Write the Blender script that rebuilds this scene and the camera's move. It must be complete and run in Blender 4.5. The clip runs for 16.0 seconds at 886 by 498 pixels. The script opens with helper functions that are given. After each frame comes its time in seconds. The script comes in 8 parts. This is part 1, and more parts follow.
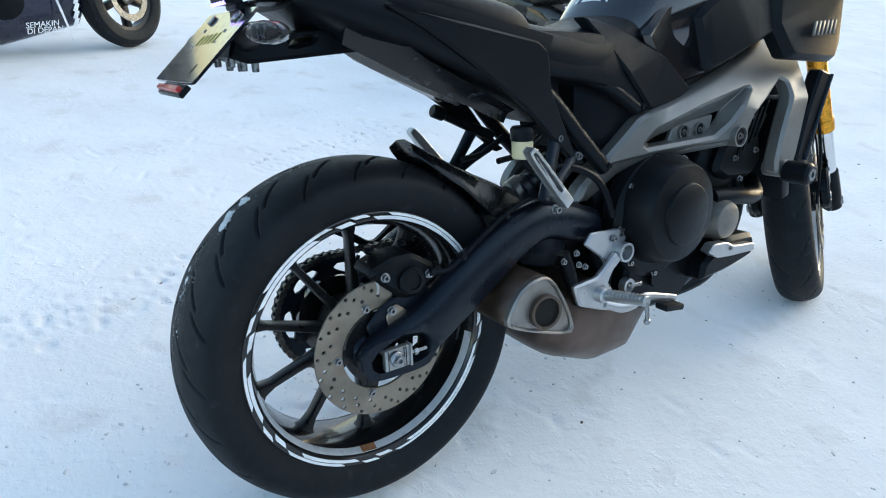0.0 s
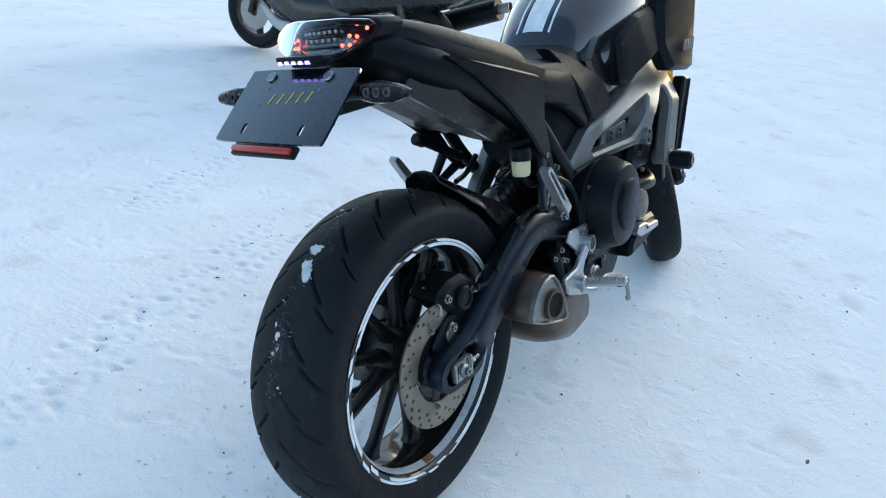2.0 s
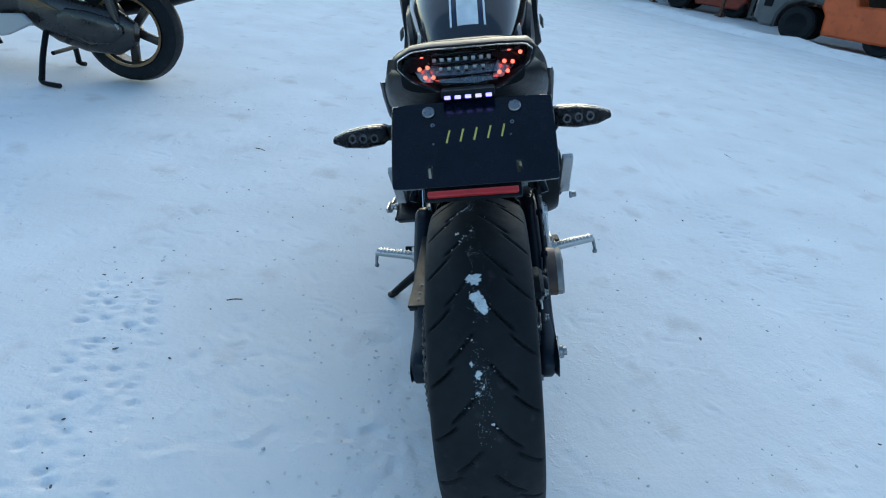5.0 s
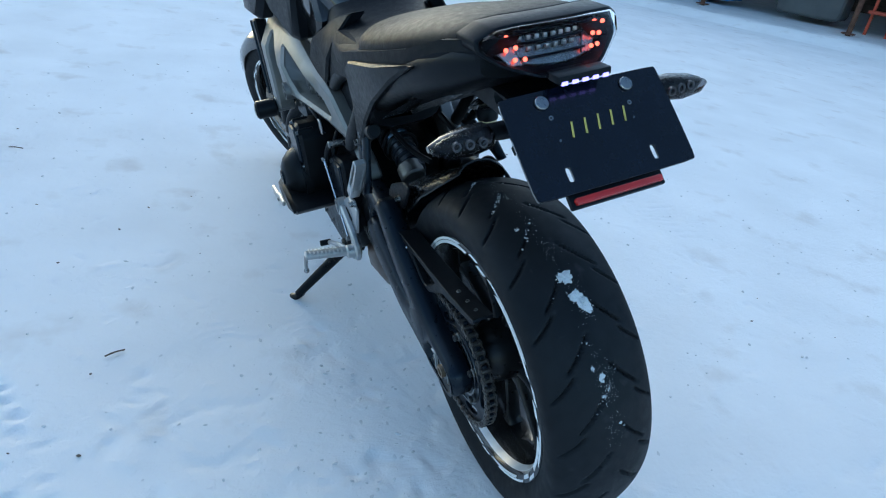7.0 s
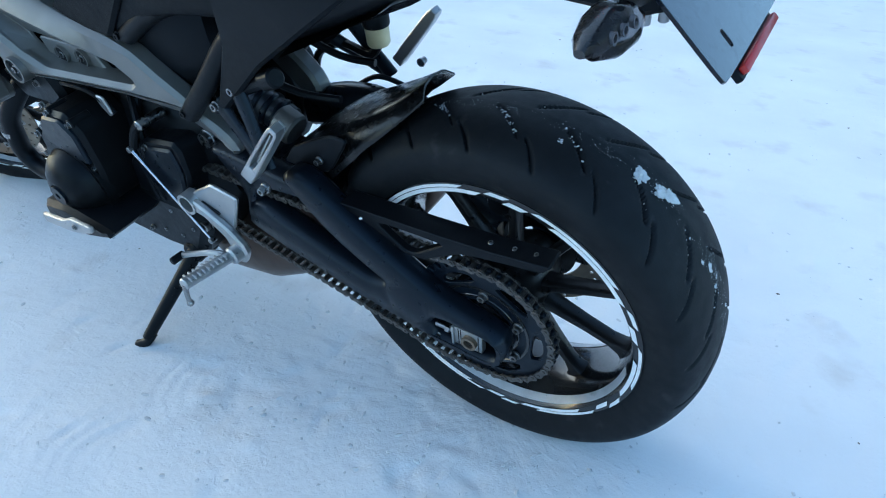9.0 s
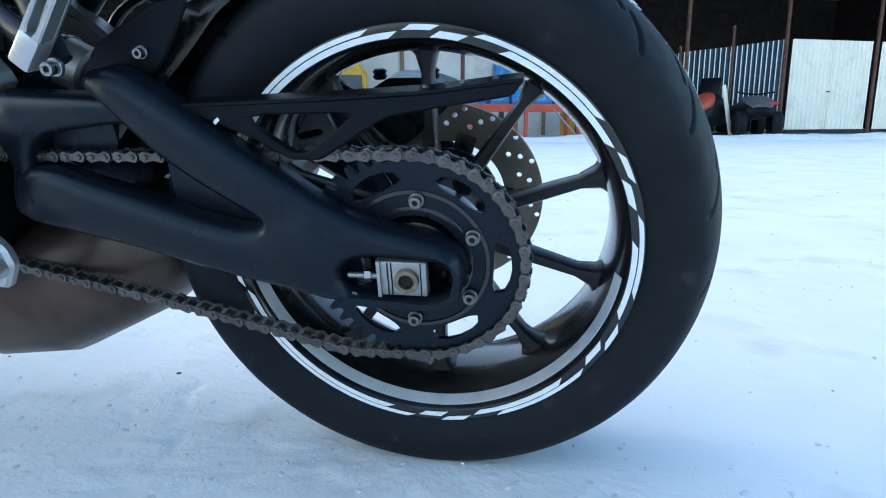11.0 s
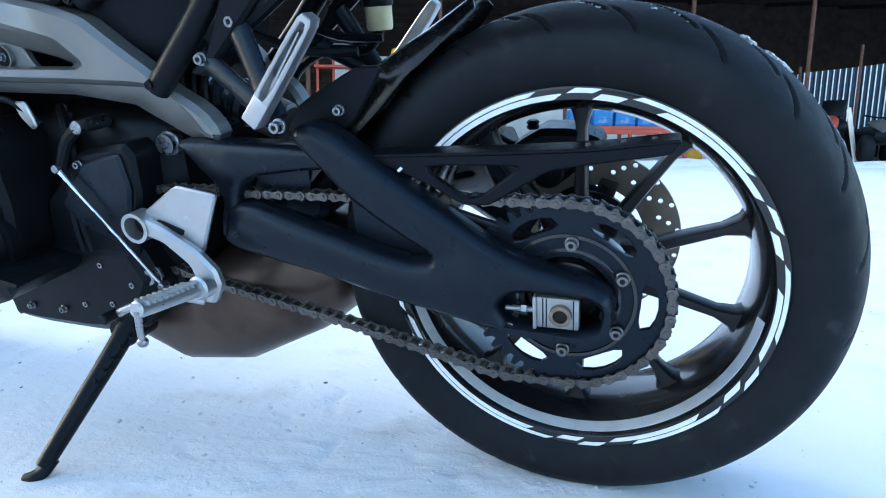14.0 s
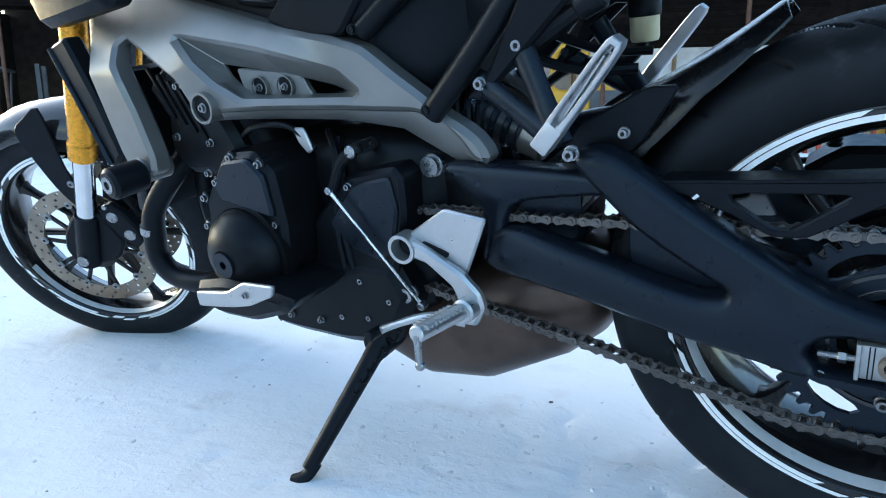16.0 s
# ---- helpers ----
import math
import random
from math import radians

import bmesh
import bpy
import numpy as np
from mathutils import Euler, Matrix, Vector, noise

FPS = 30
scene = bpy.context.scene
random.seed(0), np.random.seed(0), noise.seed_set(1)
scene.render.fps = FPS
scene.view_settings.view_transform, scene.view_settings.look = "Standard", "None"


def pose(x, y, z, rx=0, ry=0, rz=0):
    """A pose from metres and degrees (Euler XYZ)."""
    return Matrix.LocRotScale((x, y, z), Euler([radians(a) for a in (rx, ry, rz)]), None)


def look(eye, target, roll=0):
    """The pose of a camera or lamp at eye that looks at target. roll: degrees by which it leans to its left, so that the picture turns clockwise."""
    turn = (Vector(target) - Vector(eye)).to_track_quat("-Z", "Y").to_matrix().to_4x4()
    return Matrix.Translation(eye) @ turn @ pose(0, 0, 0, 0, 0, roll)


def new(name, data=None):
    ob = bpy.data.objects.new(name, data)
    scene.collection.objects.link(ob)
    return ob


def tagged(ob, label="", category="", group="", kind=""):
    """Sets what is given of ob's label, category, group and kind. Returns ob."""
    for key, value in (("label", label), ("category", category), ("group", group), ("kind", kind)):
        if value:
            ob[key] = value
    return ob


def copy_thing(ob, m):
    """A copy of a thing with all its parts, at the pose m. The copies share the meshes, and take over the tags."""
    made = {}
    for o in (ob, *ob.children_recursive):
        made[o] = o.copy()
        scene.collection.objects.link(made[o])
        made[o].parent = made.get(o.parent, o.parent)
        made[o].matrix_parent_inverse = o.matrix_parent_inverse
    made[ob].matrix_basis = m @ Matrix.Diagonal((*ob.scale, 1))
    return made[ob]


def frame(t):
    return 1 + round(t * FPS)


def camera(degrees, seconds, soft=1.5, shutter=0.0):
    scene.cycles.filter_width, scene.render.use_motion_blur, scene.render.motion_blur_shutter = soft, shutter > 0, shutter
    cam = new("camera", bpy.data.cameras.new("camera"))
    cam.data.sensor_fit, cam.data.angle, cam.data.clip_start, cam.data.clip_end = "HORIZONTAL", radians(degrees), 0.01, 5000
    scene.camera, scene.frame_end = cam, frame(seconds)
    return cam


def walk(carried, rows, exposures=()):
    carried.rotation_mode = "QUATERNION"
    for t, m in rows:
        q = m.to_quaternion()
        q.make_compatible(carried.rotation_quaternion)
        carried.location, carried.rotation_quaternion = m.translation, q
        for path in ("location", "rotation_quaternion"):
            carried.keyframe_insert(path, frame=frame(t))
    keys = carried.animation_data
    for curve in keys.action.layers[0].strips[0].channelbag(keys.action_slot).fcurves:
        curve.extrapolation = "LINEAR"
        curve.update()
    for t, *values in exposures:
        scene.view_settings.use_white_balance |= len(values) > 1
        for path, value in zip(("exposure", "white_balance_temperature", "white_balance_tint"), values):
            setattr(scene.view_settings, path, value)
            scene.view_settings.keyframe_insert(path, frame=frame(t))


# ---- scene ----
cam = camera(69.7, 16.0, soft=1.1)
PATH = [
    (0, (-0.4494, -0.8448, 1.0021), (0.5990, 0.5646, 0.0457), 5.83),
    (0.5, (-0.5422, -0.7918, 0.9961), (0.5877, 0.5588, 0.0480), 7.35),
    (1, (-0.6172, -0.7053, 0.9955), (0.6325, 0.5098, 0.0148), 7.14),
    (1.5, (-0.6885, -0.6399, 1.0159), (0.6765, 0.4693, 0.0641), 6.94),
    (2, (-0.8278, -0.5858, 1.0437), (0.6877, 0.3634, 0.1479), 7.01),
    (2.5, (-0.9642, -0.5111, 1.0589), (0.6168, 0.3479, 0.1856), 6.87),
    (3, (-1.0011, -0.3914, 1.0379), (0.6354, 0.3350, 0.1466), 4.82),
    (3.5, (-1.0085, -0.2481, 1.0466), (0.6691, 0.3445, 0.1330), 5.30),
    (4, (-1.0496, -0.1168, 1.0433), (0.6937, 0.2306, 0.1267), 5.63),
    (4.5, (-1.0914, 0.0273, 1.0591), (0.6929, 0.1476, 0.1639), 6.27),
    (5, (-1.0507, 0.1366, 1.0430), (0.7425, 0.1033, 0.1578), 8.26),
    (5.2, (-1.0179, 0.1882, 1.0474), (0.7747, 0.0637, 0.1696), 7.37),
    (7.3, (-0.7151, 0.6141, 0.9934), (0.7661, -0.3141, 0.0214), 8.26),
    (7.5, (-0.6573, 0.6135, 0.9847), (0.7627, -0.3484, -0.0440), 6.64),
    (8, (-0.5526, 0.6519, 0.9283), (0.7096, -0.4888, -0.1232), 5.55),
    (8.5, (-0.4283, 0.7413, 0.9208), (0.5923, -0.5821, -0.1778), 5.73),
    (9, (-0.3218, 0.7793, 0.8885), (0.5331, -0.6700, -0.1925), 2.98),
    (9.5, (-0.2116, 0.7264, 0.7953), (0.4625, -0.9119, -0.1327), 0.15),
    (10, (-0.1660, 0.6880, 0.5640), (0.2100, -1.1870, -0.0230), 2.60),
    (10.1, (-0.1670, 0.6890, 0.5170), (0.2250, -1.2110, 0.0300), 2.30),
    (10.2, (-0.1630, 0.6950, 0.4720), (0.2000, -1.2260, 0.0500), 1.20),
    (12.3, (-0.1425, 0.7628, 0.4114), (0.2442, -1.1598, 0.0182), -1.57),
    (12.5, (-0.1437, 0.7662, 0.4153), (0.2353, -1.1576, 0.0213), -1.57),
    (13, (-0.1480, 0.7743, 0.4323), (0.2462, -1.1483, 0.0473), -1.29),
    (13.5, (-0.1277, 0.7981, 0.4510), (0.3901, -1.0986, 0.0846), -0.72),
    (14, (-0.0985, 0.8225, 0.4597), (0.5501, -1.0376, 0.1139), 0.51),
    (14.5, (-0.0625, 0.8379, 0.4730), (0.6935, -0.9824, 0.1346), 0.93),
    (15, (-0.0220, 0.8582, 0.4819), (0.8333, -0.9154, 0.1314), 1.15),
    (15.5, (0.0057, 0.8676, 0.4878), (0.9804, -0.8410, 0.1266), -0.21),
    (16, (0.0491, 0.8511, 0.4916), (1.1175, -0.8010, 0.1325), -0.62),
]
walk(cam, [(t, look(eye, target, roll)) for t, eye, target, roll in PATH], [(0, 1.38, 6600, 3), (2.5, 1.14, 6120, 2), (5, 0.79, 5620, -2), (7.5, 1.13, 5540, -1), (8, 1.26, 5510, -1), (9, 1.27, 5510, -1), (10, 1.48, 5780, 2), (12.5, 1.58, 5850, 2), (13.5, 1.60, 5650, 4), (14.2, 1.93, 5760, 4), (15, 1.93, 5800, 4), (16, 1.66, 5740, 2)])

# ---- light ----
world = bpy.data.worlds.new("world")
scene.world = world
world.use_nodes = True
wn = world.node_tree.nodes
sky = wn.new("ShaderNodeTexSky")
sky.sky_type = "NISHITA"
sky.sun_disc = False
sky.sun_elevation = radians(18)
sky.sun_rotation = radians(92)
sky.dust_density = 1.4
sky.air_density = 1.0
world.node_tree.links.new(sky.outputs[0], wn["Background"].inputs[0])
wn["Background"].inputs[1].default_value = 0.15
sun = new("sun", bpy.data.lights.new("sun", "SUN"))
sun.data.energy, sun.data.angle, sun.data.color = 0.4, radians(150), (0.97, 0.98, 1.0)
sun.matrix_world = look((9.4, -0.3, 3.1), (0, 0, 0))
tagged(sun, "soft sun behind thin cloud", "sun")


# ---- materials ----
def surf(name, base, rough=0.5, metal=0.0, var=0.15, scale=25.0, bump=0.0, bscale=300.0, coat=0.0, dirt_shade=None, dirt_shade_at=0.6, dirt_shade_scale=9.0, island=0.0):
    m = bpy.data.materials.new(name)
    m.use_nodes = True
    nt = m.node_tree
    b = nt.nodes["Principled BSDF"]
    tc = nt.nodes.new("ShaderNodeTexCoord")

    def noise_tex(sc, detail=5.0):
        n = nt.nodes.new("ShaderNodeTexNoise")
        n.inputs["Scale"].default_value, n.inputs["Detail"].default_value = sc, detail
        nt.links.new(tc.outputs["Object"], n.inputs["Vector"])
        return n

    def ramp(src, a, c, lo, hi):
        r = nt.nodes.new("ShaderNodeMapRange")
        r.inputs["From Min"].default_value, r.inputs["From Max"].default_value = a, c
        r.inputs["To Min"].default_value, r.inputs["To Max"].default_value = lo, hi
        nt.links.new(src, r.inputs["Value"])
        return r.outputs["Result"]

    def mix(fac, c1, c2):
        x = nt.nodes.new("ShaderNodeMix")
        x.data_type = "RGBA"
        if isinstance(fac, float):
            x.inputs["Factor"].default_value = fac
        else:
            nt.links.new(fac, x.inputs["Factor"])
        for sock, c in (("A", c1), ("B", c2)):
            k = [i for i in x.inputs if i.name == sock and i.type == "RGBA"][0]
            if isinstance(c, tuple):
                k.default_value = (*c, 1)
            else:
                nt.links.new(c, k)
        return [o for o in x.outputs if o.type == "RGBA"][0]

    n1 = noise_tex(scale)
    lo = tuple(c * (1 - var) for c in base)
    hi = tuple(min(1, c * (1 + var)) for c in base)
    col = mix(ramp(n1.outputs["Fac"], 0.3, 0.7, 0, 1), lo, hi)
    if island:
        g = nt.nodes.new("ShaderNodeObjectInfo")
        col = mix(ramp(g.outputs["Random"], 0, 1, 0, island), col, tuple(c * 0.4 for c in base))
    if dirt_shade:
        n3 = noise_tex(dirt_shade_scale, 8.0)
        fac = ramp(n3.outputs["Fac"], dirt_shade_at - 0.06, dirt_shade_at + 0.14, 0, 0.8)
        col = mix(fac, col, dirt_shade)
    nt.links.new(col, b.inputs["Base Color"])
    n2 = noise_tex(scale * 3.1)
    nt.links.new(ramp(n2.outputs["Fac"], 0.25, 0.75, max(0.02, rough - 0.08), min(1, rough + 0.08)), b.inputs["Roughness"])
    b.inputs["Metallic"].default_value = metal
    b.inputs["Specular IOR Level"].default_value = 0.5 if coat else (0.42 if rough < 0.6 else 0.25)
    b.inputs["Coat Weight"].default_value = coat
    b.inputs["Coat Roughness"].default_value = 0.08
    if bump:
        n4 = noise_tex(bscale, 3.0)
        bp = nt.nodes.new("ShaderNodeBump")
        bp.inputs["Strength"].default_value, bp.inputs["Distance"].default_value = bump, 0.001
        nt.links.new(n4.outputs["Fac"], bp.inputs["Height"])
        nt.links.new(bp.outputs[0], b.inputs["Normal"])
    return m


def glow(name, colour, strength):
    m = bpy.data.materials.new(name)
    m.use_nodes = True
    b = m.node_tree.nodes["Principled BSDF"]
    b.inputs["Base Color"].default_value = (*colour, 1)
    b.inputs["Emission Color"].default_value = (*colour, 1)
    b.inputs["Emission Strength"].default_value = strength
    return m


def glass(name, colour, rough=0.03):
    m = bpy.data.materials.new(name)
    m.use_nodes = True
    b = m.node_tree.nodes["Principled BSDF"]
    b.inputs["Base Color"].default_value = (*colour, 1)
    b.inputs["Transmission Weight"].default_value = 1.0
    b.inputs["Roughness"].default_value = rough
    b.inputs["IOR"].default_value = 1.12
    return m


RUBBER = surf("rubber", (0.0082, 0.0082, 0.0090), 0.62, 0, 0.25, 18, 0.25, 500, dirt_shade=(0.040, 0.040, 0.043), dirt_shade_at=0.68, dirt_shade_scale=34)
PLASTIC = surf("black_plastic", (0.0056, 0.0061, 0.0076), 0.38, 0, 0.15, 30, 0.15, 900)
GLOSS = surf("black_paint", (0.008, 0.008, 0.009), 0.18, 0, 0.1, 12, coat=0.6)
SATIN = surf("satin_black_aluminium", (0.0050, 0.0072, 0.0120), 0.32, 0.0, 0.15, 20, 0.08, 700)
ENGINE = surf("engine_black", (0.0070, 0.0073, 0.0082), 0.36, 0.2, 0.2, 25, 0.15, 600)
FRAME = surf("frame_grey", (0.205, 0.207, 0.203), 0.40, 0.65, 0.08, 15, 0.05, 800)
ALU = surf("bare_aluminium", (0.47, 0.48, 0.49), 0.34, 0.85, 0.05, 40, 0.05, 500)
STEEL = surf("zinc_steel", (0.30, 0.31, 0.32), 0.30, 1.0, 0.15, 60)
DISC = surf("disc_steel", (0.27, 0.235, 0.19), 0.42, 0.85, 0.25, 14, 0.05, 400, dirt_shade=(0.2, 0.13, 0.08), dirt_shade_at=0.6)
EXHAUST = surf("exhaust_steel", (0.125, 0.10, 0.083), 0.4, 0.7, 0.25, 7, 0.05, 300, dirt_shade=(0.07, 0.05, 0.038), dirt_shade_at=0.52, dirt_shade_scale=6)
MUFFEND = surf("muffler_end_steel", (0.29, 0.278, 0.262), 0.45, 0.8, 0.14, 20, dirt_shade=(0.22, 0.19, 0.16), dirt_shade_at=0.55, dirt_shade_scale=14)
# Soot black, which also paints the shade inside bolt sockets and bores.
SOOT_SHADE = surf("soot", (0.02, 0.018, 0.016), 0.9)
CHAIN = surf("chain_steel", (0.15, 0.14, 0.132), 0.32, 0.8, 0.3, 60, dirt_shade=(0.05, 0.04, 0.03), dirt_shade_at=0.58, island=0.5)
GOLD = surf("gold_anodised", (0.78, 0.35, 0.030), 0.28, 0.6, 0.05, 30)
CHROME = surf("chrome", (0.72, 0.73, 0.74), 0.12, 1.0, 0.05, 30)
WHITE_TAPE = surf("white_decal", (0.85, 0.86, 0.87), 0.35, 0, 0.06, 40, dirt_shade=(0.3, 0.28, 0.26), dirt_shade_at=0.68)
FLUID = surf("brake_fluid_plastic", (0.62, 0.56, 0.36), 0.35)
TANKGREY = surf("tank_grey_metallic", (0.042, 0.044, 0.050), 0.09, 0.7, 0.06, 10, coat=1.0)
SEATVINYL = surf("seat_vinyl", (0.0048, 0.0054, 0.0072), 0.50, 0, 0.12, 30, 0.2, 1200)
ENGINE.node_tree.nodes["Principled BSDF"].inputs["Specular IOR Level"].default_value = 0.17
PLASTIC.node_tree.nodes["Principled BSDF"].inputs["Specular IOR Level"].default_value = 0.15
SEATVINYL.node_tree.nodes["Principled BSDF"].inputs["Specular IOR Level"].default_value = 0.13
SATIN.node_tree.nodes["Principled BSDF"].inputs["Specular IOR Level"].default_value = 0.30
for mt in (PLASTIC, SEATVINYL, SATIN, ENGINE, RUBBER):
    mt.node_tree.nodes["Principled BSDF"].inputs["Specular Tint"].default_value = (0.68, 0.84, 1.0, 1)
PLATE = surf("plate_backing", (0.002, 0.004, 0.010), 0.25, 0.0, 0.2, 20)


def film_gloss(m):
    """A clear film over a dark sheet, which mirrors strongly at a glancing view."""
    nt = m.node_tree
    b = nt.nodes["Principled BSDF"]
    b.inputs["Specular IOR Level"].default_value = 0.25
    lw = nt.nodes.new("ShaderNodeLayerWeight")
    lw.inputs["Blend"].default_value = 0.5
    r = nt.nodes.new("ShaderNodeMapRange")
    r.inputs["From Min"].default_value, r.inputs["From Max"].default_value = 0.38, 0.74
    r.inputs["To Min"].default_value, r.inputs["To Max"].default_value = 0.015, 0.60
    nt.links.new(lw.outputs["Facing"], r.inputs["Value"])
    g = nt.nodes.new("ShaderNodeBsdfGlossy")
    g.inputs["Roughness"].default_value = 0.06
    mx = nt.nodes.new("ShaderNodeMixShader")
    nt.links.new(r.outputs["Result"], mx.inputs[0])
    nt.links.new(b.outputs[0], mx.inputs[1])
    nt.links.new(g.outputs[0], mx.inputs[2])
    nt.links.new(mx.outputs[0], nt.nodes["Material Output"].inputs["Surface"])


film_gloss(PLATE)
YELLOW_INK = surf("yellow_ink", (0.55, 0.47, 0.12), 0.6)
RED_REFLECT = surf("red_reflector", (0.42, 0.012, 0.012), 0.35, coat=0.3)
SMOKE_LENS = glass("clear_lens", (0.93, 0.93, 0.94))
REDLED = glow("red_led", (1.0, 0.09, 0.05), 2.6)
WHITELED = glow("white_led", (0.36, 0.28, 1.0), 1.25)
SNOWBIT = surf("packed_snow_bits", (0.62, 0.645, 0.67), 0.7, 0, 0.1, 60, 0.6, 300)
STRIPE_WHITE = surf("tank_stripe_white", (0.75, 0.77, 0.8), 0.2, coat=0.6)
STRIPE_BLUE = surf("tank_stripe_blue", (0.01, 0.02, 0.09), 0.2, coat=0.6)


# ---- building helpers ----
def thing(name, label, category, group="", m=None):
    ob = new(name)
    ob.empty_display_size = 0.1
    if m is not None:
        ob.matrix_world = m
    return tagged(ob, label, category, group)


def part(name, bm, material, parent=None, label="", angle=35, kind=""):
    me = bpy.data.meshes.new(name)
    bmesh.ops.recalc_face_normals(bm, faces=bm.faces)
    bm.to_mesh(me)
    bm.free()
    me.shade_smooth()
    me.set_sharp_from_angle(angle=radians(angle))
    for x in (material if isinstance(material, (list, tuple)) else [material]):
        me.materials.append(x)
    ob = new(name, me)
    if parent is not None:
        ob.parent = parent
    return tagged(ob, label, kind=kind)


def again(ob, parent=None, m=None):
    c = new(ob.name.split(".")[0], ob.data)
    c.parent = parent if parent is not None else ob.parent
    if m is not None:
        c.matrix_basis = m
    for k in ("label", "kind"):
        if k in ob:
            c[k] = ob[k]
    return c


def spline(pts, n=6, closed=False):
    p = [Vector(x) for x in pts]
    out = []
    m = len(p)
    for i in range(m if closed else m - 1):
        a, b, c, d = (p[(i + k) % m] if closed else p[min(max(i + k, 0), m - 1)] for k in (-1, 0, 1, 2))
        for j in range(n):
            t = j / n
            out.append(0.5 * ((2 * b) + (c - a) * t + (2 * a - 5 * b + 4 * c - d) * t * t + (3 * b - a - 3 * c + d) * t ** 3))
    if not closed:
        out.append(p[-1])
    return out


def round_loop(pts, r=0.2):
    """Cut each corner of a closed outline into three points."""
    out = []
    m = len(pts)
    for i in range(m):
        a, b, c = (Vector(pts[(i + k) % m]) for k in (-1, 0, 1))
        u, w = b + (a - b) * r, b + (c - b) * r
        out += [u, 0.25 * u + 0.5 * b + 0.25 * w, w]
    return out


def area2(loop):
    return sum(loop[i][0] * loop[(i + 1) % len(loop)][1] - loop[(i + 1) % len(loop)][0] * loop[i][1] for i in range(len(loop)))


def inset_loop(loop, d):
    out = []
    m = len(loop)
    for i in range(m):
        a, b, c = (Vector(loop[(i + k) % m]) for k in (-1, 0, 1))
        e, g = (b - a), (c - b)
        if e.length < 1e-9 or g.length < 1e-9:
            out.append(b)
            continue
        n1, n2 = Vector((-e.y, e.x)).normalized(), Vector((-g.y, g.x)).normalized()
        n = n1 + n2
        n = n.normalized() if n.length > 1e-6 else n1
        out.append(b + n * d)
    return out


def slab(outline, y0, y1, b=0.003, holes=(), r=0.2, warp=None, bm=None, hole_r=0.25):
    """A plate in the x-z plane from y0 to y1, with rounded corners, softened edges and holes."""
    bm = bm or bmesh.new()
    loops = [round_loop(outline, r) if r else [Vector(p) for p in outline]] + [round_loop(h, hole_r) if hole_r else [Vector(p) for p in h] for h in holes]
    caps = {0: [], 1: []}
    sgn = 1 if y1 > y0 else -1
    for k, lp in enumerate(loops):
        want = area2(lp) > 0
        if want != (k == 0):
            lp = lp[::-1]
        ins = inset_loop(lp, b)
        rings = []
        for y, q in ((y0, ins), (y0 + sgn * b, lp), (y1 - sgn * b, lp), (y1, ins)):
            ring = []
            for p in q:
                v = Vector((p[0], y, p[1]))
                ring.append(bm.verts.new(warp(v) if warp else v))
            rings.append(ring)
        for r1, r2 in zip(rings, rings[1:]):
            for i in range(len(r1)):
                j = (i + 1) % len(r1)
                bm.faces.new((r1[i], r1[j], r2[j], r2[i]))
        for s, ring in ((0, rings[0]), (1, rings[-1])):
            for i in range(len(ring)):
                caps[s].append(bm.edges.get((ring[i], ring[(i + 1) % len(ring)])))
    for s in (0, 1):
        bmesh.ops.triangle_fill(bm, use_beauty=True, use_dissolve=False, edges=caps[s])
    return bm


def tube(pts, rad, n=10, smooth=5, closed=False, bm=None, flat=1.0, side=None, hollow=0.0):
    """A tube along a curve. rad: one radius or one for each point. flat: width by height of its section; side: which way its width lies."""
    bm = bm or bmesh.new()
    rads = rad if isinstance(rad, (list, tuple)) else [rad] * len(pts)
    if smooth > 1:
        q = spline([(*p, r) if False else p for p in pts], smooth, closed)
        rr = []
        m = len(pts)
        for i in range(m if closed else m - 1):
            for j in range(smooth):
                rr.append(rads[i] + (rads[(i + 1) % m] - rads[i]) * j / smooth)
        if not closed:
            rr.append(rads[-1])
    else:
        q, rr = [Vector(p) for p in pts], list(rads)
    rings = []
    up = Vector(side) if side else None
    m = len(q)
    for i in range(m):
        d = (q[(i + 1) % m] - q[i - 1]) if closed else (q[min(i + 1, m - 1)] - q[max(i - 1, 0)])
        d.normalize()
        if up is None:
            up = Vector((0, 0, 1)) if abs(d.z) < 0.9 else Vector((1, 0, 0))
        a = (up - d * up.dot(d)).normalized()
        if not side:
            up = a
        c = d.cross(a)
        rings.append([bm.verts.new(q[i] + a * (rr[i] * flat * math.cos(2 * math.pi * k / n)) + c * (rr[i] * math.sin(2 * math.pi * k / n))) for k in range(n)])
    for i in range(m if closed else m - 1):
        r1, r2 = rings[i], rings[(i + 1) % m]
        for k in range(n):
            bm.faces.new((r1[k], r1[(k + 1) % n], r2[(k + 1) % n], r2[k]))
    if not closed:
        bm.faces.new(rings[0][::-1])
        bm.faces.new(rings[-1])
    return bm


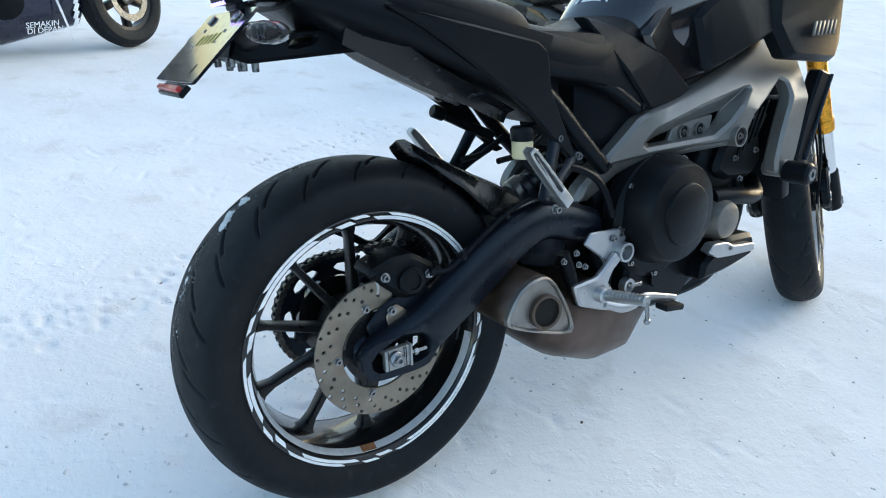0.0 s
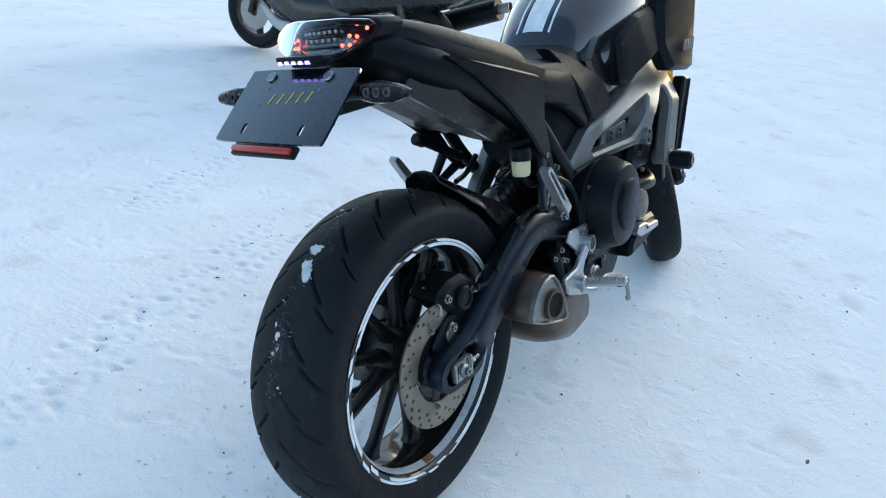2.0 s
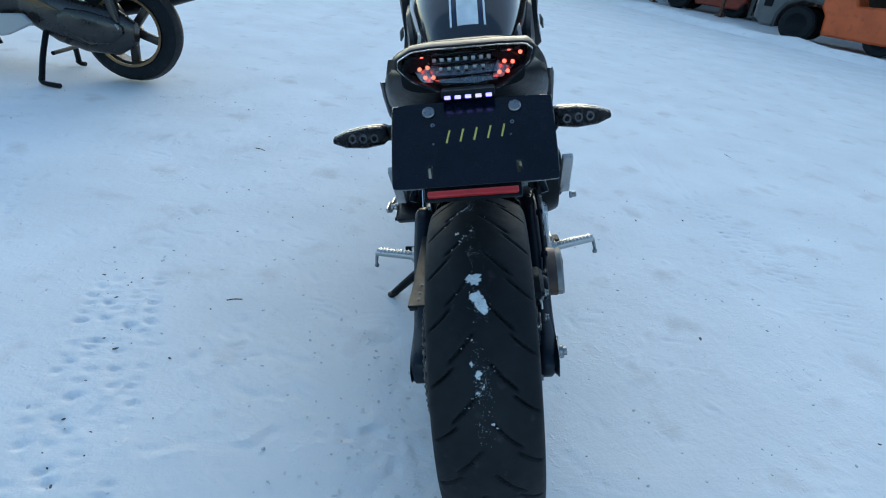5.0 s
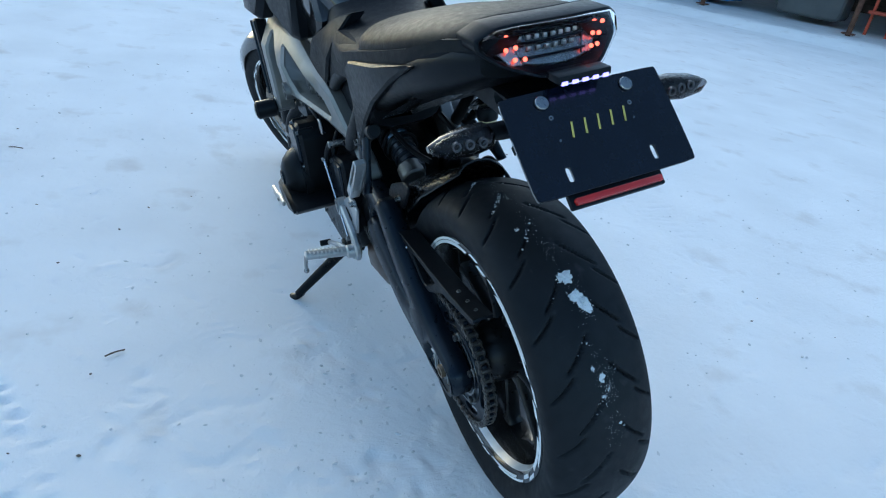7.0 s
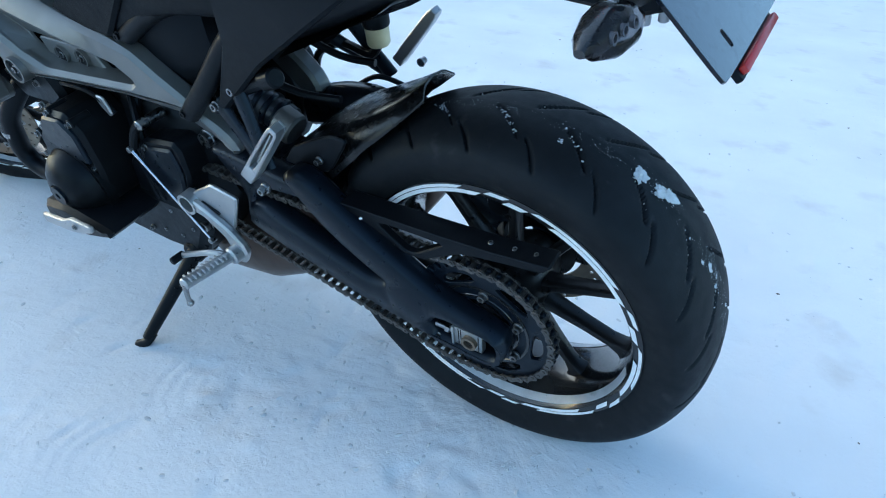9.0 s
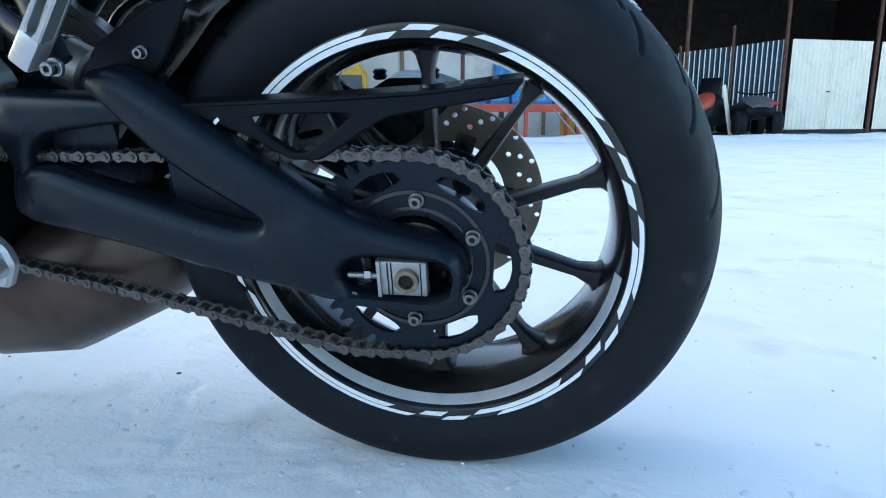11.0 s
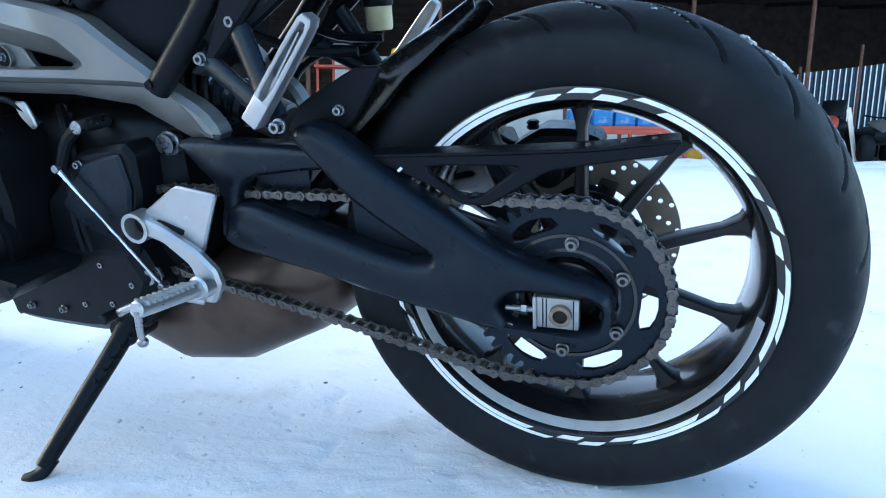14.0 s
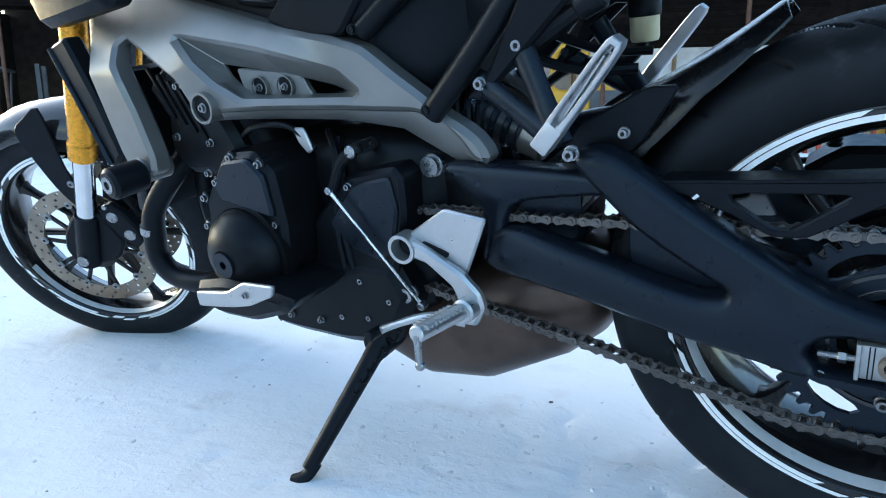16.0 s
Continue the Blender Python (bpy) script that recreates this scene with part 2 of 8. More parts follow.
def lathe(profile, n=48, at=(0, 0, 0), axis="y", bm=None, closed=False, a0=0.0, a1=360.0):
    """Turn a profile of (radius, along) round an axis."""
    bm = bm or bmesh.new()
    full = abs(a1 - a0) >= 359.9
    rings = []
    cnt = n if full else n + 1
    for k in range(cnt):
        a = radians(a0 + (a1 - a0) * k / n)
        c, s = math.cos(a), math.sin(a)
        ring = []
        for r, y in profile:
            p = {"y": (r * c, y, r * s), "x": (y, r * c, r * s), "z": (r * c, r * s, y)}[axis]
            ring.append(bm.verts.new(Vector(p) + Vector(at)))
        rings.append(ring)
    m = len(profile)
    for k in range(n):
        r1, r2 = rings[k], rings[(k + 1) % cnt]
        for i in range(m if closed else m - 1):
            j = (i + 1) % m
            bm.faces.new((r1[i], r1[j], r2[j], r2[i]))
    bmesh.ops.remove_doubles(bm, verts=bm.verts, dist=1e-6)
    return bm


def rod(p0, p1, r, n=16, b=0.001, bm=None, r1=None):
    """A round bar with softened ends."""
    bm = bm or bmesh.new()
    p0, p1 = Vector(p0), Vector(p1)
    r1 = r if r1 is None else r1
    d = (p1 - p0)
    ln = d.length
    q = d.to_track_quat("Z", "Y").to_matrix()
    rings = []
    for z, rr in ((0, r - b), (b, r), (ln - b, r1), (ln, r1 - b)):
        rings.append([bm.verts.new(p0 + q @ Vector((rr * math.cos(2 * math.pi * k / n), rr * math.sin(2 * math.pi * k / n), z))) for k in range(n)])
    for a, c in zip(rings, rings[1:]):
        for k in range(n):
            bm.faces.new((a[k], a[(k + 1) % n], c[(k + 1) % n], c[k]))
    bm.faces.new(rings[0][::-1])
    bm.faces.new(rings[-1])
    return bm


def ring_bar(p0, p1, ro, ri, n=20, bm=None):
    """A hollow round bar."""
    bm = bm or bmesh.new()
    p0, p1 = Vector(p0), Vector(p1)
    q = (p1 - p0).to_track_quat("Z", "Y").to_matrix()
    ln = (p1 - p0).length
    rings = [[bm.verts.new(p0 + q @ Vector((r * math.cos(2 * math.pi * k / n), r * math.sin(2 * math.pi * k / n), z))) for k in range(n)] for z, r in ((0, ri), (0, ro), (ln, ro), (ln, ri))]
    for i in range(4):
        a, c = rings[i], rings[(i + 1) % 4]
        for k in range(n):
            bm.faces.new((a[k], a[(k + 1) % n], c[(k + 1) % n], c[k]))
    return bm


def box(c, s, b=0.003, m=None, bm=None):
    """A block with softened edges; m turns it about its centre."""
    own = bmesh.new()
    bmesh.ops.create_cube(own, size=1.0)
    for v in own.verts:
        v.co = Vector((v.co.x * s[0], v.co.y * s[1], v.co.z * s[2]))
    if b:
        bmesh.ops.bevel(own, geom=list(own.edges), offset=b, segments=2, profile=0.5, affect="EDGES")
    mm = Matrix.Translation(c) @ (m if m is not None else Matrix())
    bmesh.ops.transform(own, matrix=mm, verts=own.verts)
    if bm is None:
        return own
    return join(bm, own)


def join(bm, own):
    idx = {v: bm.verts.new(v.co) for v in own.verts}
    for f in own.faces:
        nf = bm.faces.new([idx[v] for v in f.verts])
        nf.material_index = f.material_index
    own.free()
    return bm


def loft(rings, bm=None, cap=True, closed=True):
    bm = bm or bmesh.new()
    vs = [[bm.verts.new(p) for p in r] for r in rings]
    n = len(rings[0])
    for a, c in zip(vs, vs[1:]):
        for k in range(n if closed else n - 1):
            bm.faces.new((a[k], a[(k + 1) % n], c[(k + 1) % n], c[k]))
    if cap:
        bm.faces.new(vs[0][::-1])
        bm.faces.new(vs[-1])
    return bm


def oval(x, hy, z0, z1, e=2.6, n=24, yc=0.0, ez=None, tilt=0.0):
    """A closed section across the bike at x: half width hy, from z0 to z1, squarer as e grows."""
    out = []
    ez = ez or e
    zc, hz = (z0 + z1) / 2, (z1 - z0) / 2
    for k in range(n):
        a = 2 * math.pi * k / n
        c, s = math.cos(a), math.sin(a)
        y = math.copysign(abs(c) ** (2 / e), c) * hy + yc
        z = math.copysign(abs(s) ** (2 / ez), s) * hz
        out.append(Vector((x + tilt * z, y, zc + z)))
    return out


def flowing(rows, n=4):
    """More rows between the given ones, along smooth curves."""
    a = np.array(rows, dtype=float)
    out = []
    for i in range(len(a) - 1):
        p, q, r, s = (a[min(max(i + k, 0), len(a) - 1)] for k in (-1, 0, 1, 2))
        for j in range(n):
            t = j / n
            v = 0.5 * (2 * q + (r - p) * t + (2 * p - 5 * q + 4 * r - s) * t * t + (3 * q - p - 3 * r + s) * t ** 3)
            out.append(tuple(float(c) for c in v))
    return out + [tuple(float(c) for c in a[-1])]


def between(v, xs, ys):
    return float(np.interp(v, xs, ys))


def mirrored(ob, parent=None, name=None, label=""):
    """A copy of a part reflected to the other side of the bike."""
    bm = bmesh.new()
    bm.from_mesh(ob.data)
    for v in bm.verts:
        v.co.y = -v.co.y
    bmesh.ops.reverse_faces(bm, faces=bm.faces)
    return part(name or ob.name.split(".")[0], bm, list(ob.data.materials), parent if parent is not None else ob.parent, label or ob.get("label", ""))


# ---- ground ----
# Grey patches put the shade of small crumbs into the colour, besides brownish scuffs.
SNOW = surf("packed_snow", (0.80, 0.82, 0.84), 0.6, 0, 0.05, 2.3, dirt_shade=(0.62, 0.61, 0.60), dirt_shade_at=0.64, dirt_shade_scale=5.0)


def snow_relief(m):
    """Coarse crumbs and fine grain in the snow's surface."""
    nt = m.node_tree
    b = nt.nodes["Principled BSDF"]
    tc = nt.nodes.new("ShaderNodeTexCoord")
    last = None
    for sc, dist, st, det in ((5.0, 0.011, 0.25, 5.0), (22.0, 0.006, 0.45, 5.0), (85.0, 0.0026, 0.55, 4.0), (260.0, 0.0010, 0.4, 2.0)):
        n = nt.nodes.new("ShaderNodeTexNoise")
        n.inputs["Scale"].default_value, n.inputs["Detail"].default_value = sc, det
        n.inputs["Roughness"].default_value = 0.65
        nt.links.new(tc.outputs["Object"], n.inputs["Vector"])
        bp = nt.nodes.new("ShaderNodeBump")
        bp.inputs["Strength"].default_value, bp.inputs["Distance"].default_value = st, dist
        nt.links.new(n.outputs["Fac"], bp.inputs["Height"])
        if last is not None:
            nt.links.new(last, bp.inputs["Normal"])
        last = bp.outputs[0]
    # sharp broken chips here and there
    chip = nt.nodes.new("ShaderNodeTexNoise")
    chip.inputs["Scale"].default_value, chip.inputs["Detail"].default_value, chip.inputs["Distortion"].default_value = 42.0, 4.0, 0.25
    nt.links.new(tc.outputs["Object"], chip.inputs["Vector"])
    cut = nt.nodes.new("ShaderNodeMapRange")
    cut.inputs["From Min"].default_value, cut.inputs["From Max"].default_value = 0.57, 0.70
    patch = nt.nodes.new("ShaderNodeTexNoise")
    patch.inputs["Scale"].default_value, patch.inputs["Detail"].default_value = 2.6, 4.0
    nt.links.new(tc.outputs["Object"], patch.inputs["Vector"])
    where = nt.nodes.new("ShaderNodeMapRange")
    where.inputs["From Min"].default_value, where.inputs["From Max"].default_value = 0.42, 0.62
    nt.links.new(patch.outputs["Fac"], where.inputs["Value"])
    both = nt.nodes.new("ShaderNodeMath")
    both.operation = "MULTIPLY"
    nt.links.new(where.outputs["Result"], both.inputs[1])
    nt.links.new(chip.outputs["Fac"], cut.inputs["Value"])
    nt.links.new(cut.outputs["Result"], both.inputs[0])
    bp = nt.nodes.new("ShaderNodeBump")
    bp.inputs["Strength"].default_value, bp.inputs["Distance"].default_value = 0.5, 0.0030
    nt.links.new(both.outputs[0], bp.inputs["Height"])
    nt.links.new(last, bp.inputs["Normal"])
    nt.links.new(bp.outputs[0], b.inputs["Normal"])
    b.inputs["Specular IOR Level"].default_value = 0.0


snow_relief(SNOW)


def ground():
    def axis(lo, hi, fine_lo, fine_hi, step):
        a = list(np.arange(fine_lo, fine_hi + 1e-6, step))
        x, s = fine_hi, step
        while x < hi:
            s *= 1.12
            x += s
            a.append(min(x, hi))
        x, s = fine_lo, step
        while x > lo:
            s *= 1.12
            x -= s
            a.insert(0, max(x, lo))
        return np.array(a)

    xs, ys = axis(-400, 400, -1.2, 1.9, 0.0085), axis(-400, 400, -1.2, 2.0, 0.0085)
    X, Y = np.meshgrid(xs, ys, indexing="ij")
    Z = np.zeros_like(X)
    rng = np.random.default_rng(3)

    def lattice(step, seed):
        """Smooth random heights on a lattice of that step."""
        r = np.random.default_rng(seed).normal(size=(257, 257))
        r[256], r[:, 256] = r[0], r[:, 0]
        u, v = (X / step + 97.3) % 256, (Y / step + 41.7) % 256
        i, j = np.floor(u).astype(int) % 256, np.floor(v).astype(int) % 256
        fu, fv = u - np.floor(u), v - np.floor(v)
        fu, fv = fu * fu * (3 - 2 * fu), fv * fv * (3 - 2 * fv)
        return (r[i, j] * (1 - fu) + r[i + 1, j] * fu) * (1 - fv) + (r[i, j + 1] * (1 - fu) + r[i + 1, j + 1] * fu) * fv

    near = np.exp(-(np.hypot(X, Y) / 9) ** 2)
    for step, amp, seed in ((1.4, 0.0036, 1), (0.45, 0.0012, 2), (0.16, 0.0006, 3), (0.07, 0.0005, 4)):
        Z += amp * lattice(step, seed) * (near if step < 1 else 1)
    # pits, chips and scuffs
    for k in range(1300):
        cx, cy = rng.uniform(-1.2, 2.2), rng.uniform(-1.3, 2.2)
        if k % 4 == 0:
            cx, cy = rng.normal(0.1, 0.35), rng.normal(0.25, 0.3)
        a, l, w, d = rng.uniform(0, 3.14), rng.uniform(0.008, 0.04), rng.uniform(0.006, 0.013), rng.uniform(-0.004, 0.003)
        box_ = (np.abs(xs - cx) < 0.16), (np.abs(ys - cy) < 0.16)
        sl = np.ix_(*box_)
        u, v = (X[sl] - cx) * math.cos(a) + (Y[sl] - cy) * math.sin(a), -(X[sl] - cx) * math.sin(a) + (Y[sl] - cy) * math.cos(a)
        Z[sl] += d * np.exp(-np.abs(u / l) ** 3 - np.abs(v / w) ** 3)
    # lugged tyre prints: rows of small dents along a line
    for x0, y0, x1, y1, wide, n in ((-0.42, 0.735, 0.62, 1.03, 0.17, 40), (0.34, 1.52, 1.16, 1.78, 0.15, 26), (-0.95, 0.58, -0.42, 0.735, 0.15, 16), (0.8, -1.4, 2.9, -0.9, 0.14, 44)):
        d = Vector((x1 - x0, y1 - y0)).normalized()
        for k in range(n):
            for row in range(4):
                t = (k + 0.5 * (row % 2)) / n
                off = (row - 1.5) / 1.5 * wide / 2
                cx = x0 + (x1 - x0) * t - d.y * off + rng.uniform(-0.015, 0.015)
                cy = y0 + (y1 - y0) * t + d.x * off + rng.uniform(-0.015, 0.015)
                sl = np.ix_(np.abs(xs - cx) < 0.09, np.abs(ys - cy) < 0.09)
                u, v = (X[sl] - cx) * d.x + (Y[sl] - cy) * d.y, -(X[sl] - cx) * d.y + (Y[sl] - cy) * d.x
                Z[sl] -= rng.uniform(0.0, 0.0074) * np.exp(-np.abs(u / 0.009) ** 4 - np.abs((v + 0.3 * u) / 0.0145) ** 4)
    # turned boot marks: curved ridges left of the stand
    for cx, cy, a0 in ((0.47, 0.45, 0.1), (0.45, 0.24, 0.4)):
        rr, aa = np.hypot(X - cx, Y - cy), np.arctan2(Y - cy, X - cx)
        win = np.exp(-((rr - 0.10) / 0.06) ** 2) * np.exp(-(np.angle(np.exp(1j * (aa - a0))) / 0.9) ** 2)
        Z += 0.0015 * win * np.sin(rr * 2 * math.pi / 0.028)
    far = np.clip((np.hypot(X, Y) - 5) / 30, 0, 1)
    Z += 0.03 * far * np.sin(X * 0.5 + 1.0) * np.sin(Y * 0.4)
    me = bpy.data.meshes.new("ground")
    n, m = X.shape
    verts = np.stack([X, Y, Z], -1).reshape(-1, 3)
    i = np.arange(n * m).reshape(n, m)
    quads = np.stack([i[:-1, :-1], i[1:, :-1], i[1:, 1:], i[:-1, 1:]], -1).reshape(-1, 4)
    me.from_pydata(verts.tolist(), [], quads.tolist())
    me.shade_smooth()
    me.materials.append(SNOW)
    return tagged(new("ground", me), "packed bluish-white snow with scuffs and tyre prints", "snow", kind="structure")


ground()


# ---- the motorcycle: rear wheel ----
LEAN, AXLE_Z = 12.9, 0.3045
bike = thing("motorcycle", "black naked motorcycle with grey frame leaning on its side stand", "motorcycle", m=pose(0, 0, AXLE_Z, -LEAN, 0, 0))


def tyre_mesh(profile, n, grooves, pitch, depth):
    """A tyre with slanted grooves. profile: (radius, y) from bead to crown; mirrored to the far side."""
    half = spline([(r, y, 0) for r, y in profile], 8)
    pts = [(p[0], p[1]) for p in half] + [(p[0], -p[1]) for p in half[-2::-1]]
    bm = bmesh.new()
    rings = []
    crown = max(p[0] for p in pts)
    wide = max(abs(p[1]) for p in pts)
    for k in range(n):
        a = 2 * math.pi * k / n
        ring = []
        for r, y in pts:
            d = 0.0
            if r > crown * 0.9:
                for g0, lo, hi, sl, wd in grooves:
                    s = y / wide
                    for sg in (1, -1):
                        t = s * sg
                        if lo < t < hi:
                            ph = (a / pitch + g0 + (0.5 if sg < 0 else 0) + sl * (t - lo) + 0.45 * (t - lo) ** 2) % 1.0
                            ph = min(ph, 1 - ph) * pitch * crown
                            edge = min((t - lo), (hi - t)) / 0.08
                            d = max(d, depth * max(0.0, min(1.0, (wd - ph) / 0.0015)) * min(1, edge))
            rr = r - d
            ring.append(bm.verts.new((rr * math.cos(a), y, rr * math.sin(a))))
        rings.append(ring)
    for k in range(n):
        r1, r2 = rings[k], rings[(k + 1) % n]
        for i in range(len(pts) - 1):
            bm.faces.new((r1[i], r1[i + 1], r2[i + 1], r2[i]))
    return bm


RIM_BLACK = surf("rim_black", (0.012, 0.012, 0.013), 0.32, 0.3, 0.15, 20, dirt_shade=(0.10, 0.09, 0.08), dirt_shade_at=0.66)
rear_wheel = part("rear_wheel", lathe([(0.0, 0.075), (0.03, 0.075), (0.045, 0.07), (0.055, 0.05), (0.058, 0.02), (0.06, -0.02), (0.052, -0.06), (0.04, -0.078), (0.0, -0.078)], 40), RIM_BLACK, bike, "black cast rear wheel")
REAR_TYRE = [(0.221, 0.060), (0.2315, 0.0735), (0.247, 0.0830), (0.264, 0.0888), (0.281, 0.0885), (0.2945, 0.0785), (0.3060, 0.056), (0.3130, 0.030), (0.3155, 0.0)]
GROOVES = [(0.0, 0.07, 0.62, -1.30, 0.0036), (0.42, 0.46, 0.94, -1.05, 0.0034)]
part("tyre", tyre_mesh(REAR_TYRE, 1500, GROOVES, 2 * math.pi / 21, 0.0052), RUBBER, rear_wheel, "worn black rear tyre with packed snow in the tread", 50)

RIM_BARREL = surf("rim_barrel", (0.010, 0.010, 0.011), 0.22, 0.3, 0.3, 9, coat=0.5, dirt_shade=(0.06, 0.06, 0.06), dirt_shade_at=0.66, dirt_shade_scale=6)


# Pale colour that paints sky light onto the upward-facing lower rim edge.
LIP_LIGHT = surf("pale_rim_edge", (0.62, 0.64, 0.66), 0.35, 0.3, 0.12, 30, dirt_shade=(0.12, 0.09, 0.07), dirt_shade_at=0.66, dirt_shade_scale=30)


def rim(parent, rf, hw, depth):
    """Rim of flange radius rf and half width hw."""
    prof = [(rf - 0.004, hw - 0.010), (rf, hw - 0.006), (rf, hw - 0.001), (rf - 0.002, hw), (rf - 0.014, hw - 0.001), (rf - 0.018, hw - 0.006), (rf - depth * 0.8, hw - 0.02), (rf - depth, hw - 0.036), (rf - depth - 0.002, 0.0)]
    prof = prof + [(r, -y) for r, y in prof[-2::-1]]
    ob = part("rim", lathe(prof, 120), RIM_BARREL, parent, "black cast rim with a chequered edge decal", 40)
    # lower half only: the lit look of the edge is in the colour
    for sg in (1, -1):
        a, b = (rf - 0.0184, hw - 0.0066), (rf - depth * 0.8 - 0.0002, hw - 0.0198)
        part("lip_band", lathe([(a[0], sg * a[1]), (b[0], sg * b[1]), (b[0] - 0.0008, sg * b[1]), (a[0] - 0.0008, sg * a[1])], 60, closed=True, a0=-172, a1=-12), LIP_LIGHT, ob, "pale band painting sky light on the lower inner rim edge")
    return ob


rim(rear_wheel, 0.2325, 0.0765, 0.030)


def arc_plate(r0, r1, a0, a1, y, t, bm, seg=2.0, slant=(0.0, 0.0)):
    """A thin curved strip on the rim's side; slant: by how many degrees its two ends run on from the inner to the outer edge."""
    n = max(1, int(math.ceil(abs(a1 - a0) / seg)))
    rows = []
    for k in range(n + 1):
        more = slant[0] + (slant[1] - slant[0]) * k / n
        row = []
        for r, yy, f in ((r0, y, 0), (r0, y + t, 0), (r1, y + t, 1), (r1, y, 1)):
            a = radians(a0 + (a1 - a0) * k / n + more * f)
            row.append(bm.verts.new((r * math.cos(a), yy, r * math.sin(a))))
        rows.append(row)
    for p, q in zip(rows, rows[1:]):
        for i in range(4):
            bm.faces.new((p[i], p[(i + 1) % 4], q[(i + 1) % 4], q[i]))
    bm.faces.new(rows[0])
    bm.faces.new(rows[-1][::-1])


def rim_decal(parent, rf, hw, zones):
    """Two white edge bands with a thin dark line between; round the angles in zones they break into slanted blocks."""
    block, lean, reach = 7.0, 2.4, 17.5
    for sg in (1, -1):
        y, t = sg * (hw + 0.0004), sg * 0.0006
        bm = bmesh.new()
        starts = sorted((a - reach, a + reach) for a in zones)
        for k in range(len(starts)):
            a0, a1 = starts[k][1], starts[(k + 1) % len(starts)][0]
            if a1 < a0:
                a1 += 360
            arc_plate(rf - 0.0062, rf - 0.0016, a0 - block, a1, y, t, bm, slant=(lean, lean))
            arc_plate(rf - 0.0132, rf - 0.0074, a0, a1 + block, y, t, bm, slant=(lean, lean))
        for a0, a1 in starts:
            arc_plate(rf - 0.0068, rf - 0.0016, a0 + 1.5 * block, a0 + 2.5 * block, y, t, bm, slant=(lean, lean))
            arc_plate(rf - 0.0132, rf - 0.0068, a0 + 2.5 * block, a0 + 3.5 * block, y, t, bm, slant=(lean, lean))
        part("edge_decal", bm, WHITE_TAPE, parent, "white chequered rim tape")


ZONES_R = [-152, -95, -8, 95, 158]
rim_decal(rear_wheel, 0.2325, 0.0765, ZONES_R)


def spoke(parent, ang, r0, r1, w0, w1, t, lab=""):
    """A flat cast spoke that flares into the rim."""
    rings = []
    for r, w, d in ((r0, w0 * 1.5, t * 1.5), (r0 + 0.02, w0, t * 1.2), (0.5 * (r0 + r1), w0 * 0.85, t), (r1 - 0.030, w1, t), (r1 - 0.010, w1 * 1.9, t * 1.1), (r1, w1 * 3.6, t * 1.3)):
        ring = []
        for k in range(12):
            a = 2 * math.pi * k / 12
            c, s = math.cos(a), math.sin(a)
            ring.append(Vector((r, math.copysign(abs(s) ** 0.6, s) * d, math.copysign(abs(c) ** 0.6, c) * w)))
        rings.append(ring)
    bm = loft(rings)
    bmesh.ops.rotate(bm, verts=bm.verts, cent=(0, 0, 0), matrix=Matrix.Rotation(-radians(ang), 3, "Y"))
    return part("spoke", bm, RIM_BLACK, parent)


for k in range(10):
    spoke(rear_wheel, 90 + 36 * k, 0.055, 0.2045, 0.009, 0.0065, 0.014)
part("axle", rod((0, -0.150, 0), (0, 0.138, 0), 0.0115, 20), STEEL, rear_wheel, "steel wheel axle")
# snow lumps stuck to the tread
rngs = random.Random(5)


def snow_lump(ang, y, length, width, thick, rr=0.3145, fine=1):
    bm = bmesh.new()
    bmesh.ops.create_icosphere(bm, subdivisions=fine, radius=1.0)
    for v in bm.verts:
        nz = noise.noise(v.co * 1.7 + Vector((ang, y * 50, 0)))
        n2 = noise.noise(v.co * 4.5 + Vector((0, ang, y * 90)))
        f = 1 + 0.6 * nz + 0.55 * n2
        v.co = Vector((v.co.x * thick * f, v.co.y * width * f, v.co.z * length * f))
    drop = rr - 0.22 * y * y / 0.06
    bmesh.ops.transform(bm, matrix=Matrix.Rotation(-radians(ang), 4, "Y") @ Matrix.Translation((drop, y, 0)), verts=bm.verts)
    part("snow_clump", bm, SNOWBIT, rear_wheel, "small clump of packed snow on the tread")


snow_lump(122.5, 0.006, 0.008, 0.010, 0.0032, fine=4)
snow_lump(121.6, 0.001, 0.005, 0.006, 0.0026, fine=3)
snow_lump(128.2, 0.003, 0.009, 0.009, 0.0032, fine=4)
snow_lump(130.6, -0.003, 0.009, 0.008, 0.0034, fine=4)
snow_lump(132.4, -0.007, 0.005, 0.006, 0.0026, fine=3)
snow_lump(150, 0.006, 0.009, 0.006, 0.0014, fine=3)
snow_lump(147, 0.016, 0.006, 0.003, 0.0014, fine=3)
snow_lump(153, 0.001, 0.006, 0.004, 0.0012, fine=3)
snow_lump(104, 0.03, 0.004, 0.005, 0.0015, 0.315, fine=3)
for n, a0, a1, y0, y1, big in ((10, 125.5, 5.5, 0.004, 0.013, 0.0028), (14, 151, 4.0, 0.008, 0.010, 0.0022), (16, 112, 7, 0.022, 0.016, 0.0024), (30, 96, 9, 0.028, 0.012, 0.0030), (16, 74, 9, 0.024, 0.012, 0.0030)):
    for k in range(n):
        snow_lump(rngs.gauss(a0, a1), rngs.gauss(y0, y1), rngs.uniform(0.0008, big), rngs.uniform(0.0008, big * 0.9), 0.0009)


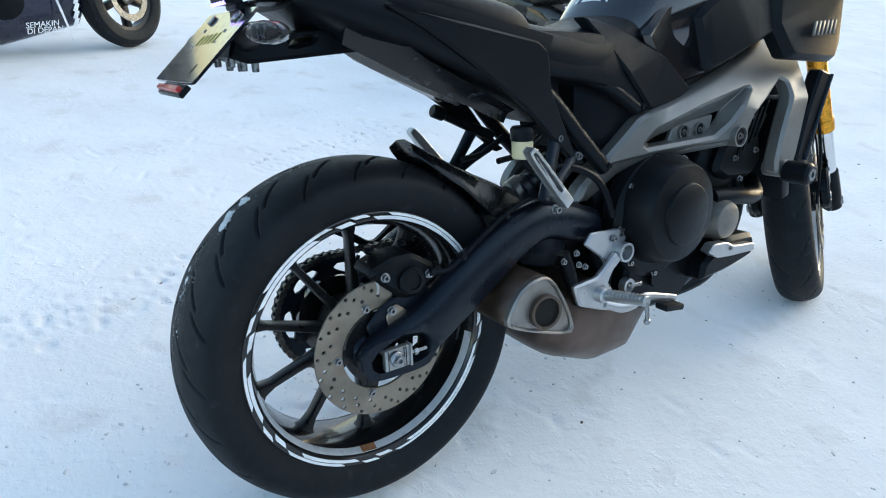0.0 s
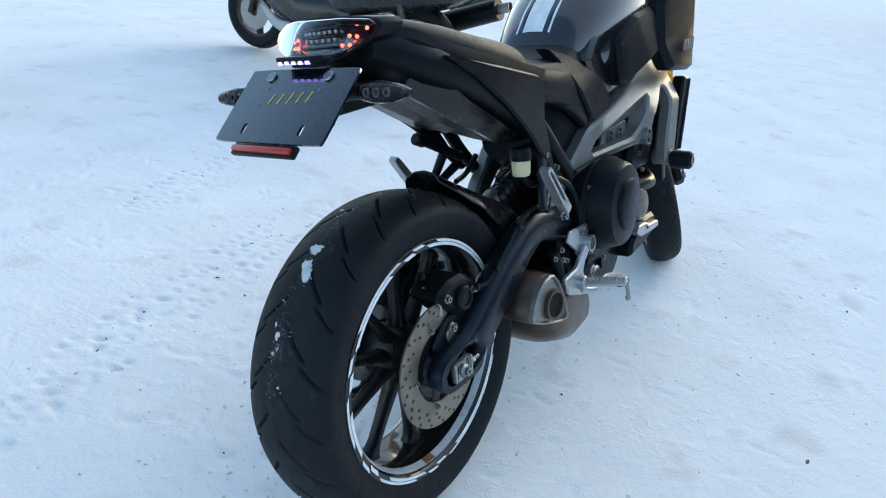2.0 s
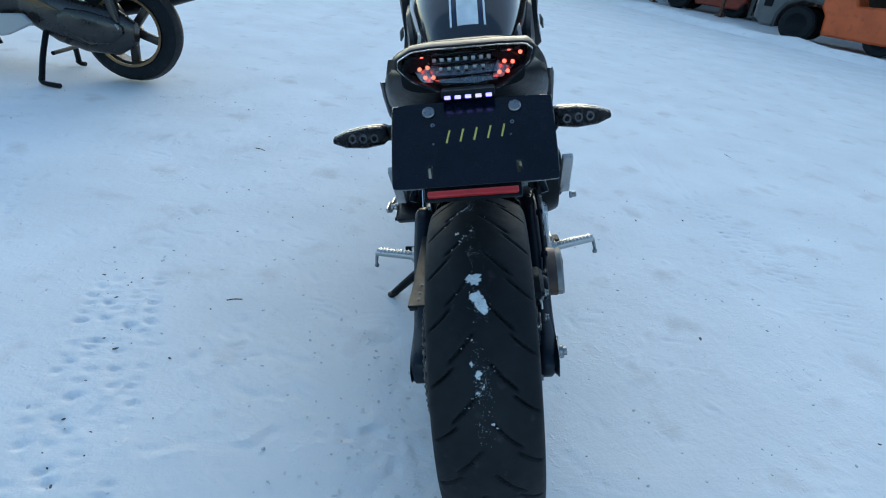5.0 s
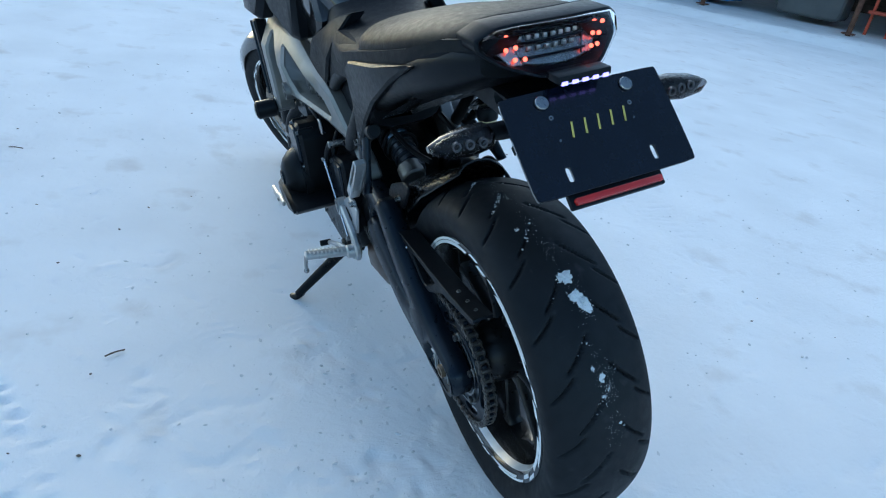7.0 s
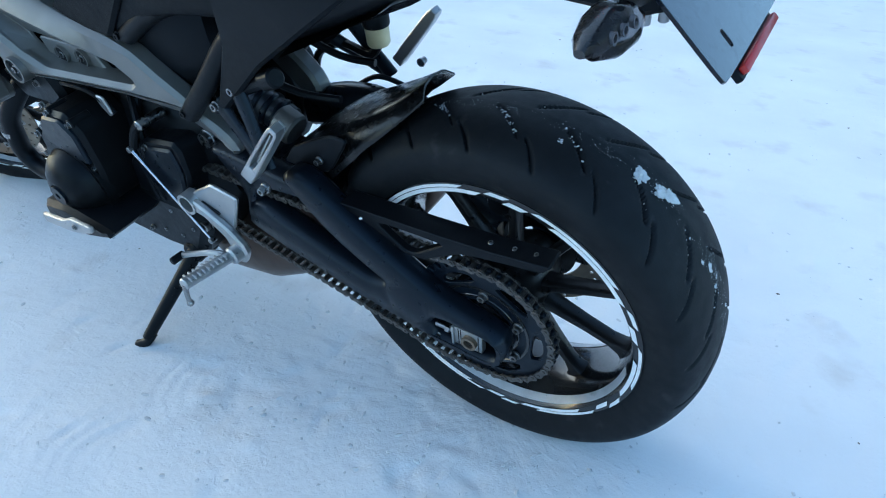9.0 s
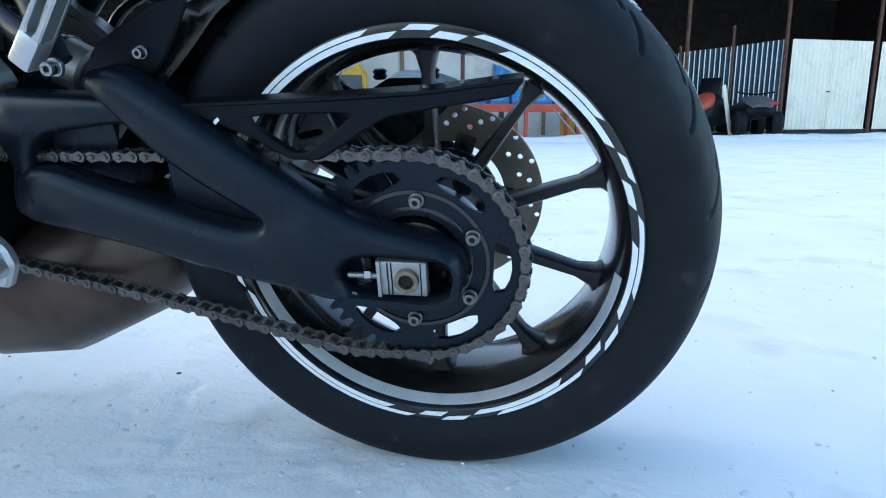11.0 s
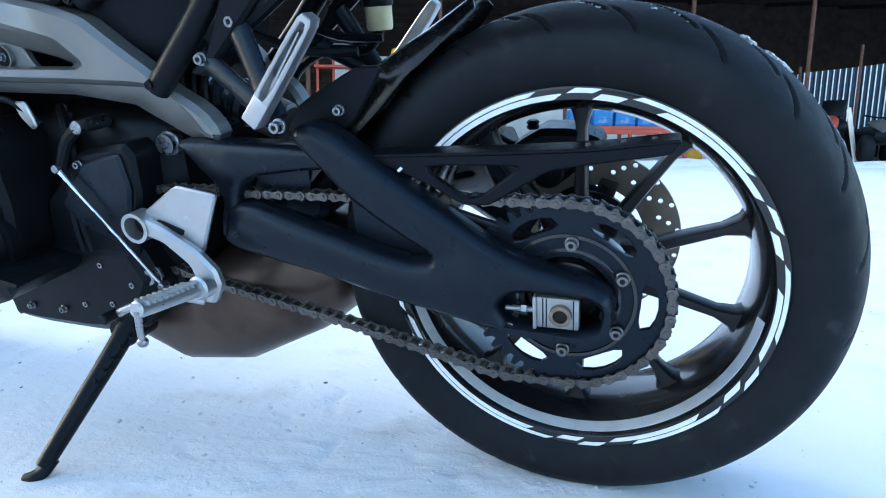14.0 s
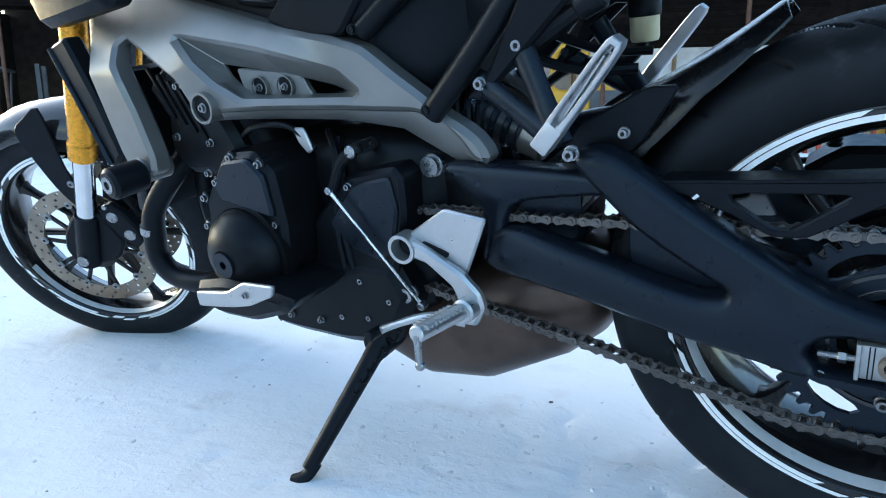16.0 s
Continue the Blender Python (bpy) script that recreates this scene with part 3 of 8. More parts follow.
# thin smears of snow on the crown and the shoulder of the tyre
def speck(bm, ang, y, a, b):
    """A low four-sided grain lying on the tread."""
    turn = Matrix.Rotation(-radians(ang), 4, "Y") @ Matrix.Translation((0.3148 - 0.22 * y * y / 0.06, y, 0)) @ Matrix.Rotation(rngs.uniform(0, 6.3), 4, "X")
    ring = [bm.verts.new(turn @ Vector((-0.0006, a * u * rngs.uniform(0.6, 1.3), b * w * rngs.uniform(0.6, 1.3)))) for u, w in ((1, 0.2), (0.3, 1), (-1, 0.3), (-0.4, -1), (0.6, -0.8))]
    top = bm.verts.new(turn @ Vector((0.0009, 0, 0)))
    for k in range(5):
        bm.faces.new((ring[k], ring[(k + 1) % 5], top))
    bm.faces.new(ring[::-1])


bm = bmesh.new()
for n, ang, y, spread, wide in ((70, 126, 0.004, 2.2, 0.010), (60, 133, -0.006, 1.6, 0.008), (150, 150, 0.006, 2.8, 0.010), (90, 154, 0.002, 2.0, 0.008), (60, 164, -0.002, 2.5, 0.010), (60, 114, 0.016, 2.5, 0.010), (60, 104, 0.026, 2.2, 0.008), (70, 96, 0.030, 2.4, 0.007), (60, 88, 0.022, 2.5, 0.008), (60, 79, 0.026, 2.5, 0.007), (50, 71, 0.018, 2.5, 0.008), (40, 61, 0.014, 2.2, 0.008)):
    for k in range(n):
        size = rngs.uniform(0.0005, 0.0014) * (2.0 if rngs.random() < 0.08 else 1.0)
        speck(bm, rngs.gauss(ang, spread), rngs.gauss(y, wide), size, size * 1.3)
for k in range(260):
    size = rngs.uniform(0.0004, 0.0016)
    speck(bm, rngs.uniform(52, 172), rngs.gauss(0.014, 0.014), size, size * 1.8)
part("snow_crust", bm, SNOWBIT, rear_wheel, "thin smears of snow on the tread", kind="stuff")


# brake disc with drilled holes
def disc_plate(ro, ri, y0, y1, holes, bm=None):
    circle = lambda r, n, c=(0, 0), a0=0.0: [(c[0] + r * math.cos(a0 + 2 * math.pi * k / n), c[1] + r * math.sin(a0 + 2 * math.pi * k / n)) for k in range(n)]
    hs = [circle(ri, 72)] + [circle(r, 8, c) for c, r in holes]
    return slab(circle(ro, 96), y0, y1, 0.0006, hs, r=0, hole_r=0)


def drilled(ro, ri, sets):
    out = []
    for k in range(sets):
        a = 2 * math.pi * k / sets
        for j, (f, da) in enumerate(((0.15, 0.0), (0.5, 0.33), (0.84, 0.66))):
            b = a + da * 2 * math.pi / sets
            r = ri + (ro - ri) * f
            out.append(((r * math.cos(b), r * math.sin(b)), 0.0035))
    return out


part("brake_disc", disc_plate(0.1225, 0.074, -0.0985, -0.0935, drilled(0.1225, 0.092, 20)), DISC, rear_wheel, "drilled steel rear brake disc with rust bloom")
bm = bmesh.new()
for k in range(5):
    a = 36 + 72 * k
    q = Matrix.Rotation(-radians(a), 4, "Y")
    own = box((0.066, -0.091, 0), (0.040, 0.006, 0.026), 0.003)
    bmesh.ops.transform(own, matrix=q, verts=own.verts)
    join(bm, own)
lathe([(0.040, -0.085), (0.066, -0.085), (0.066, -0.092), (0.040, -0.092)], 48, bm=bm, closed=True)
part("disc_carrier", bm, RIM_BLACK, rear_wheel)


def bolt_mesh(r, h):
    bm = rod((0, 0, 0), (0, 0, h * 0.35), r * 1.35, 16, 0.0006)
    rod((0, 0, h * 0.3), (0, 0, h * 0.8), r, 14, 0.0006, bm)
    ring_bar((0, 0, h * 0.5), (0, 0, h), r, r * 0.52, 14, bm)
    n = len(bm.faces)
    # dark core paints the shade inside the socket
    rod((0, 0, h * 0.5), (0, 0, h * 0.84), r * 0.54, 6, 0.0002, bm)
    for k, f in enumerate(bm.faces):
        f.material_index = 1 if k >= n else 0
    return bm


BOLTS = {}


def bolt(parent, p, d, r=0.006, h=0.008, material=None):
    key = (round(r, 4), round(h, 4), (material or STEEL).name)
    m = Matrix.Translation(p) @ Vector(d).to_track_quat("Z", "Y").to_matrix().to_4x4()
    if key not in BOLTS:
        ob = part("bolt", bolt_mesh(r, h), [material or STEEL, SOOT_SHADE], parent)
        BOLTS[key] = ob
        ob.matrix_basis = m
        return ob
    return again(BOLTS[key], parent, m)


for k in range(5):
    a = radians(36 + 72 * k)
    bolt(rear_wheel, (0.082 * math.cos(a), -0.0985, 0.082 * math.sin(a)), (0, -1, 0), 0.0055, 0.006)

NUT = surf("grimy_nut", (0.22, 0.22, 0.22), 0.32, 0.9, 0.3, 90, dirt_shade=(0.04, 0.035, 0.03), dirt_shade_at=0.55, dirt_shade_scale=60)
# sprocket
SPR_Y = 0.104
RUST = surf("rust_patch", (0.22, 0.10, 0.045), 0.8, 0, 0.4, 120)
part("rust_patch", lathe([(0.2136, -0.0697), (0.2083, -0.0568), (0.2068, -0.0568), (0.2121, -0.0697)], 6, closed=True, a0=-101, a1=-93), RUST, rear_wheel, "small patch of rust")


def sprocket_outline(teeth, rp):
    out = []
    for k in range(teeth):
        for da, r in ((-0.36, rp - 0.0045), (-0.14, rp + 0.0065), (0.14, rp + 0.0065), (0.36, rp - 0.0045)):
            a = 2 * math.pi * (k + da) / teeth
            out.append((r * math.cos(a), r * math.sin(a)))
    return out


def slot(r0, r1, a0, a1, n=6):
    o = [(r1 * math.cos(radians(a0 + (a1 - a0) * k / n)), r1 * math.sin(radians(a0 + (a1 - a0) * k / n))) for k in range(n + 1)]
    i = [(r0 * math.cos(radians(a0 + (a1 - a0) * k / n)), r0 * math.sin(radians(a0 + (a1 - a0) * k / n))) for k in range(n, -1, -1)]
    return o + i


holes = [[(r * math.cos(radians(94 + 60 * k + da)), r * math.sin(radians(94 + 60 * k + da))) for da, r in ((11, 0.0885), (15, 0.0965), (22, 0.0990), (30, 0.0998), (38, 0.0990), (45, 0.0965), (49, 0.0885), (44, 0.0835), (37, 0.0815), (30, 0.0810), (23, 0.0815), (16, 0.0835))] for k in range(6)]
sprocket = part("sprocket", slab(sprocket_outline(45, 0.1138), SPR_Y - 0.0035, SPR_Y + 0.0035, 0.0008, holes + [[(0.05 * math.cos(6.283 * k / 40), 0.05 * math.sin(6.283 * k / 40)) for k in range(40)]], r=0, hole_r=0), SATIN, rear_wheel, "black rear sprocket")
part("sprocket_carrier", lathe([(0.03, 0.08), (0.078, 0.08), (0.079, 0.1045), (0.0775, 0.109), (0.0735, 0.109), (0.0715, 0.106), (0.0625, 0.1055), (0.0600, 0.1085), (0.0565, 0.1085), (0.0540, 0.100), (0.0510, 0.090), (0.044, 0.088), (0.041, 0.104), (0.034, 0.106), (0.030, 0.098), (0.018, 0.098)], 60), GLOSS, rear_wheel)
for k in range(6):
    a = radians(94 + 60 * k)
    bolt(rear_wheel, (0.0675 * math.cos(a), 0.109, 0.0675 * math.sin(a)), (0, 1, 0), 0.0060, 0.010, NUT)


# ---- swingarm, chain, guards ----
def warp_out(xs, outs):
    """Shift a plate sideways by a measure that follows x."""
    return lambda v: Vector((v.x, v.y + between(v.x, xs, outs), v.z))


arm_outline = [(0.318, 0.190), (0.306, 0.202), (0.286, 0.205), (0.266, 0.199), (0.234, 0.177), (0.200, 0.151), (0.168, 0.128), (0.128, 0.101), (0.089, 0.074), (0.058, 0.057), (0.027, 0.046), (-0.028, 0.034), (-0.050, 0.022), (-0.056, 0.003), (-0.050, -0.026), (-0.025, -0.040), (0.060, -0.037), (0.094, -0.034), (0.117, -0.027), (0.210, -0.007), (0.302, 0.017), (0.367, 0.029), (0.428, 0.038), (0.448, 0.049), (0.434, 0.090), (0.412, 0.101), (0.386, 0.101), (0.342, 0.088), (0.280, 0.071), (0.228, 0.054), (0.178, 0.042), (0.153, 0.044), (0.150, 0.053), (0.187, 0.076), (0.218, 0.096), (0.252, 0.121), (0.286, 0.156)]
front_bar = [(0.500, 0.170), (0.492, 0.180), (0.436, 0.179), (0.352, 0.176), (0.270, 0.174), (0.262, 0.150), (0.308, 0.147), (0.378, 0.138), (0.402, 0.127), (0.412, 0.111), (0.416, 0.085), (0.430, 0.050), (0.454, 0.050), (0.452, 0.066), (0.440, 0.100), (0.446, 0.122), (0.470, 0.144), (0.484, 0.160)]
slot_hole = [(0.076, -0.006), (0.063, 0.012), (0.031, 0.017), (-0.029, 0.014), (-0.043, 0.003), (-0.042, -0.017), (-0.026, -0.026), (0.042, -0.028), (0.064, -0.025)]
swingarm = part("swingarm", slab(arm_outline, 0.094, 0.140, 0.0095, [slot_hole], 0.2, warp_out([-0.06, 0.05, 0.2, 0.35, 0.5], [0.010, 0.006, 0.008, 0.004, -0.012])), SATIN, bike, "satin black aluminium swingarm", 60)
part("inner_web", slab([(0.262, 0.116), (0.205, 0.092), (0.140, 0.050), (0.160, 0.030), (0.262, 0.058)], 0.104, 0.110, 0.002), SATIN, swingarm)
part("front_bar", slab(front_bar, 0.086, 0.130, 0.006, (), 0.2, warp_out([0.25, 0.35, 0.5], [0.004, 0.002, -0.008])), SATIN, swingarm, "", 60)
arm_right = [(0.500, 0.160), (0.400, 0.196), (0.330, 0.205), (0.268, 0.194), (0.200, 0.160), (0.140, 0.122), (0.060, 0.062), (-0.035, 0.028), (-0.056, 0.004), (-0.052, -0.022), (-0.030, -0.040), (0.060, -0.040), (0.115, -0.010), (0.221, 0.058), (0.290, 0.105), (0.350, 0.130), (0.420, 0.110), (0.500, 0.090)]
part("right_arm", slab(arm_right, -0.090, -0.138, 0.014, [[(x, z + 0.002) for x, z in slot_hole]], 0.25), SATIN, swingarm, "", 70)
part("linkage", slab([(0.475, 0.115), (0.370, 0.130), (0.334, 0.110), (0.345, 0.050), (0.430, 0.020), (0.490, 0.055)], -0.045, 0.035, 0.010, (), 0.2), SATIN, swingarm)
part("cross_beam", tube([(0.36, -0.10, 0.13), (0.36, 0.0, 0.135), (0.36, 0.10, 0.13)], 0.040, 14, 4), SATIN, swingarm)
BLOCK = surf("dull_aluminium", (0.36, 0.37, 0.37), 0.42, 0.8, 0.15, 60)
AXLE = surf("axle_steel", (0.24, 0.19, 0.14), 0.45, 0.8, 0.3, 80)
for sg in (1, -1):
    y = sg * 0.136
    block = part("axle_block", box((0.006, y, -0.005), (0.048, 0.012, 0.038), 0.002), BLOCK, swingarm, "bare aluminium axle adjuster block")
    part("end_plate", box((0.031, y, -0.005), (0.004, 0.018, 0.040), 0.001), BLOCK, block)
    for x in (0.022, 0.018, -0.012):
        part("groove", box((x, sg * 0.1423, -0.005), (0.0012, 0.001, 0.036), 0.0002), PLASTIC, block)
    part("adjuster_bolt", rod((0.030, y, -0.005), (0.066, y, -0.005), 0.0035, 10), STEEL, swingarm)
    part("adjuster_nut", rod((0.040, y, -0.005), (0.048, y, -0.005), 0.007, 6), STEEL, swingarm)
    if sg > 0:
        part("axle_end", ring_bar((0.002, 0.139, -0.005), (0.002, 0.149, -0.005), 0.0125, 0.0080, 28), AXLE, swingarm, "hollow rusty axle end")
        part("axle_bore", rod((0.002, 0.138, -0.005), (0.002, 0.1450, -0.005), 0.0082, 20), SOOT_SHADE, swingarm)
    else:
        part("axle_nut", rod((0.002, -0.139, -0.003), (0.002, -0.152, -0.003), 0.0135, 6, 0.002), STEEL, swingarm)
        part("axle_end", ring_bar((0.002, -0.150, -0.003), (0.002, -0.158, -0.003), 0.008, 0.004, 20), STEEL, swingarm)
part("end_plug", rod((-0.047, 0.118, -0.012), (-0.047, 0.124, -0.012), 0.01), PLASTIC, swingarm)
bolt(swingarm, (0.062, 0.136, -0.030), (0, 1, 0), 0.004, 0.006)
part("pivot_bolt", ring_bar((0.530, 0.085, 0.170), (0.530, 0.106, 0.170), 0.014, 0.006, 24), STEEL, swingarm, "large steel swingarm pivot bolt")
part("pivot_washer", rod((0.530, 0.085, 0.170), (0.530, 0.098, 0.170), 0.017), STEEL, swingarm)

chain_guard = part("chain_guard", slab([(0.300, 0.160), (0.214, 0.166), (0.063, 0.171), (-0.027, 0.176), (-0.112, 0.187), (-0.101, 0.172), (-0.033, 0.162), (0.018, 0.153), (0.084, 0.112), (0.115, 0.112), (0.152, 0.133), (0.205, 0.155), (0.300, 0.148)], 0.112, 0.126, 0.002, [[(0.165, 0.156), (0.045, 0.158), (0.058, 0.148), (0.097, 0.119), (0.114, 0.119)]], 0.15), PLASTIC, bike, "black plastic chain guard", 30)
bm = slab([(0.22, 0.164), (0.063, 0.170), (-0.027, 0.175), (-0.110, 0.185), (-0.108, 0.188), (-0.027, 0.1785), (0.063, 0.1735), (0.22, 0.1675)], 0.092, 0.127, 0.0008, r=0)
part("top_flange", bm, PLASTIC, chain_guard)
for x in (-0.085, -0.055, -0.02):
    bolt(chain_guard, (x, 0.110, between(x, [-0.11, -0.027, 0.06], [0.187, 0.178, 0.173])), (0, 0, 1), 0.003, 0.003)
part("warning_label", box((0.186, 0.1265, 0.151), (0.007, 0.001, 0.0035), 0.0002, Matrix.Rotation(radians(40), 4, "Y")), WHITE_TAPE, chain_guard, "small white warning label")

# chain of links, round the sprocket and along both runs
FRONT_C, FRONT_R = Vector((0.600, 0.052)), 0.058


def chain_path():
    rp = 0.1138
    pts = []
    up = [(0.600, 0.110), (0.40, 0.109), (0.26, 0.110), (0.02, 0.1136)]
    for i in range(40):
        t = i / 40
        a = [Vector(p) for p in up]
        k = min(int(t * 3), 2)
        pts.append(a[k].lerp(a[k + 1], t * 3 - k))
    for k in range(60):
        a = radians(90 + (258 - 90) * k / 59)
        pts.append(Vector((rp * math.cos(a), rp * math.sin(a))))
    low = [(-0.015, -0.1135), (0.084, -0.116), (0.212, -0.086), (0.325, -0.060), (0.478, -0.030), (0.585, -0.004)]
    for p, q in zip(low, low[1:]):
        for j in range(10):
            pts.append(Vector(p).lerp(Vector(q), j / 10))
    for k in range(30):
        a = radians(-100 + 190 * k / 29)
        pts.append(FRONT_C + FRONT_R * Vector((math.cos(a), math.sin(a))))
    return pts


def resample(pts, step):
    out = [pts[0].copy()]
    last = pts[0].copy()
    loop = pts[1:] + [pts[0]]
    for p in loop:
        while (p - last).length >= step:
            last = last + (p - last).normalized() * step
            out.append(last.copy())
    return out


PITCH = 0.015875
pins = resample(chain_path(), PITCH)


def link_mesh(wide):
    bm = bmesh.new()
    for sg in (1, -1):
        y = sg * (0.0088 if wide else 0.0064)
        out = []
        for cx, a0 in ((PITCH / 2, -70), (-PITCH / 2, 110)):
            for k in range(5):
                a = radians(a0 + 35 * k)
                out.append((cx + 0.0066 * math.cos(a), 0.0066 * math.sin(a)))
        out.insert(5, (0, 0.0038))
        out.append((0, -0.0038))
        slab(out, y - 0.001, y + 0.001, 0.0003, r=0, bm=bm)
    for cx in (PITCH / 2, -PITCH / 2):
        rod((cx, -0.0116 if wide else -0.006, 0), (cx, 0.0116 if wide else 0.006, 0), 0.0030 if wide else 0.005, 10, 0.0004, bm)
    return bm


chain = part("chain", link_mesh(True), CHAIN, bike, "grimy steel drive chain")
LINKS = {}
for i in range(len(pins)):
    a, b = pins[i], pins[(i + 1) % len(pins)]
    d = (b - a).normalized()
    m = Matrix(((d.x, 0, -d.y, (a.x + b.x) / 2), (0, 1, 0, SPR_Y), (d.y, 0, d.x, (a.y + b.y) / 2), (0, 0, 0, 1)))
    if i == 0:
        chain.matrix_basis = m
        base_inv = m.inverted()
        continue
    kind = i % 2 == 0
    if kind not in LINKS:
        LINKS[kind] = part("link", link_mesh(kind), CHAIN, chain)
        LINKS[kind].matrix_basis = base_inv @ m
    else:
        again(LINKS[kind], chain, base_inv @ m)

# rear mudguard: a pointed flap over the tyre
rings = []
line = spline([(0.378, 0.0, 0.165), (0.338, 0.0, 0.205), (0.288, 0.0, 0.238), (0.237, 0.0, 0.263), (0.192, 0.0, 0.288), (0.160, 0.0, 0.307), (0.124, 0.0, 0.331)], 3)
for k, c in enumerate(line):
    t = k / (len(line) - 1)
    nx = Vector((0.45, 0, 0.89))
    hw = between(t, [0, 0.3, 0.6, 0.85, 1], [0.098, 0.098, 0.088, 0.066, 0.040])
    sec = []
    for j in range(13):
        s = -1 + 2 * j / 12
        deep = between(t, [0, 0.3, 0.6, 1], [0.06, 0.055, 0.022, 0.004])
        drop = between(abs(s), [0, 0.6, 0.88, 1], [0.0, 0.004, 0.014, 0.014 + deep])
        sec.append(c + Vector((0, s * hw, 0)) - nx * drop)
    low = [p - nx * 0.003 for p in sec[::-1]]
    rings.append(sec + low)
HUGGER = surf("semi_gloss_black_plastic", (0.0060, 0.0062, 0.0070), 0.24, 0, 0.2, 25, 0.1, 700)
hugger = part("rear_mudguard", loft(rings), HUGGER, bike, "pointed black plastic rear mudguard over the tyre", 40)
part("side_tab", slab([(0.345, 0.185), (0.318, 0.222), (0.240, 0.262), (0.205, 0.262), (0.255, 0.190)], 0.096, 0.103, 0.002), PLASTIC, hugger)
bolt(hugger, (0.265, 0.103, 0.214), (0, 1, 0), 0.005, 0.010)

# shock absorber
shock = part("shock_absorber", tube([(0.46, 0.02, 0.205), (0.60, 0.01, 0.275)], 0.022, 16, 1), ENGINE, bike, "black rear shock absorber with coil spring")
coil = [(0.475 + 0.105 * k / 60, 0.018 + 0.036 * math.cos(k * 0.68), 0.213 + 0.0525 * k / 60 + 0.036 * math.sin(k * 0.68)) for k in range(61)]
part("spring", tube(coil, 0.0058, 8, 2), ENGINE, shock, "black coil spring")
SHOCKGREY = surf("shock_grey", (0.055, 0.06, 0.07), 0.35, 0.6, 0.15, 40)
part("shock_body", rod((0.405, 0.016, 0.186), (0.500, 0.020, 0.232), 0.027, 20, 0.004), SHOCKGREY, shock, "dark grey shock body")
BLUE_ANOD = surf("blue_grey_anodised", (0.16, 0.24, 0.34), 0.3, 0.8, 0.15, 60)
for k in range(5):
    part("body_ring", rod((0.422 + 0.018 * k, 0.0165 + 0.001 * k, 0.194 + 0.0088 * k), (0.431 + 0.018 * k, 0.017 + 0.001 * k, 0.1985 + 0.0088 * k), 0.0305, 22, 0.002), SATIN if k < 4 else BLUE_ANOD, shock)
part("shock_collar", rod((0.565, 0.012, 0.256), (0.60, 0.01, 0.275), 0.036, 24, 0.003), STEEL, shock)

# ---- frame ----
frame_outline = [(1.108, 0.474), (1.012, 0.466), (0.950, 0.440), (0.898, 0.424), (0.813, 0.400), (0.711, 0.368), (0.638, 0.352), (0.587, 0.334), (0.545, 0.297), (0.509, 0.268), (0.486, 0.244), (0.460, 0.227), (0.444, 0.213), (0.434, 0.198), (0.430, 0.186), (0.436, 0.177), (0.452, 0.186), (0.466, 0.208), (0.486, 0.229), (0.521, 0.248), (0.632, 0.257), (0.737, 0.264), (0.818, 0.266), (0.862, 0.262), (0.878, 0.278), (0.901, 0.319), (0.962, 0.355), (1.024, 0.384), (1.044, 0.376), (1.040, 0.352), (1.026, 0.322), (1.011, 0.273), (0.998, 0.202), (1.004, 0.176), (1.040, 0.160), (1.066, 0.170), (1.082, 0.210), (1.096, 0.285), (1.106, 0.340), (1.118, 0.373), (1.134, 0.440)]
pocket = [(0.905, 0.376), (0.744, 0.343), (0.629, 0.306), (0.602, 0.279), (0.612, 0.272), (0.700, 0.277), (0.785, 0.282), (0.824, 0.308), (0.855, 0.340)]
pocket_in = [(0.832, 0.330), (0.735, 0.309), (0.661, 0.287), (0.640, 0.277), (0.648, 0.274), (0.717, 0.278), (0.786, 0.284), (0.810, 0.296), (0.824, 0.312)]


def frame_warp(v):
    y = between(v.x, [0.40, 0.60, 0.85, 1.00, 1.10], [0.109, 0.134, 0.184, 0.192, 0.192]) - 0.62 * max(0, v.z - 0.34)
    return Vector((v.x, y + v.y, v.z))


frame_left = part("frame", slab(frame_outline, -0.030, 0.007, 0.0070, [pocket], 0.14, frame_warp, hole_r=0.1), FRAME, bike, "brushed grey cast aluminium frame", 28)
# the underside of the rail falls back below a crisp edge
CREASE = [(0.866, 0.262), (0.818, 0.266), (0.737, 0.264), (0.632, 0.257), (0.521, 0.248), (0.480, 0.230), (0.450, 0.206), (0.443, 0.184)]
RAIL_LOW = [(0.862, 0.252), (0.827, 0.252), (0.745, 0.248), (0.639, 0.240), (0.557, 0.224), (0.509, 0.194), (0.483, 0.178), (0.458, 0.177)]
rail = loft([[frame_warp(Vector(p)) for p in ((u[0], 0.003, u[1]), (0.5 * (u[0] + w[0]), -0.004, 0.5 * (u[1] + w[1])), (w[0], -0.018, w[1]), (w[0], -0.030, w[1] + 0.002), (u[0], -0.028, u[1]))] for u, w in zip(CREASE, RAIL_LOW)])
frame_rail = part("lower_rail", rail, FRAME, frame_left, "", 30)
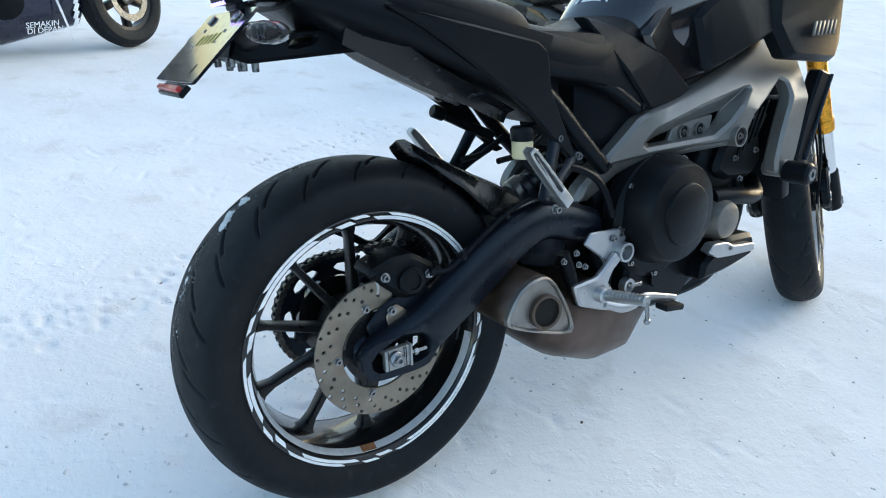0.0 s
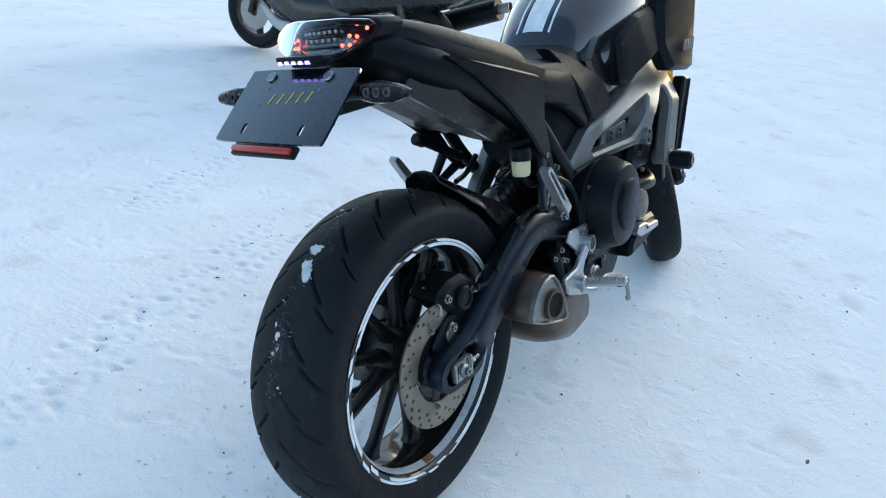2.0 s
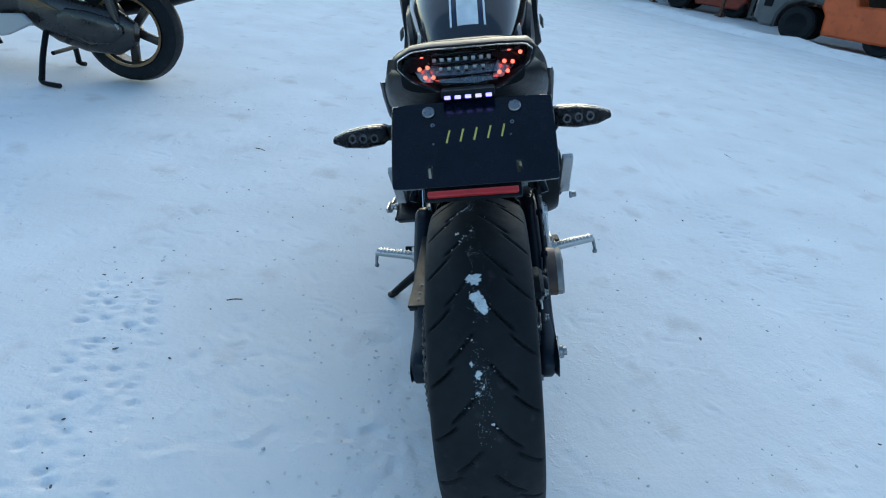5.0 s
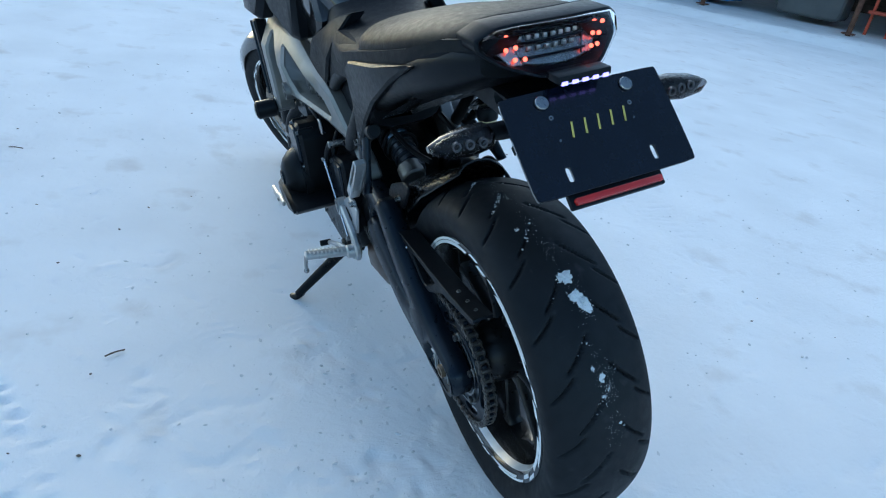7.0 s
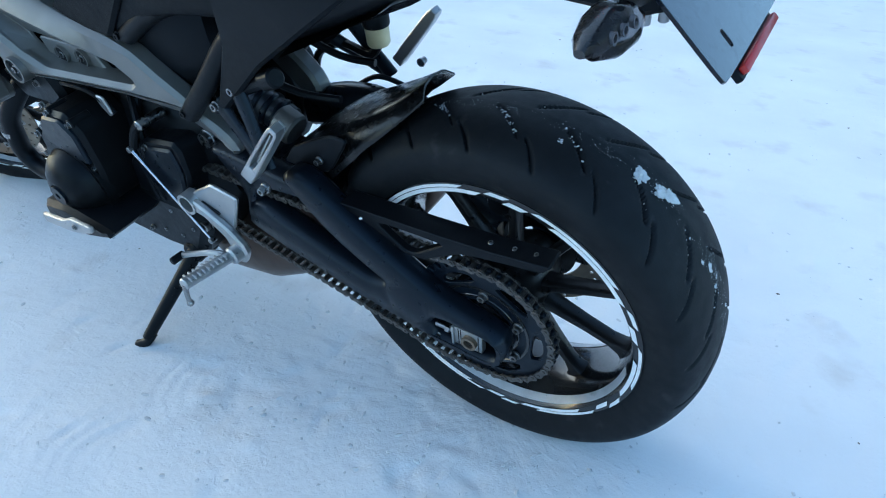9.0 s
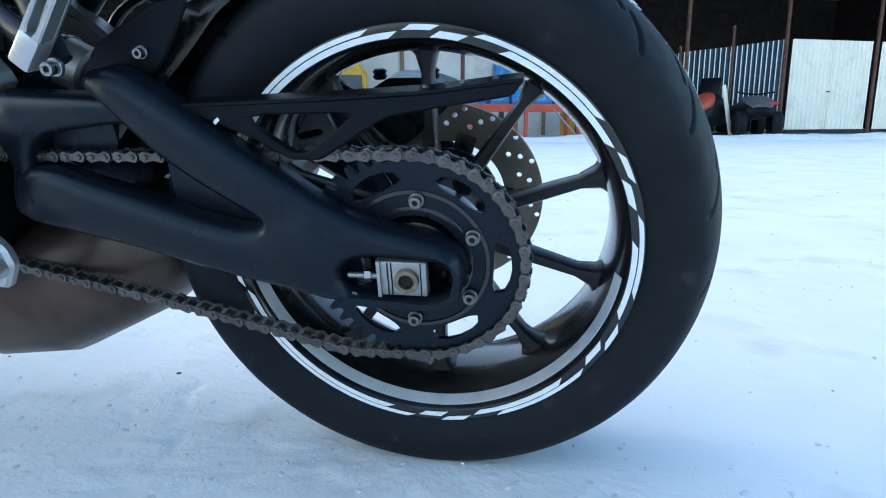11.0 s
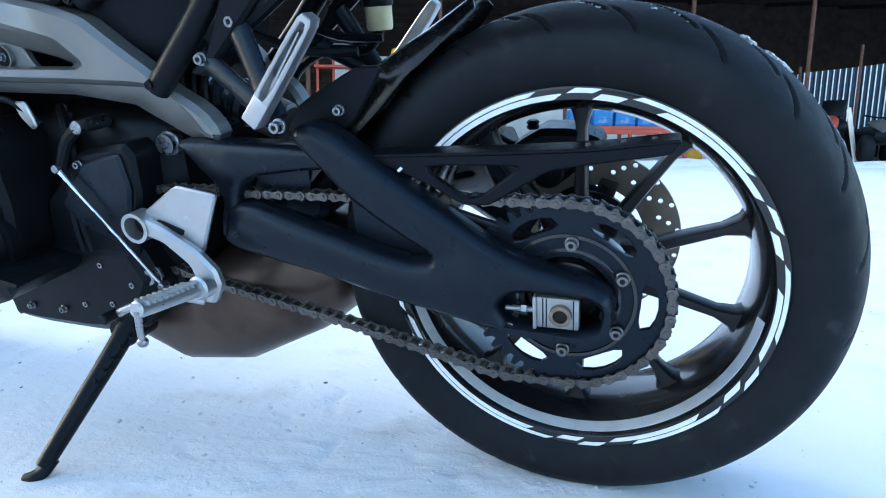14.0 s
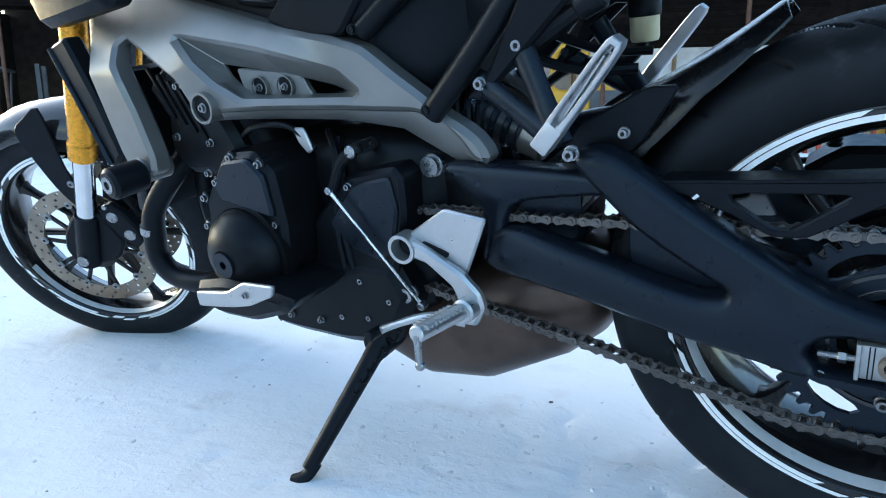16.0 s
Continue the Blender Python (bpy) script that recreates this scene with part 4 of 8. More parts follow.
# sunken pocket floor, ridges, bosses and bolts of one side, then the other
for sg in (1, -1):
    side = lambda p: (p[0], p[1] * sg, p[2])
    if sg < 0:
        mirrored(frame_left, frame_left, "right_frame")
        mirrored(frame_rail, frame_left, "lower_rail")
    bm = bmesh.new()
    rows = [[bm.verts.new(frame_warp(Vector((x, y, z)))) for x, z in lp] for lp, y in ((pocket, -0.003), (pocket_in, -0.030), (pocket_in, -0.036), (pocket, -0.014))]
    for a, c in zip(rows, rows[1:] + rows[:1]):
        for k in range(len(a)):
            bm.faces.new((a[k], a[(k + 1) % len(a)], c[(k + 1) % len(a)], c[k]))
    bmesh.ops.bevel(bm, geom=[e for e in bm.edges], offset=0.0012, segments=1, affect="EDGES")
    for v in bm.verts:
        v.co.y *= sg
    part("pocket_wall", bm, FRAME, frame_left, "", 20)
    bm = slab([(0.812, 0.323), (0.708, 0.307), (0.700, 0.285), (0.688, 0.266), (0.796, 0.273), (0.806, 0.290)], -0.040, -0.029, 0.002, (), 0.1, frame_warp)
    for v in bm.verts:
        v.co.y *= sg
    part("pocket_floor", bm, FRAME, frame_left)
    for x, z in ((0.777, 0.293), (0.735, 0.291)):
        y = frame_warp(Vector((x, 0, z))).y - 0.029
        part("boss", ring_bar(side((x, y - 0.006, z)), side((x, y + 0.004, z)), 0.0160, 0.0138, 24), FRAME, frame_left)
        # black disc puts the shade of the bolt recess into the colour
        part("boss_recess", rod(side((x, y - 0.008, z)), side((x, y + 0.002, z)), 0.0140, 20), ENGINE, frame_left)
        bolt(frame_left, side((x, y + 0.001, z)), (0, sg, 0), 0.0042, 0.006)
    part("boss", ring_bar(side((0.845, 0.150, 0.276)), side((0.845, 0.198, 0.276)), 0.0230, 0.0190, 28), FRAME, frame_left)
    part("boss_recess", rod(side((0.845, 0.150, 0.276)), side((0.845, 0.193, 0.276)), 0.0192, 24), ENGINE, frame_left)
    bolt(frame_left, side((0.847, 0.192, 0.276)), (0, sg, 0), 0.0055, 0.006)
    part("mount_lug", rod(side((1.038, 0.150, 0.180)), side((1.038, 0.203, 0.180)), 0.022, 24, 0.003), FRAME, frame_left)
    slider = part("crash_bobbin", rod(side((1.032, 0.200, 0.176)), side((1.036, 0.262, 0.174)), 0.026, 28, 0.006), PLASTIC, bike, "black plastic crash bobbin")
    part("bobbin_bolt", ring_bar(side((1.036, 0.258, 0.174)), side((1.036, 0.264, 0.174)), 0.014, 0.007, 20), STEEL, slider)

# sub-frame tubes
for sg in (1, -1):
    side = lambda p: (p[0], p[1] * sg, p[2])
    sub = part("subframe_tube", tube([side((0.498, 0.128, 0.245)), side((0.430, 0.128, 0.312)), side((0.345, 0.120, 0.400)), side((0.25, 0.110, 0.455)), side((0.05, 0.085, 0.500))], 0.0155, 14, 5), PLASTIC, bike, "black steel sub-frame tube")
    part("upper_tube", tube([side((0.592, 0.120, 0.352)), side((0.50, 0.118, 0.405)), side((0.36, 0.110, 0.452))], 0.015, 14, 4), PLASTIC, sub)
    bolt(sub, side((0.496, 0.140, 0.252)), (0, sg, 0), 0.0055, 0.006, PLASTIC)
    bolt(sub, side((0.597, 0.132, 0.355)), (0, sg, 0), 0.0055, 0.006, PLASTIC)
    # passenger foot-rest hanger
    hang = part("passenger_hanger", tube([side((0.372, 0.124, 0.320)), side((0.345, 0.138, 0.265)), side((0.320, 0.152, 0.212))], [0.0155, 0.0135, 0.016], 12, 4, flat=0.6, side=(0, 1, 0)), SATIN, bike, "black passenger foot-rest hanger")
    part("hanger_arm", tube([side((0.425, 0.122, 0.280)), side((0.375, 0.138, 0.248)), side((0.325, 0.152, 0.216))], [0.0145, 0.012, 0.015], 12, 4, flat=0.6, side=(0, 1, 0)), SATIN, hang)
    bolt(hang, side((0.370, 0.132, 0.318)), (0, sg, 0), 0.006, 0.008)
    bolt(hang, side((0.423, 0.130, 0.279)), (0, sg, 0), 0.006, 0.008)
    peg_m = [(0.2365, 0.3145), (0.2500, 0.3255), (0.3345, 0.2290), (0.3180, 0.2150)]
    out_y = 0.010 if sg > 0 else 0.028

    def at_side(bm):
        for v in bm.verts:
            v.co.y = (v.co.y + out_y) * sg
        return bm

    well = [(0.2445, 0.3110), (0.2515, 0.3165), (0.3155, 0.2440), (0.3080, 0.2375)]
    peg = part("folded_peg", at_side(slab(peg_m, 0.156, 0.162, 0.0015, (), 0.2)), ALU, hang, "folded bare aluminium passenger foot-rest")
    part("peg_edge", at_side(slab(peg_m, 0.160, 0.178, 0.0015, [well], 0.2)), ALU, peg)
    part("peg_rib", at_side(box((0.2795, 0.166, 0.2775), (0.072, 0.012, 0.0028), 0.001, Matrix.Rotation(radians(52), 4, "Y"))), ALU, peg)
    part("peg_pad", box(side((0.3215, 0.168 + out_y, 0.2270)), (0.034, 0.022, 0.0215), 0.003, Matrix.Rotation(radians(49), 4, "Y")), ALU, hang)
    bolt(hang, side((0.2505, 0.162 + out_y, 0.3085)), (0, sg, 0), 0.0045, 0.005)
    bolt(hang, side((0.292, 0.162 + out_y, 0.261)), (0, sg, 0), 0.0045, 0.005)
    bolt(hang, side((0.293, 0.176 + out_y, 0.213)), (0, sg, 0), 0.0060, 0.014)
part("preload_collar", rod((0.388, 0.026, 0.182), (0.422, 0.026, 0.199), 0.028, 24, 0.004), MUFFEND, shock, "grey spring collar")
# lock barrel arm behind the left hanger
lock = part("helmet_lock", tube([(0.405, 0.108, 0.295), (0.345, 0.120, 0.325), (0.292, 0.132, 0.352)], [0.012, 0.011, 0.010], 10, 4), PLASTIC, bike, "black helmet lock on a short arm")
part("lock_barrel", rod((0.300, 0.132, 0.348), (0.272, 0.134, 0.360), 0.014, 16, 0.003), PLASTIC, lock)
for a, b in (((0.40, 0.06, 0.30), (0.27, 0.03, 0.272)), ((0.40, -0.05, 0.31), (0.28, -0.07, 0.280))):
    part("stay", tube([a, tuple((Vector(a) + Vector(b)) / 2 + Vector((0, 0, -0.010))), b], [0.007, 0.006, 0.006], 8, 4), PLASTIC, lock)


# ---- engine ----
engine = part("engine", loft([oval(x, hy, z0, z1, 5) for x, hy, z0, z1 in ((0.52, 0.085, 0.03, 0.20), (0.56, 0.105, -0.06, 0.215), (0.66, 0.115, -0.11, 0.225), (0.80, 0.118, -0.12, 0.215), (0.88, 0.110, -0.10, 0.18), (0.93, 0.09, -0.06, 0.12))]), ENGINE, bike, "black three-cylinder engine block")
rings = []
for t, w, d in ((0, 0.125, 0.085), (0.5, 0.130, 0.09), (0.55, 0.140, 0.095), (1.0, 0.145, 0.10), (1.05, 0.13, 0.08)):
    c = Vector((0.86, 0, 0.12)).lerp(Vector((0.975, 0, 0.335)), t)
    ax = Vector((0.115, 0, 0.215)).normalized()
    nx = Vector((ax.z, 0, -ax.x))
    ring = []
    for k in range(24):
        a = 2 * math.pi * k / 24
        cc, ss = math.cos(a), math.sin(a)
        ring.append(c + nx * (math.copysign(abs(cc) ** 0.4, cc) * d) + Vector((0, math.copysign(abs(ss) ** 0.4, ss) * w, 0)))
    rings.append(ring)
part("cylinder_block", loft(rings), ENGINE, engine)


def cover(name, pts, y0, y1, material, label="", b=0.006, r=0.25, parent=None, dome=0.0):
    c = sum((Vector(p) for p in pts), Vector((0, 0))) / len(pts)
    rad = max((Vector(p) - c).length for p in pts)

    def w(v):
        d = (Vector((v.x, v.z)) - c).length / rad
        k = (v.y - y0) / (y1 - y0)
        return Vector((v.x, v.y + dome * (1 - d * d) * k * (1 if y1 > y0 else -1), v.z))

    return part(name, slab(pts, y0, y1, b, (), r, w), material, parent or engine, label)


def ngon(cx, cz, r, n=20, rx=None, a0=0.0):
    return [(cx + (rx or r) * math.cos(a0 + 2 * math.pi * k / n), cz + r * math.sin(a0 + 2 * math.pi * k / n)) for k in range(n)]


# left side
cover("stator_cover", [(0.898, 0.076), (0.889, 0.138), (0.860, 0.171), (0.823, 0.209), (0.761, 0.214), (0.728, 0.185), (0.725, 0.105), (0.737, 0.038), (0.780, -0.014), (0.856, -0.019), (0.898, 0.019)], 0.10, 0.202, ENGINE, "black alternator cover", 0.008, 0.1)
part("stator_cap", lathe([(0.072, 0.197), (0.070, 0.212), (0.064, 0.226), (0.048, 0.242), (0.029, 0.2515), (0.021, 0.2525), (0.021, 0.247), (0.0, 0.247)], 44, (0.813, 0, 0.059)), ENGINE, engine, "domed alternator cap")
part("timing_plug", ring_bar((0.811, 0.245, 0.059), (0.811, 0.257, 0.059), 0.0195, 0.0065, 28), SATIN, engine)
part("cap_band", ring_bar((0.813, 0.190, 0.059), (0.813, 0.208, 0.059), 0.0825, 0.072, 44), ENGINE, engine)
cover("starter_cover", [(0.821, 0.200), (0.765, 0.206), (0.738, 0.181), (0.736, 0.119), (0.793, 0.131), (0.840, 0.141), (0.849, 0.162)], 0.197, 0.210, SATIN, "", 0.004, 0.15)
for x, z in ((0.806, 0.205), (0.750, 0.196), (0.741, 0.108), (0.851, 0.167), (0.889, 0.141), (0.898, 0.095), (0.751, 0.024), (0.808, -0.019)):
    bolt(engine, (x, 0.198, z), (0, 1, 0), 0.0050, 0.008)
    part("bolt_boss", rod((x, 0.160, z), (x, 0.2005, z), 0.0095, 14, 0.002), ENGINE, engine)
cover("sprocket_cover", [(0.725, 0.095), (0.640, 0.168), (0.561, 0.180), (0.548, 0.165), (0.552, 0.110), (0.580, 0.035), (0.600, -0.040), (0.690, -0.075), (0.735, -0.050), (0.740, 0.010)], 0.09, 0.146, PLASTIC, "black sprocket cover", 0.006, 0.1)
cover("cover_panel", [(0.632, 0.156), (0.566, 0.168), (0.560, 0.122), (0.578, 0.060), (0.600, 0.040), (0.655, 0.060), (0.690, 0.095)], 0.143, 0.152, SATIN, "", 0.004, 0.12)
cover("lower_case", [(0.885, -0.029), (0.870, -0.075), (0.860, -0.105), (0.807, -0.110), (0.700, -0.112), (0.610, -0.100), (0.558, -0.015), (0.586, 0.041), (0.849, 0.041), (0.896, 0.004)], 0.06, 0.152, ENGINE, "", 0.018, 0.12)
for x, z in ((0.640, 0.152), (0.649, 0.007), (0.646, -0.054), (0.70, -0.06), (0.60, -0.02), (0.746, -0.072), (0.811, -0.072)):
    bolt(engine, (x, 0.152 if 0.72 < x else 0.147, z), (0, 1, 0), 0.0045, 0.007)
bolt(engine, (0.575, 0.130, -0.010), (0, 1, 0), 0.011, 0.016)
# clamp strap and bracket over the crankcase
part("cable_strap", tube([(0.86, 0.13, 0.215), (0.80, 0.15, 0.238), (0.73, 0.15, 0.238), (0.69, 0.145, 0.205)], 0.0045, 8, 5), PLASTIC, engine)
part("clamp", slab([(0.722, 0.236), (0.700, 0.236), (0.690, 0.205), (0.700, 0.198), (0.715, 0.215)], 0.146, 0.152, 0.002), ALU, engine)
# right side: clutch cover
cover("clutch_case", ngon(0.655, 0.125, 0.135, 26, 0.140), -0.10, -0.155, ENGINE, "", 0.012, 0)
part("clutch_cover", lathe([(0.118, -0.150), (0.116, -0.165), (0.106, -0.195), (0.102, -0.205), (0.098, -0.210), (0.066, -0.216), (0.064, -0.222), (0.060, -0.224), (0.0, -0.224)], 48, (0.648, 0, 0.142)), ENGINE, engine, "round black clutch cover")
cover("oil_case", [(0.58, 0.05), (0.80, 0.06), (0.83, -0.02), (0.75, -0.10), (0.62, -0.09), (0.56, -0.02)], -0.08, -0.140, ENGINE, "", 0.01)
part("oil_filter_pipe", rod((0.66, -0.138, -0.015), (0.66, -0.152, -0.015), 0.024, 24), ENGINE, engine)
PUMP = surf("dull_pump_casting", (0.19, 0.18, 0.165), 0.45, 0.6, 0.15, 30)
part("water_pump", lathe([(0.052, -0.10), (0.050, -0.165), (0.040, -0.185), (0.030, -0.19), (0.0, -0.192)], 28, (0.850, 0, 0.085)), PUMP, engine, "grey water-pump cover")
for k in range(9):
    a = 0.4 + 2 * math.pi * k / 9
    bolt(engine, (0.655 + 0.129 * math.cos(a), -0.152, 0.127 + 0.127 * math.sin(a)), (0, -1, 0), 0.005, 0.008)
for sg in (1, -1):
    part("skid_cover", slab([(0.854, 0.024), (0.781, 0.033), (0.743, 0.052), (0.682, 0.054), (0.688, 0.038), (0.738, 0.017), (0.777, 0.009), (0.854, 0.000)] if sg > 0 else [(0.765, 0.030), (0.783, 0.046), (0.835, 0.040), (0.860, 0.027), (0.940, 0.018), (0.945, -0.002), (0.850, 0.004), (0.800, 0.010)], 0.276 if sg > 0 else -0.175, 0.284 if sg > 0 else -0.200, 0.002, (), 0.12), ALU, engine, "bare aluminium engine slider")
    part("skid_trim", slab([(0.886, 0.025), (0.815, 0.037), (0.710, 0.025), (0.675, 0.019), (0.701, -0.004), (0.771, -0.026), (0.842, -0.026), (0.895, -0.013)] if sg > 0 else [(0.867, 0.041), (0.965, 0.034), (0.982, -0.004), (0.965, -0.026), (0.881, -0.040), (0.774, -0.047), (0.780, -0.005)], sg * 0.10, 0.262 if sg > 0 else -0.182, 0.010, (), 0.15), PLASTIC, engine)
    bolt(engine, (0.740, 0.284, 0.034) if sg > 0 else (0.845, -0.2, 0.024), (0, sg, 0), 0.0045, 0.004, STEEL)
# breather hoses and throttle bodies behind the frame
for p in ([(0.70, 0.10, 0.22), (0.66, 0.135, 0.17), (0.665, 0.145, 0.08), (0.66, 0.14, -0.02), (0.67, 0.125, -0.07)], [(0.685, 0.10, 0.21), (0.675, 0.138, 0.14), (0.68, 0.145, 0.05), (0.672, 0.14, -0.05)]):
    part("hose", tube(p, 0.007, 8, 6), PLASTIC, engine)
part("airbox", loft([oval(x, hy, z0, z1, 4) for x, hy, z0, z1 in ((0.46, 0.08, 0.28, 0.44), (0.52, 0.105, 0.25, 0.47), (0.70, 0.115, 0.27, 0.48), (0.90, 0.11, 0.33, 0.50), (1.0, 0.08, 0.40, 0.5))]), PLASTIC, engine, "black airbox")
part("radiator", box((1.125, 0, 0.21), (0.035, 0.30, 0.26), 0.006, Matrix.Rotation(radians(-12), 4, "Y")), PLASTIC, engine, "black radiator")
# exhaust
COLLECTOR = surf("browned_collector_steel", (0.110, 0.078, 0.064), 0.36, 0.6, 0.35, 6, 0.05, 300, dirt_shade=(0.035, 0.022, 0.016), dirt_shade_at=0.5, dirt_shade_scale=7)
exhaust = part("exhaust", loft([oval(x, hy, z0, z1, 2.6, 24, yc) for x, hy, z0, z1, yc in ((0.318, 0.085, -0.080, 0.035, -0.050), (0.335, 0.108, -0.105, 0.042, -0.052), (0.38, 0.125, -0.140, 0.040, -0.045), (0.50, 0.128, -0.196, 0.010, -0.025), (0.60, 0.120, -0.202, -0.04, -0.015), (0.72, 0.075, -0.165, -0.075, 0.0), (0.80, 0.045, -0.15, -0.085, 0.0))]), COLLECTOR, bike, "heat-browned stainless exhaust box under the engine")
tip = [(0.202, 0.011), (0.24, 0.071), (0.295, 0.086), (0.327, 0.067), (0.375, -0.019), (0.382, -0.062), (0.296, -0.034), (0.224, -0.006)]
shrink = lambda f: [(0.290 + (x - 0.290) * f, 0.016 + (z - 0.016) * f) for x, z in tip]
part("end_cap", slab(tip, -0.035, -0.171, 0.006, (), 0.4), COLLECTOR, exhaust, "rounded triangular exhaust end", 60)
part("cap_rim", slab(shrink(0.975), -0.160, -0.181, 0.004, [shrink(0.87)], 0.4, hole_r=0.4), MUFFEND, exhaust, "bright triangular rim")
part("inner_cap", slab(shrink(0.89), -0.160, -0.1745, 0.002, (), 0.4), MUFFEND, exhaust)
part("outlet", ring_bar((0.300, -0.160, 0.012), (0.297, -0.188, 0.013), 0.0335, 0.0275, 32), EXHAUST, exhaust, "sooty round exhaust outlet")
part("outlet_dark", rod((0.300, -0.160, 0.012), (0.2975, -0.1805, 0.013), 0.0282, 28), SOOT_SHADE, exhaust)
for y in (-0.06, 0.0, 0.06):
    part("header_pipe", tube([(1.00, y, 0.20), (1.06, y * 1.1, 0.14), (1.06, y * 1.1, 0.02), (0.98, y, -0.10), (0.86, y * 0.7, -0.13), (0.76, y * 0.4, -0.13)], 0.019, 14, 6), ENGINE, exhaust)

# ---- tank, seat, tail ----
# Pale flecks paint the snow reflected in glossy plastic, besides some road splash.
SPLASH_SHEEN = surf("splashed_black_plastic", (0.007, 0.0075, 0.009), 0.2, 0, 0.2, 20, dirt_shade=(0.09, 0.10, 0.115), dirt_shade_at=0.64, dirt_shade_scale=38)
tank = part("fuel_tank", loft([oval(x, hy, z0, z1, e, 36) for x, hy, z0, z1, e in flowing(((0.545, 0.05, 0.46, 0.50, 2.2), (0.56, 0.085, 0.44, 0.535, 2.3), (0.62, 0.115, 0.42, 0.60, 2.4), (0.72, 0.145, 0.41, 0.675, 2.5), (0.84, 0.165, 0.42, 0.715, 2.6), (0.98, 0.165, 0.44, 0.72, 2.6), (1.08, 0.13, 0.48, 0.70, 2.5), (1.12, 0.06, 0.55, 0.67, 2.2)), 3)]), TANKGREY, bike, "dark metallic grey fuel tank with a centre stripe", 40)
for sg in (1, -1):
    def flip(bm):
        for v in bm.verts:
            v.co.y *= sg
        return bm

    bow = lambda v: Vector((v.x, v.y + between(v.z, [0.40, 0.47, 0.62], [-0.022, 0.0, -0.014]) + between(v.x, [0.66, 0.80, 0.98], [-0.030, 0.0, 0.008]), v.z))
    part("knee_panel", flip(slab([(0.713, 0.520), (0.735, 0.540), (0.800, 0.580), (0.900, 0.600), (0.975, 0.560), (0.968, 0.490), (0.890, 0.462), (0.775, 0.412), (0.752, 0.424)], 0.120, 0.182, 0.010, (), 0.12, bow)), PLASTIC, tank, "matt black knee panel")
    tuck = lambda v: Vector((v.x, v.y - 0.25 * max(0, 0.45 - v.z) - 0.1 * max(0, v.z - 0.45), v.z))
    part("tank_edge", flip(slab([(0.590, 0.490), (0.665, 0.400), (0.740, 0.392), (0.810, 0.405), (0.820, 0.500), (0.800, 0.570), (0.730, 0.575), (0.650, 0.545)], 0.090, 0.140, 0.010, (), 0.12, tuck)), GLOSS, tank, "glossy black lower tank edge")
    bow2 = lambda v: Vector((v.x, v.y + between(v.x, [0.92, 1.02, 1.12, 1.21], [-0.030, 0.0, 0.004, -0.020]), v.z))
    part("air_scoop", flip(slab([(0.935, 0.500), (0.925, 0.600), (0.960, 0.650), (1.150, 0.650), (1.185, 0.560), (1.204, 0.455), (1.172, 0.414), (0.984, 0.428)], 0.165, 0.220, 0.014, (), 0.08, bow2)), PLASTIC, tank, "matt black air scoop")
    bm = bmesh.new()
    for k in range(6):
        box((1.040 + 0.0165 * k, sg * 0.2225, 0.490 + 0.0006 * k), (0.008, 0.004, 0.030), 0.0006, Matrix.Rotation(radians(12), 4, "Y"), bm)
    part("maker_mark", bm, FRAME, tank)
tank_top = lambda x: between(x, [0.545, 0.56, 0.62, 0.72, 0.84, 0.98, 1.08], [0.50, 0.535, 0.60, 0.675, 0.715, 0.72, 0.70])


def tank_z(x, y):
    hy = between(x, [0.545, 0.56, 0.62, 0.72, 0.84, 0.98, 1.08], [0.05, 0.085, 0.115, 0.145, 0.165, 0.165, 0.13])
    z0 = between(x, [0.545, 0.56, 0.62, 0.72, 0.84, 0.98, 1.08], [0.46, 0.44, 0.42, 0.41, 0.42, 0.44, 0.48])
    z1 = tank_top(x)
    e = 2.45
    u = min(0.999, abs(y) / hy)
    return (z0 + z1) / 2 + (z1 - z0) / 2 * (1 - u ** e) ** (1 / e)


for name, y0, y1, mt, lift in (("stripe", -0.026, 0.026, STRIPE_WHITE, 0.0035), ("stripe_edge", -0.035, -0.031, STRIPE_BLUE, 0.0033), ("stripe_edge", 0.031, 0.035, STRIPE_BLUE, 0.0033), ("stripe_edge", -0.044, -0.039, STRIPE_WHITE, 0.0033), ("stripe_edge", 0.039, 0.044, STRIPE_WHITE, 0.0033)):
    bm = bmesh.new()
    rows = []
    for x in np.linspace(0.58, 1.05, 30):
        rows.append([bm.verts.new((x, y, tank_z(x, y) + dz)) for y, dz in [(y0 + (y1 - y0) * k / 4, lift) for k in range(5)] + [(y1 - (y1 - y0) * k / 4, lift - 0.006) for k in range(5)]])
    for a, c in zip(rows, rows[1:]):
        for k in range(10):
            bm.faces.new((a[k], a[(k + 1) % 10], c[(k + 1) % 10], c[k]))
    part(name, bm, mt, tank, "pale centre stripe" if name == "stripe" else "dark blue stripe edge")

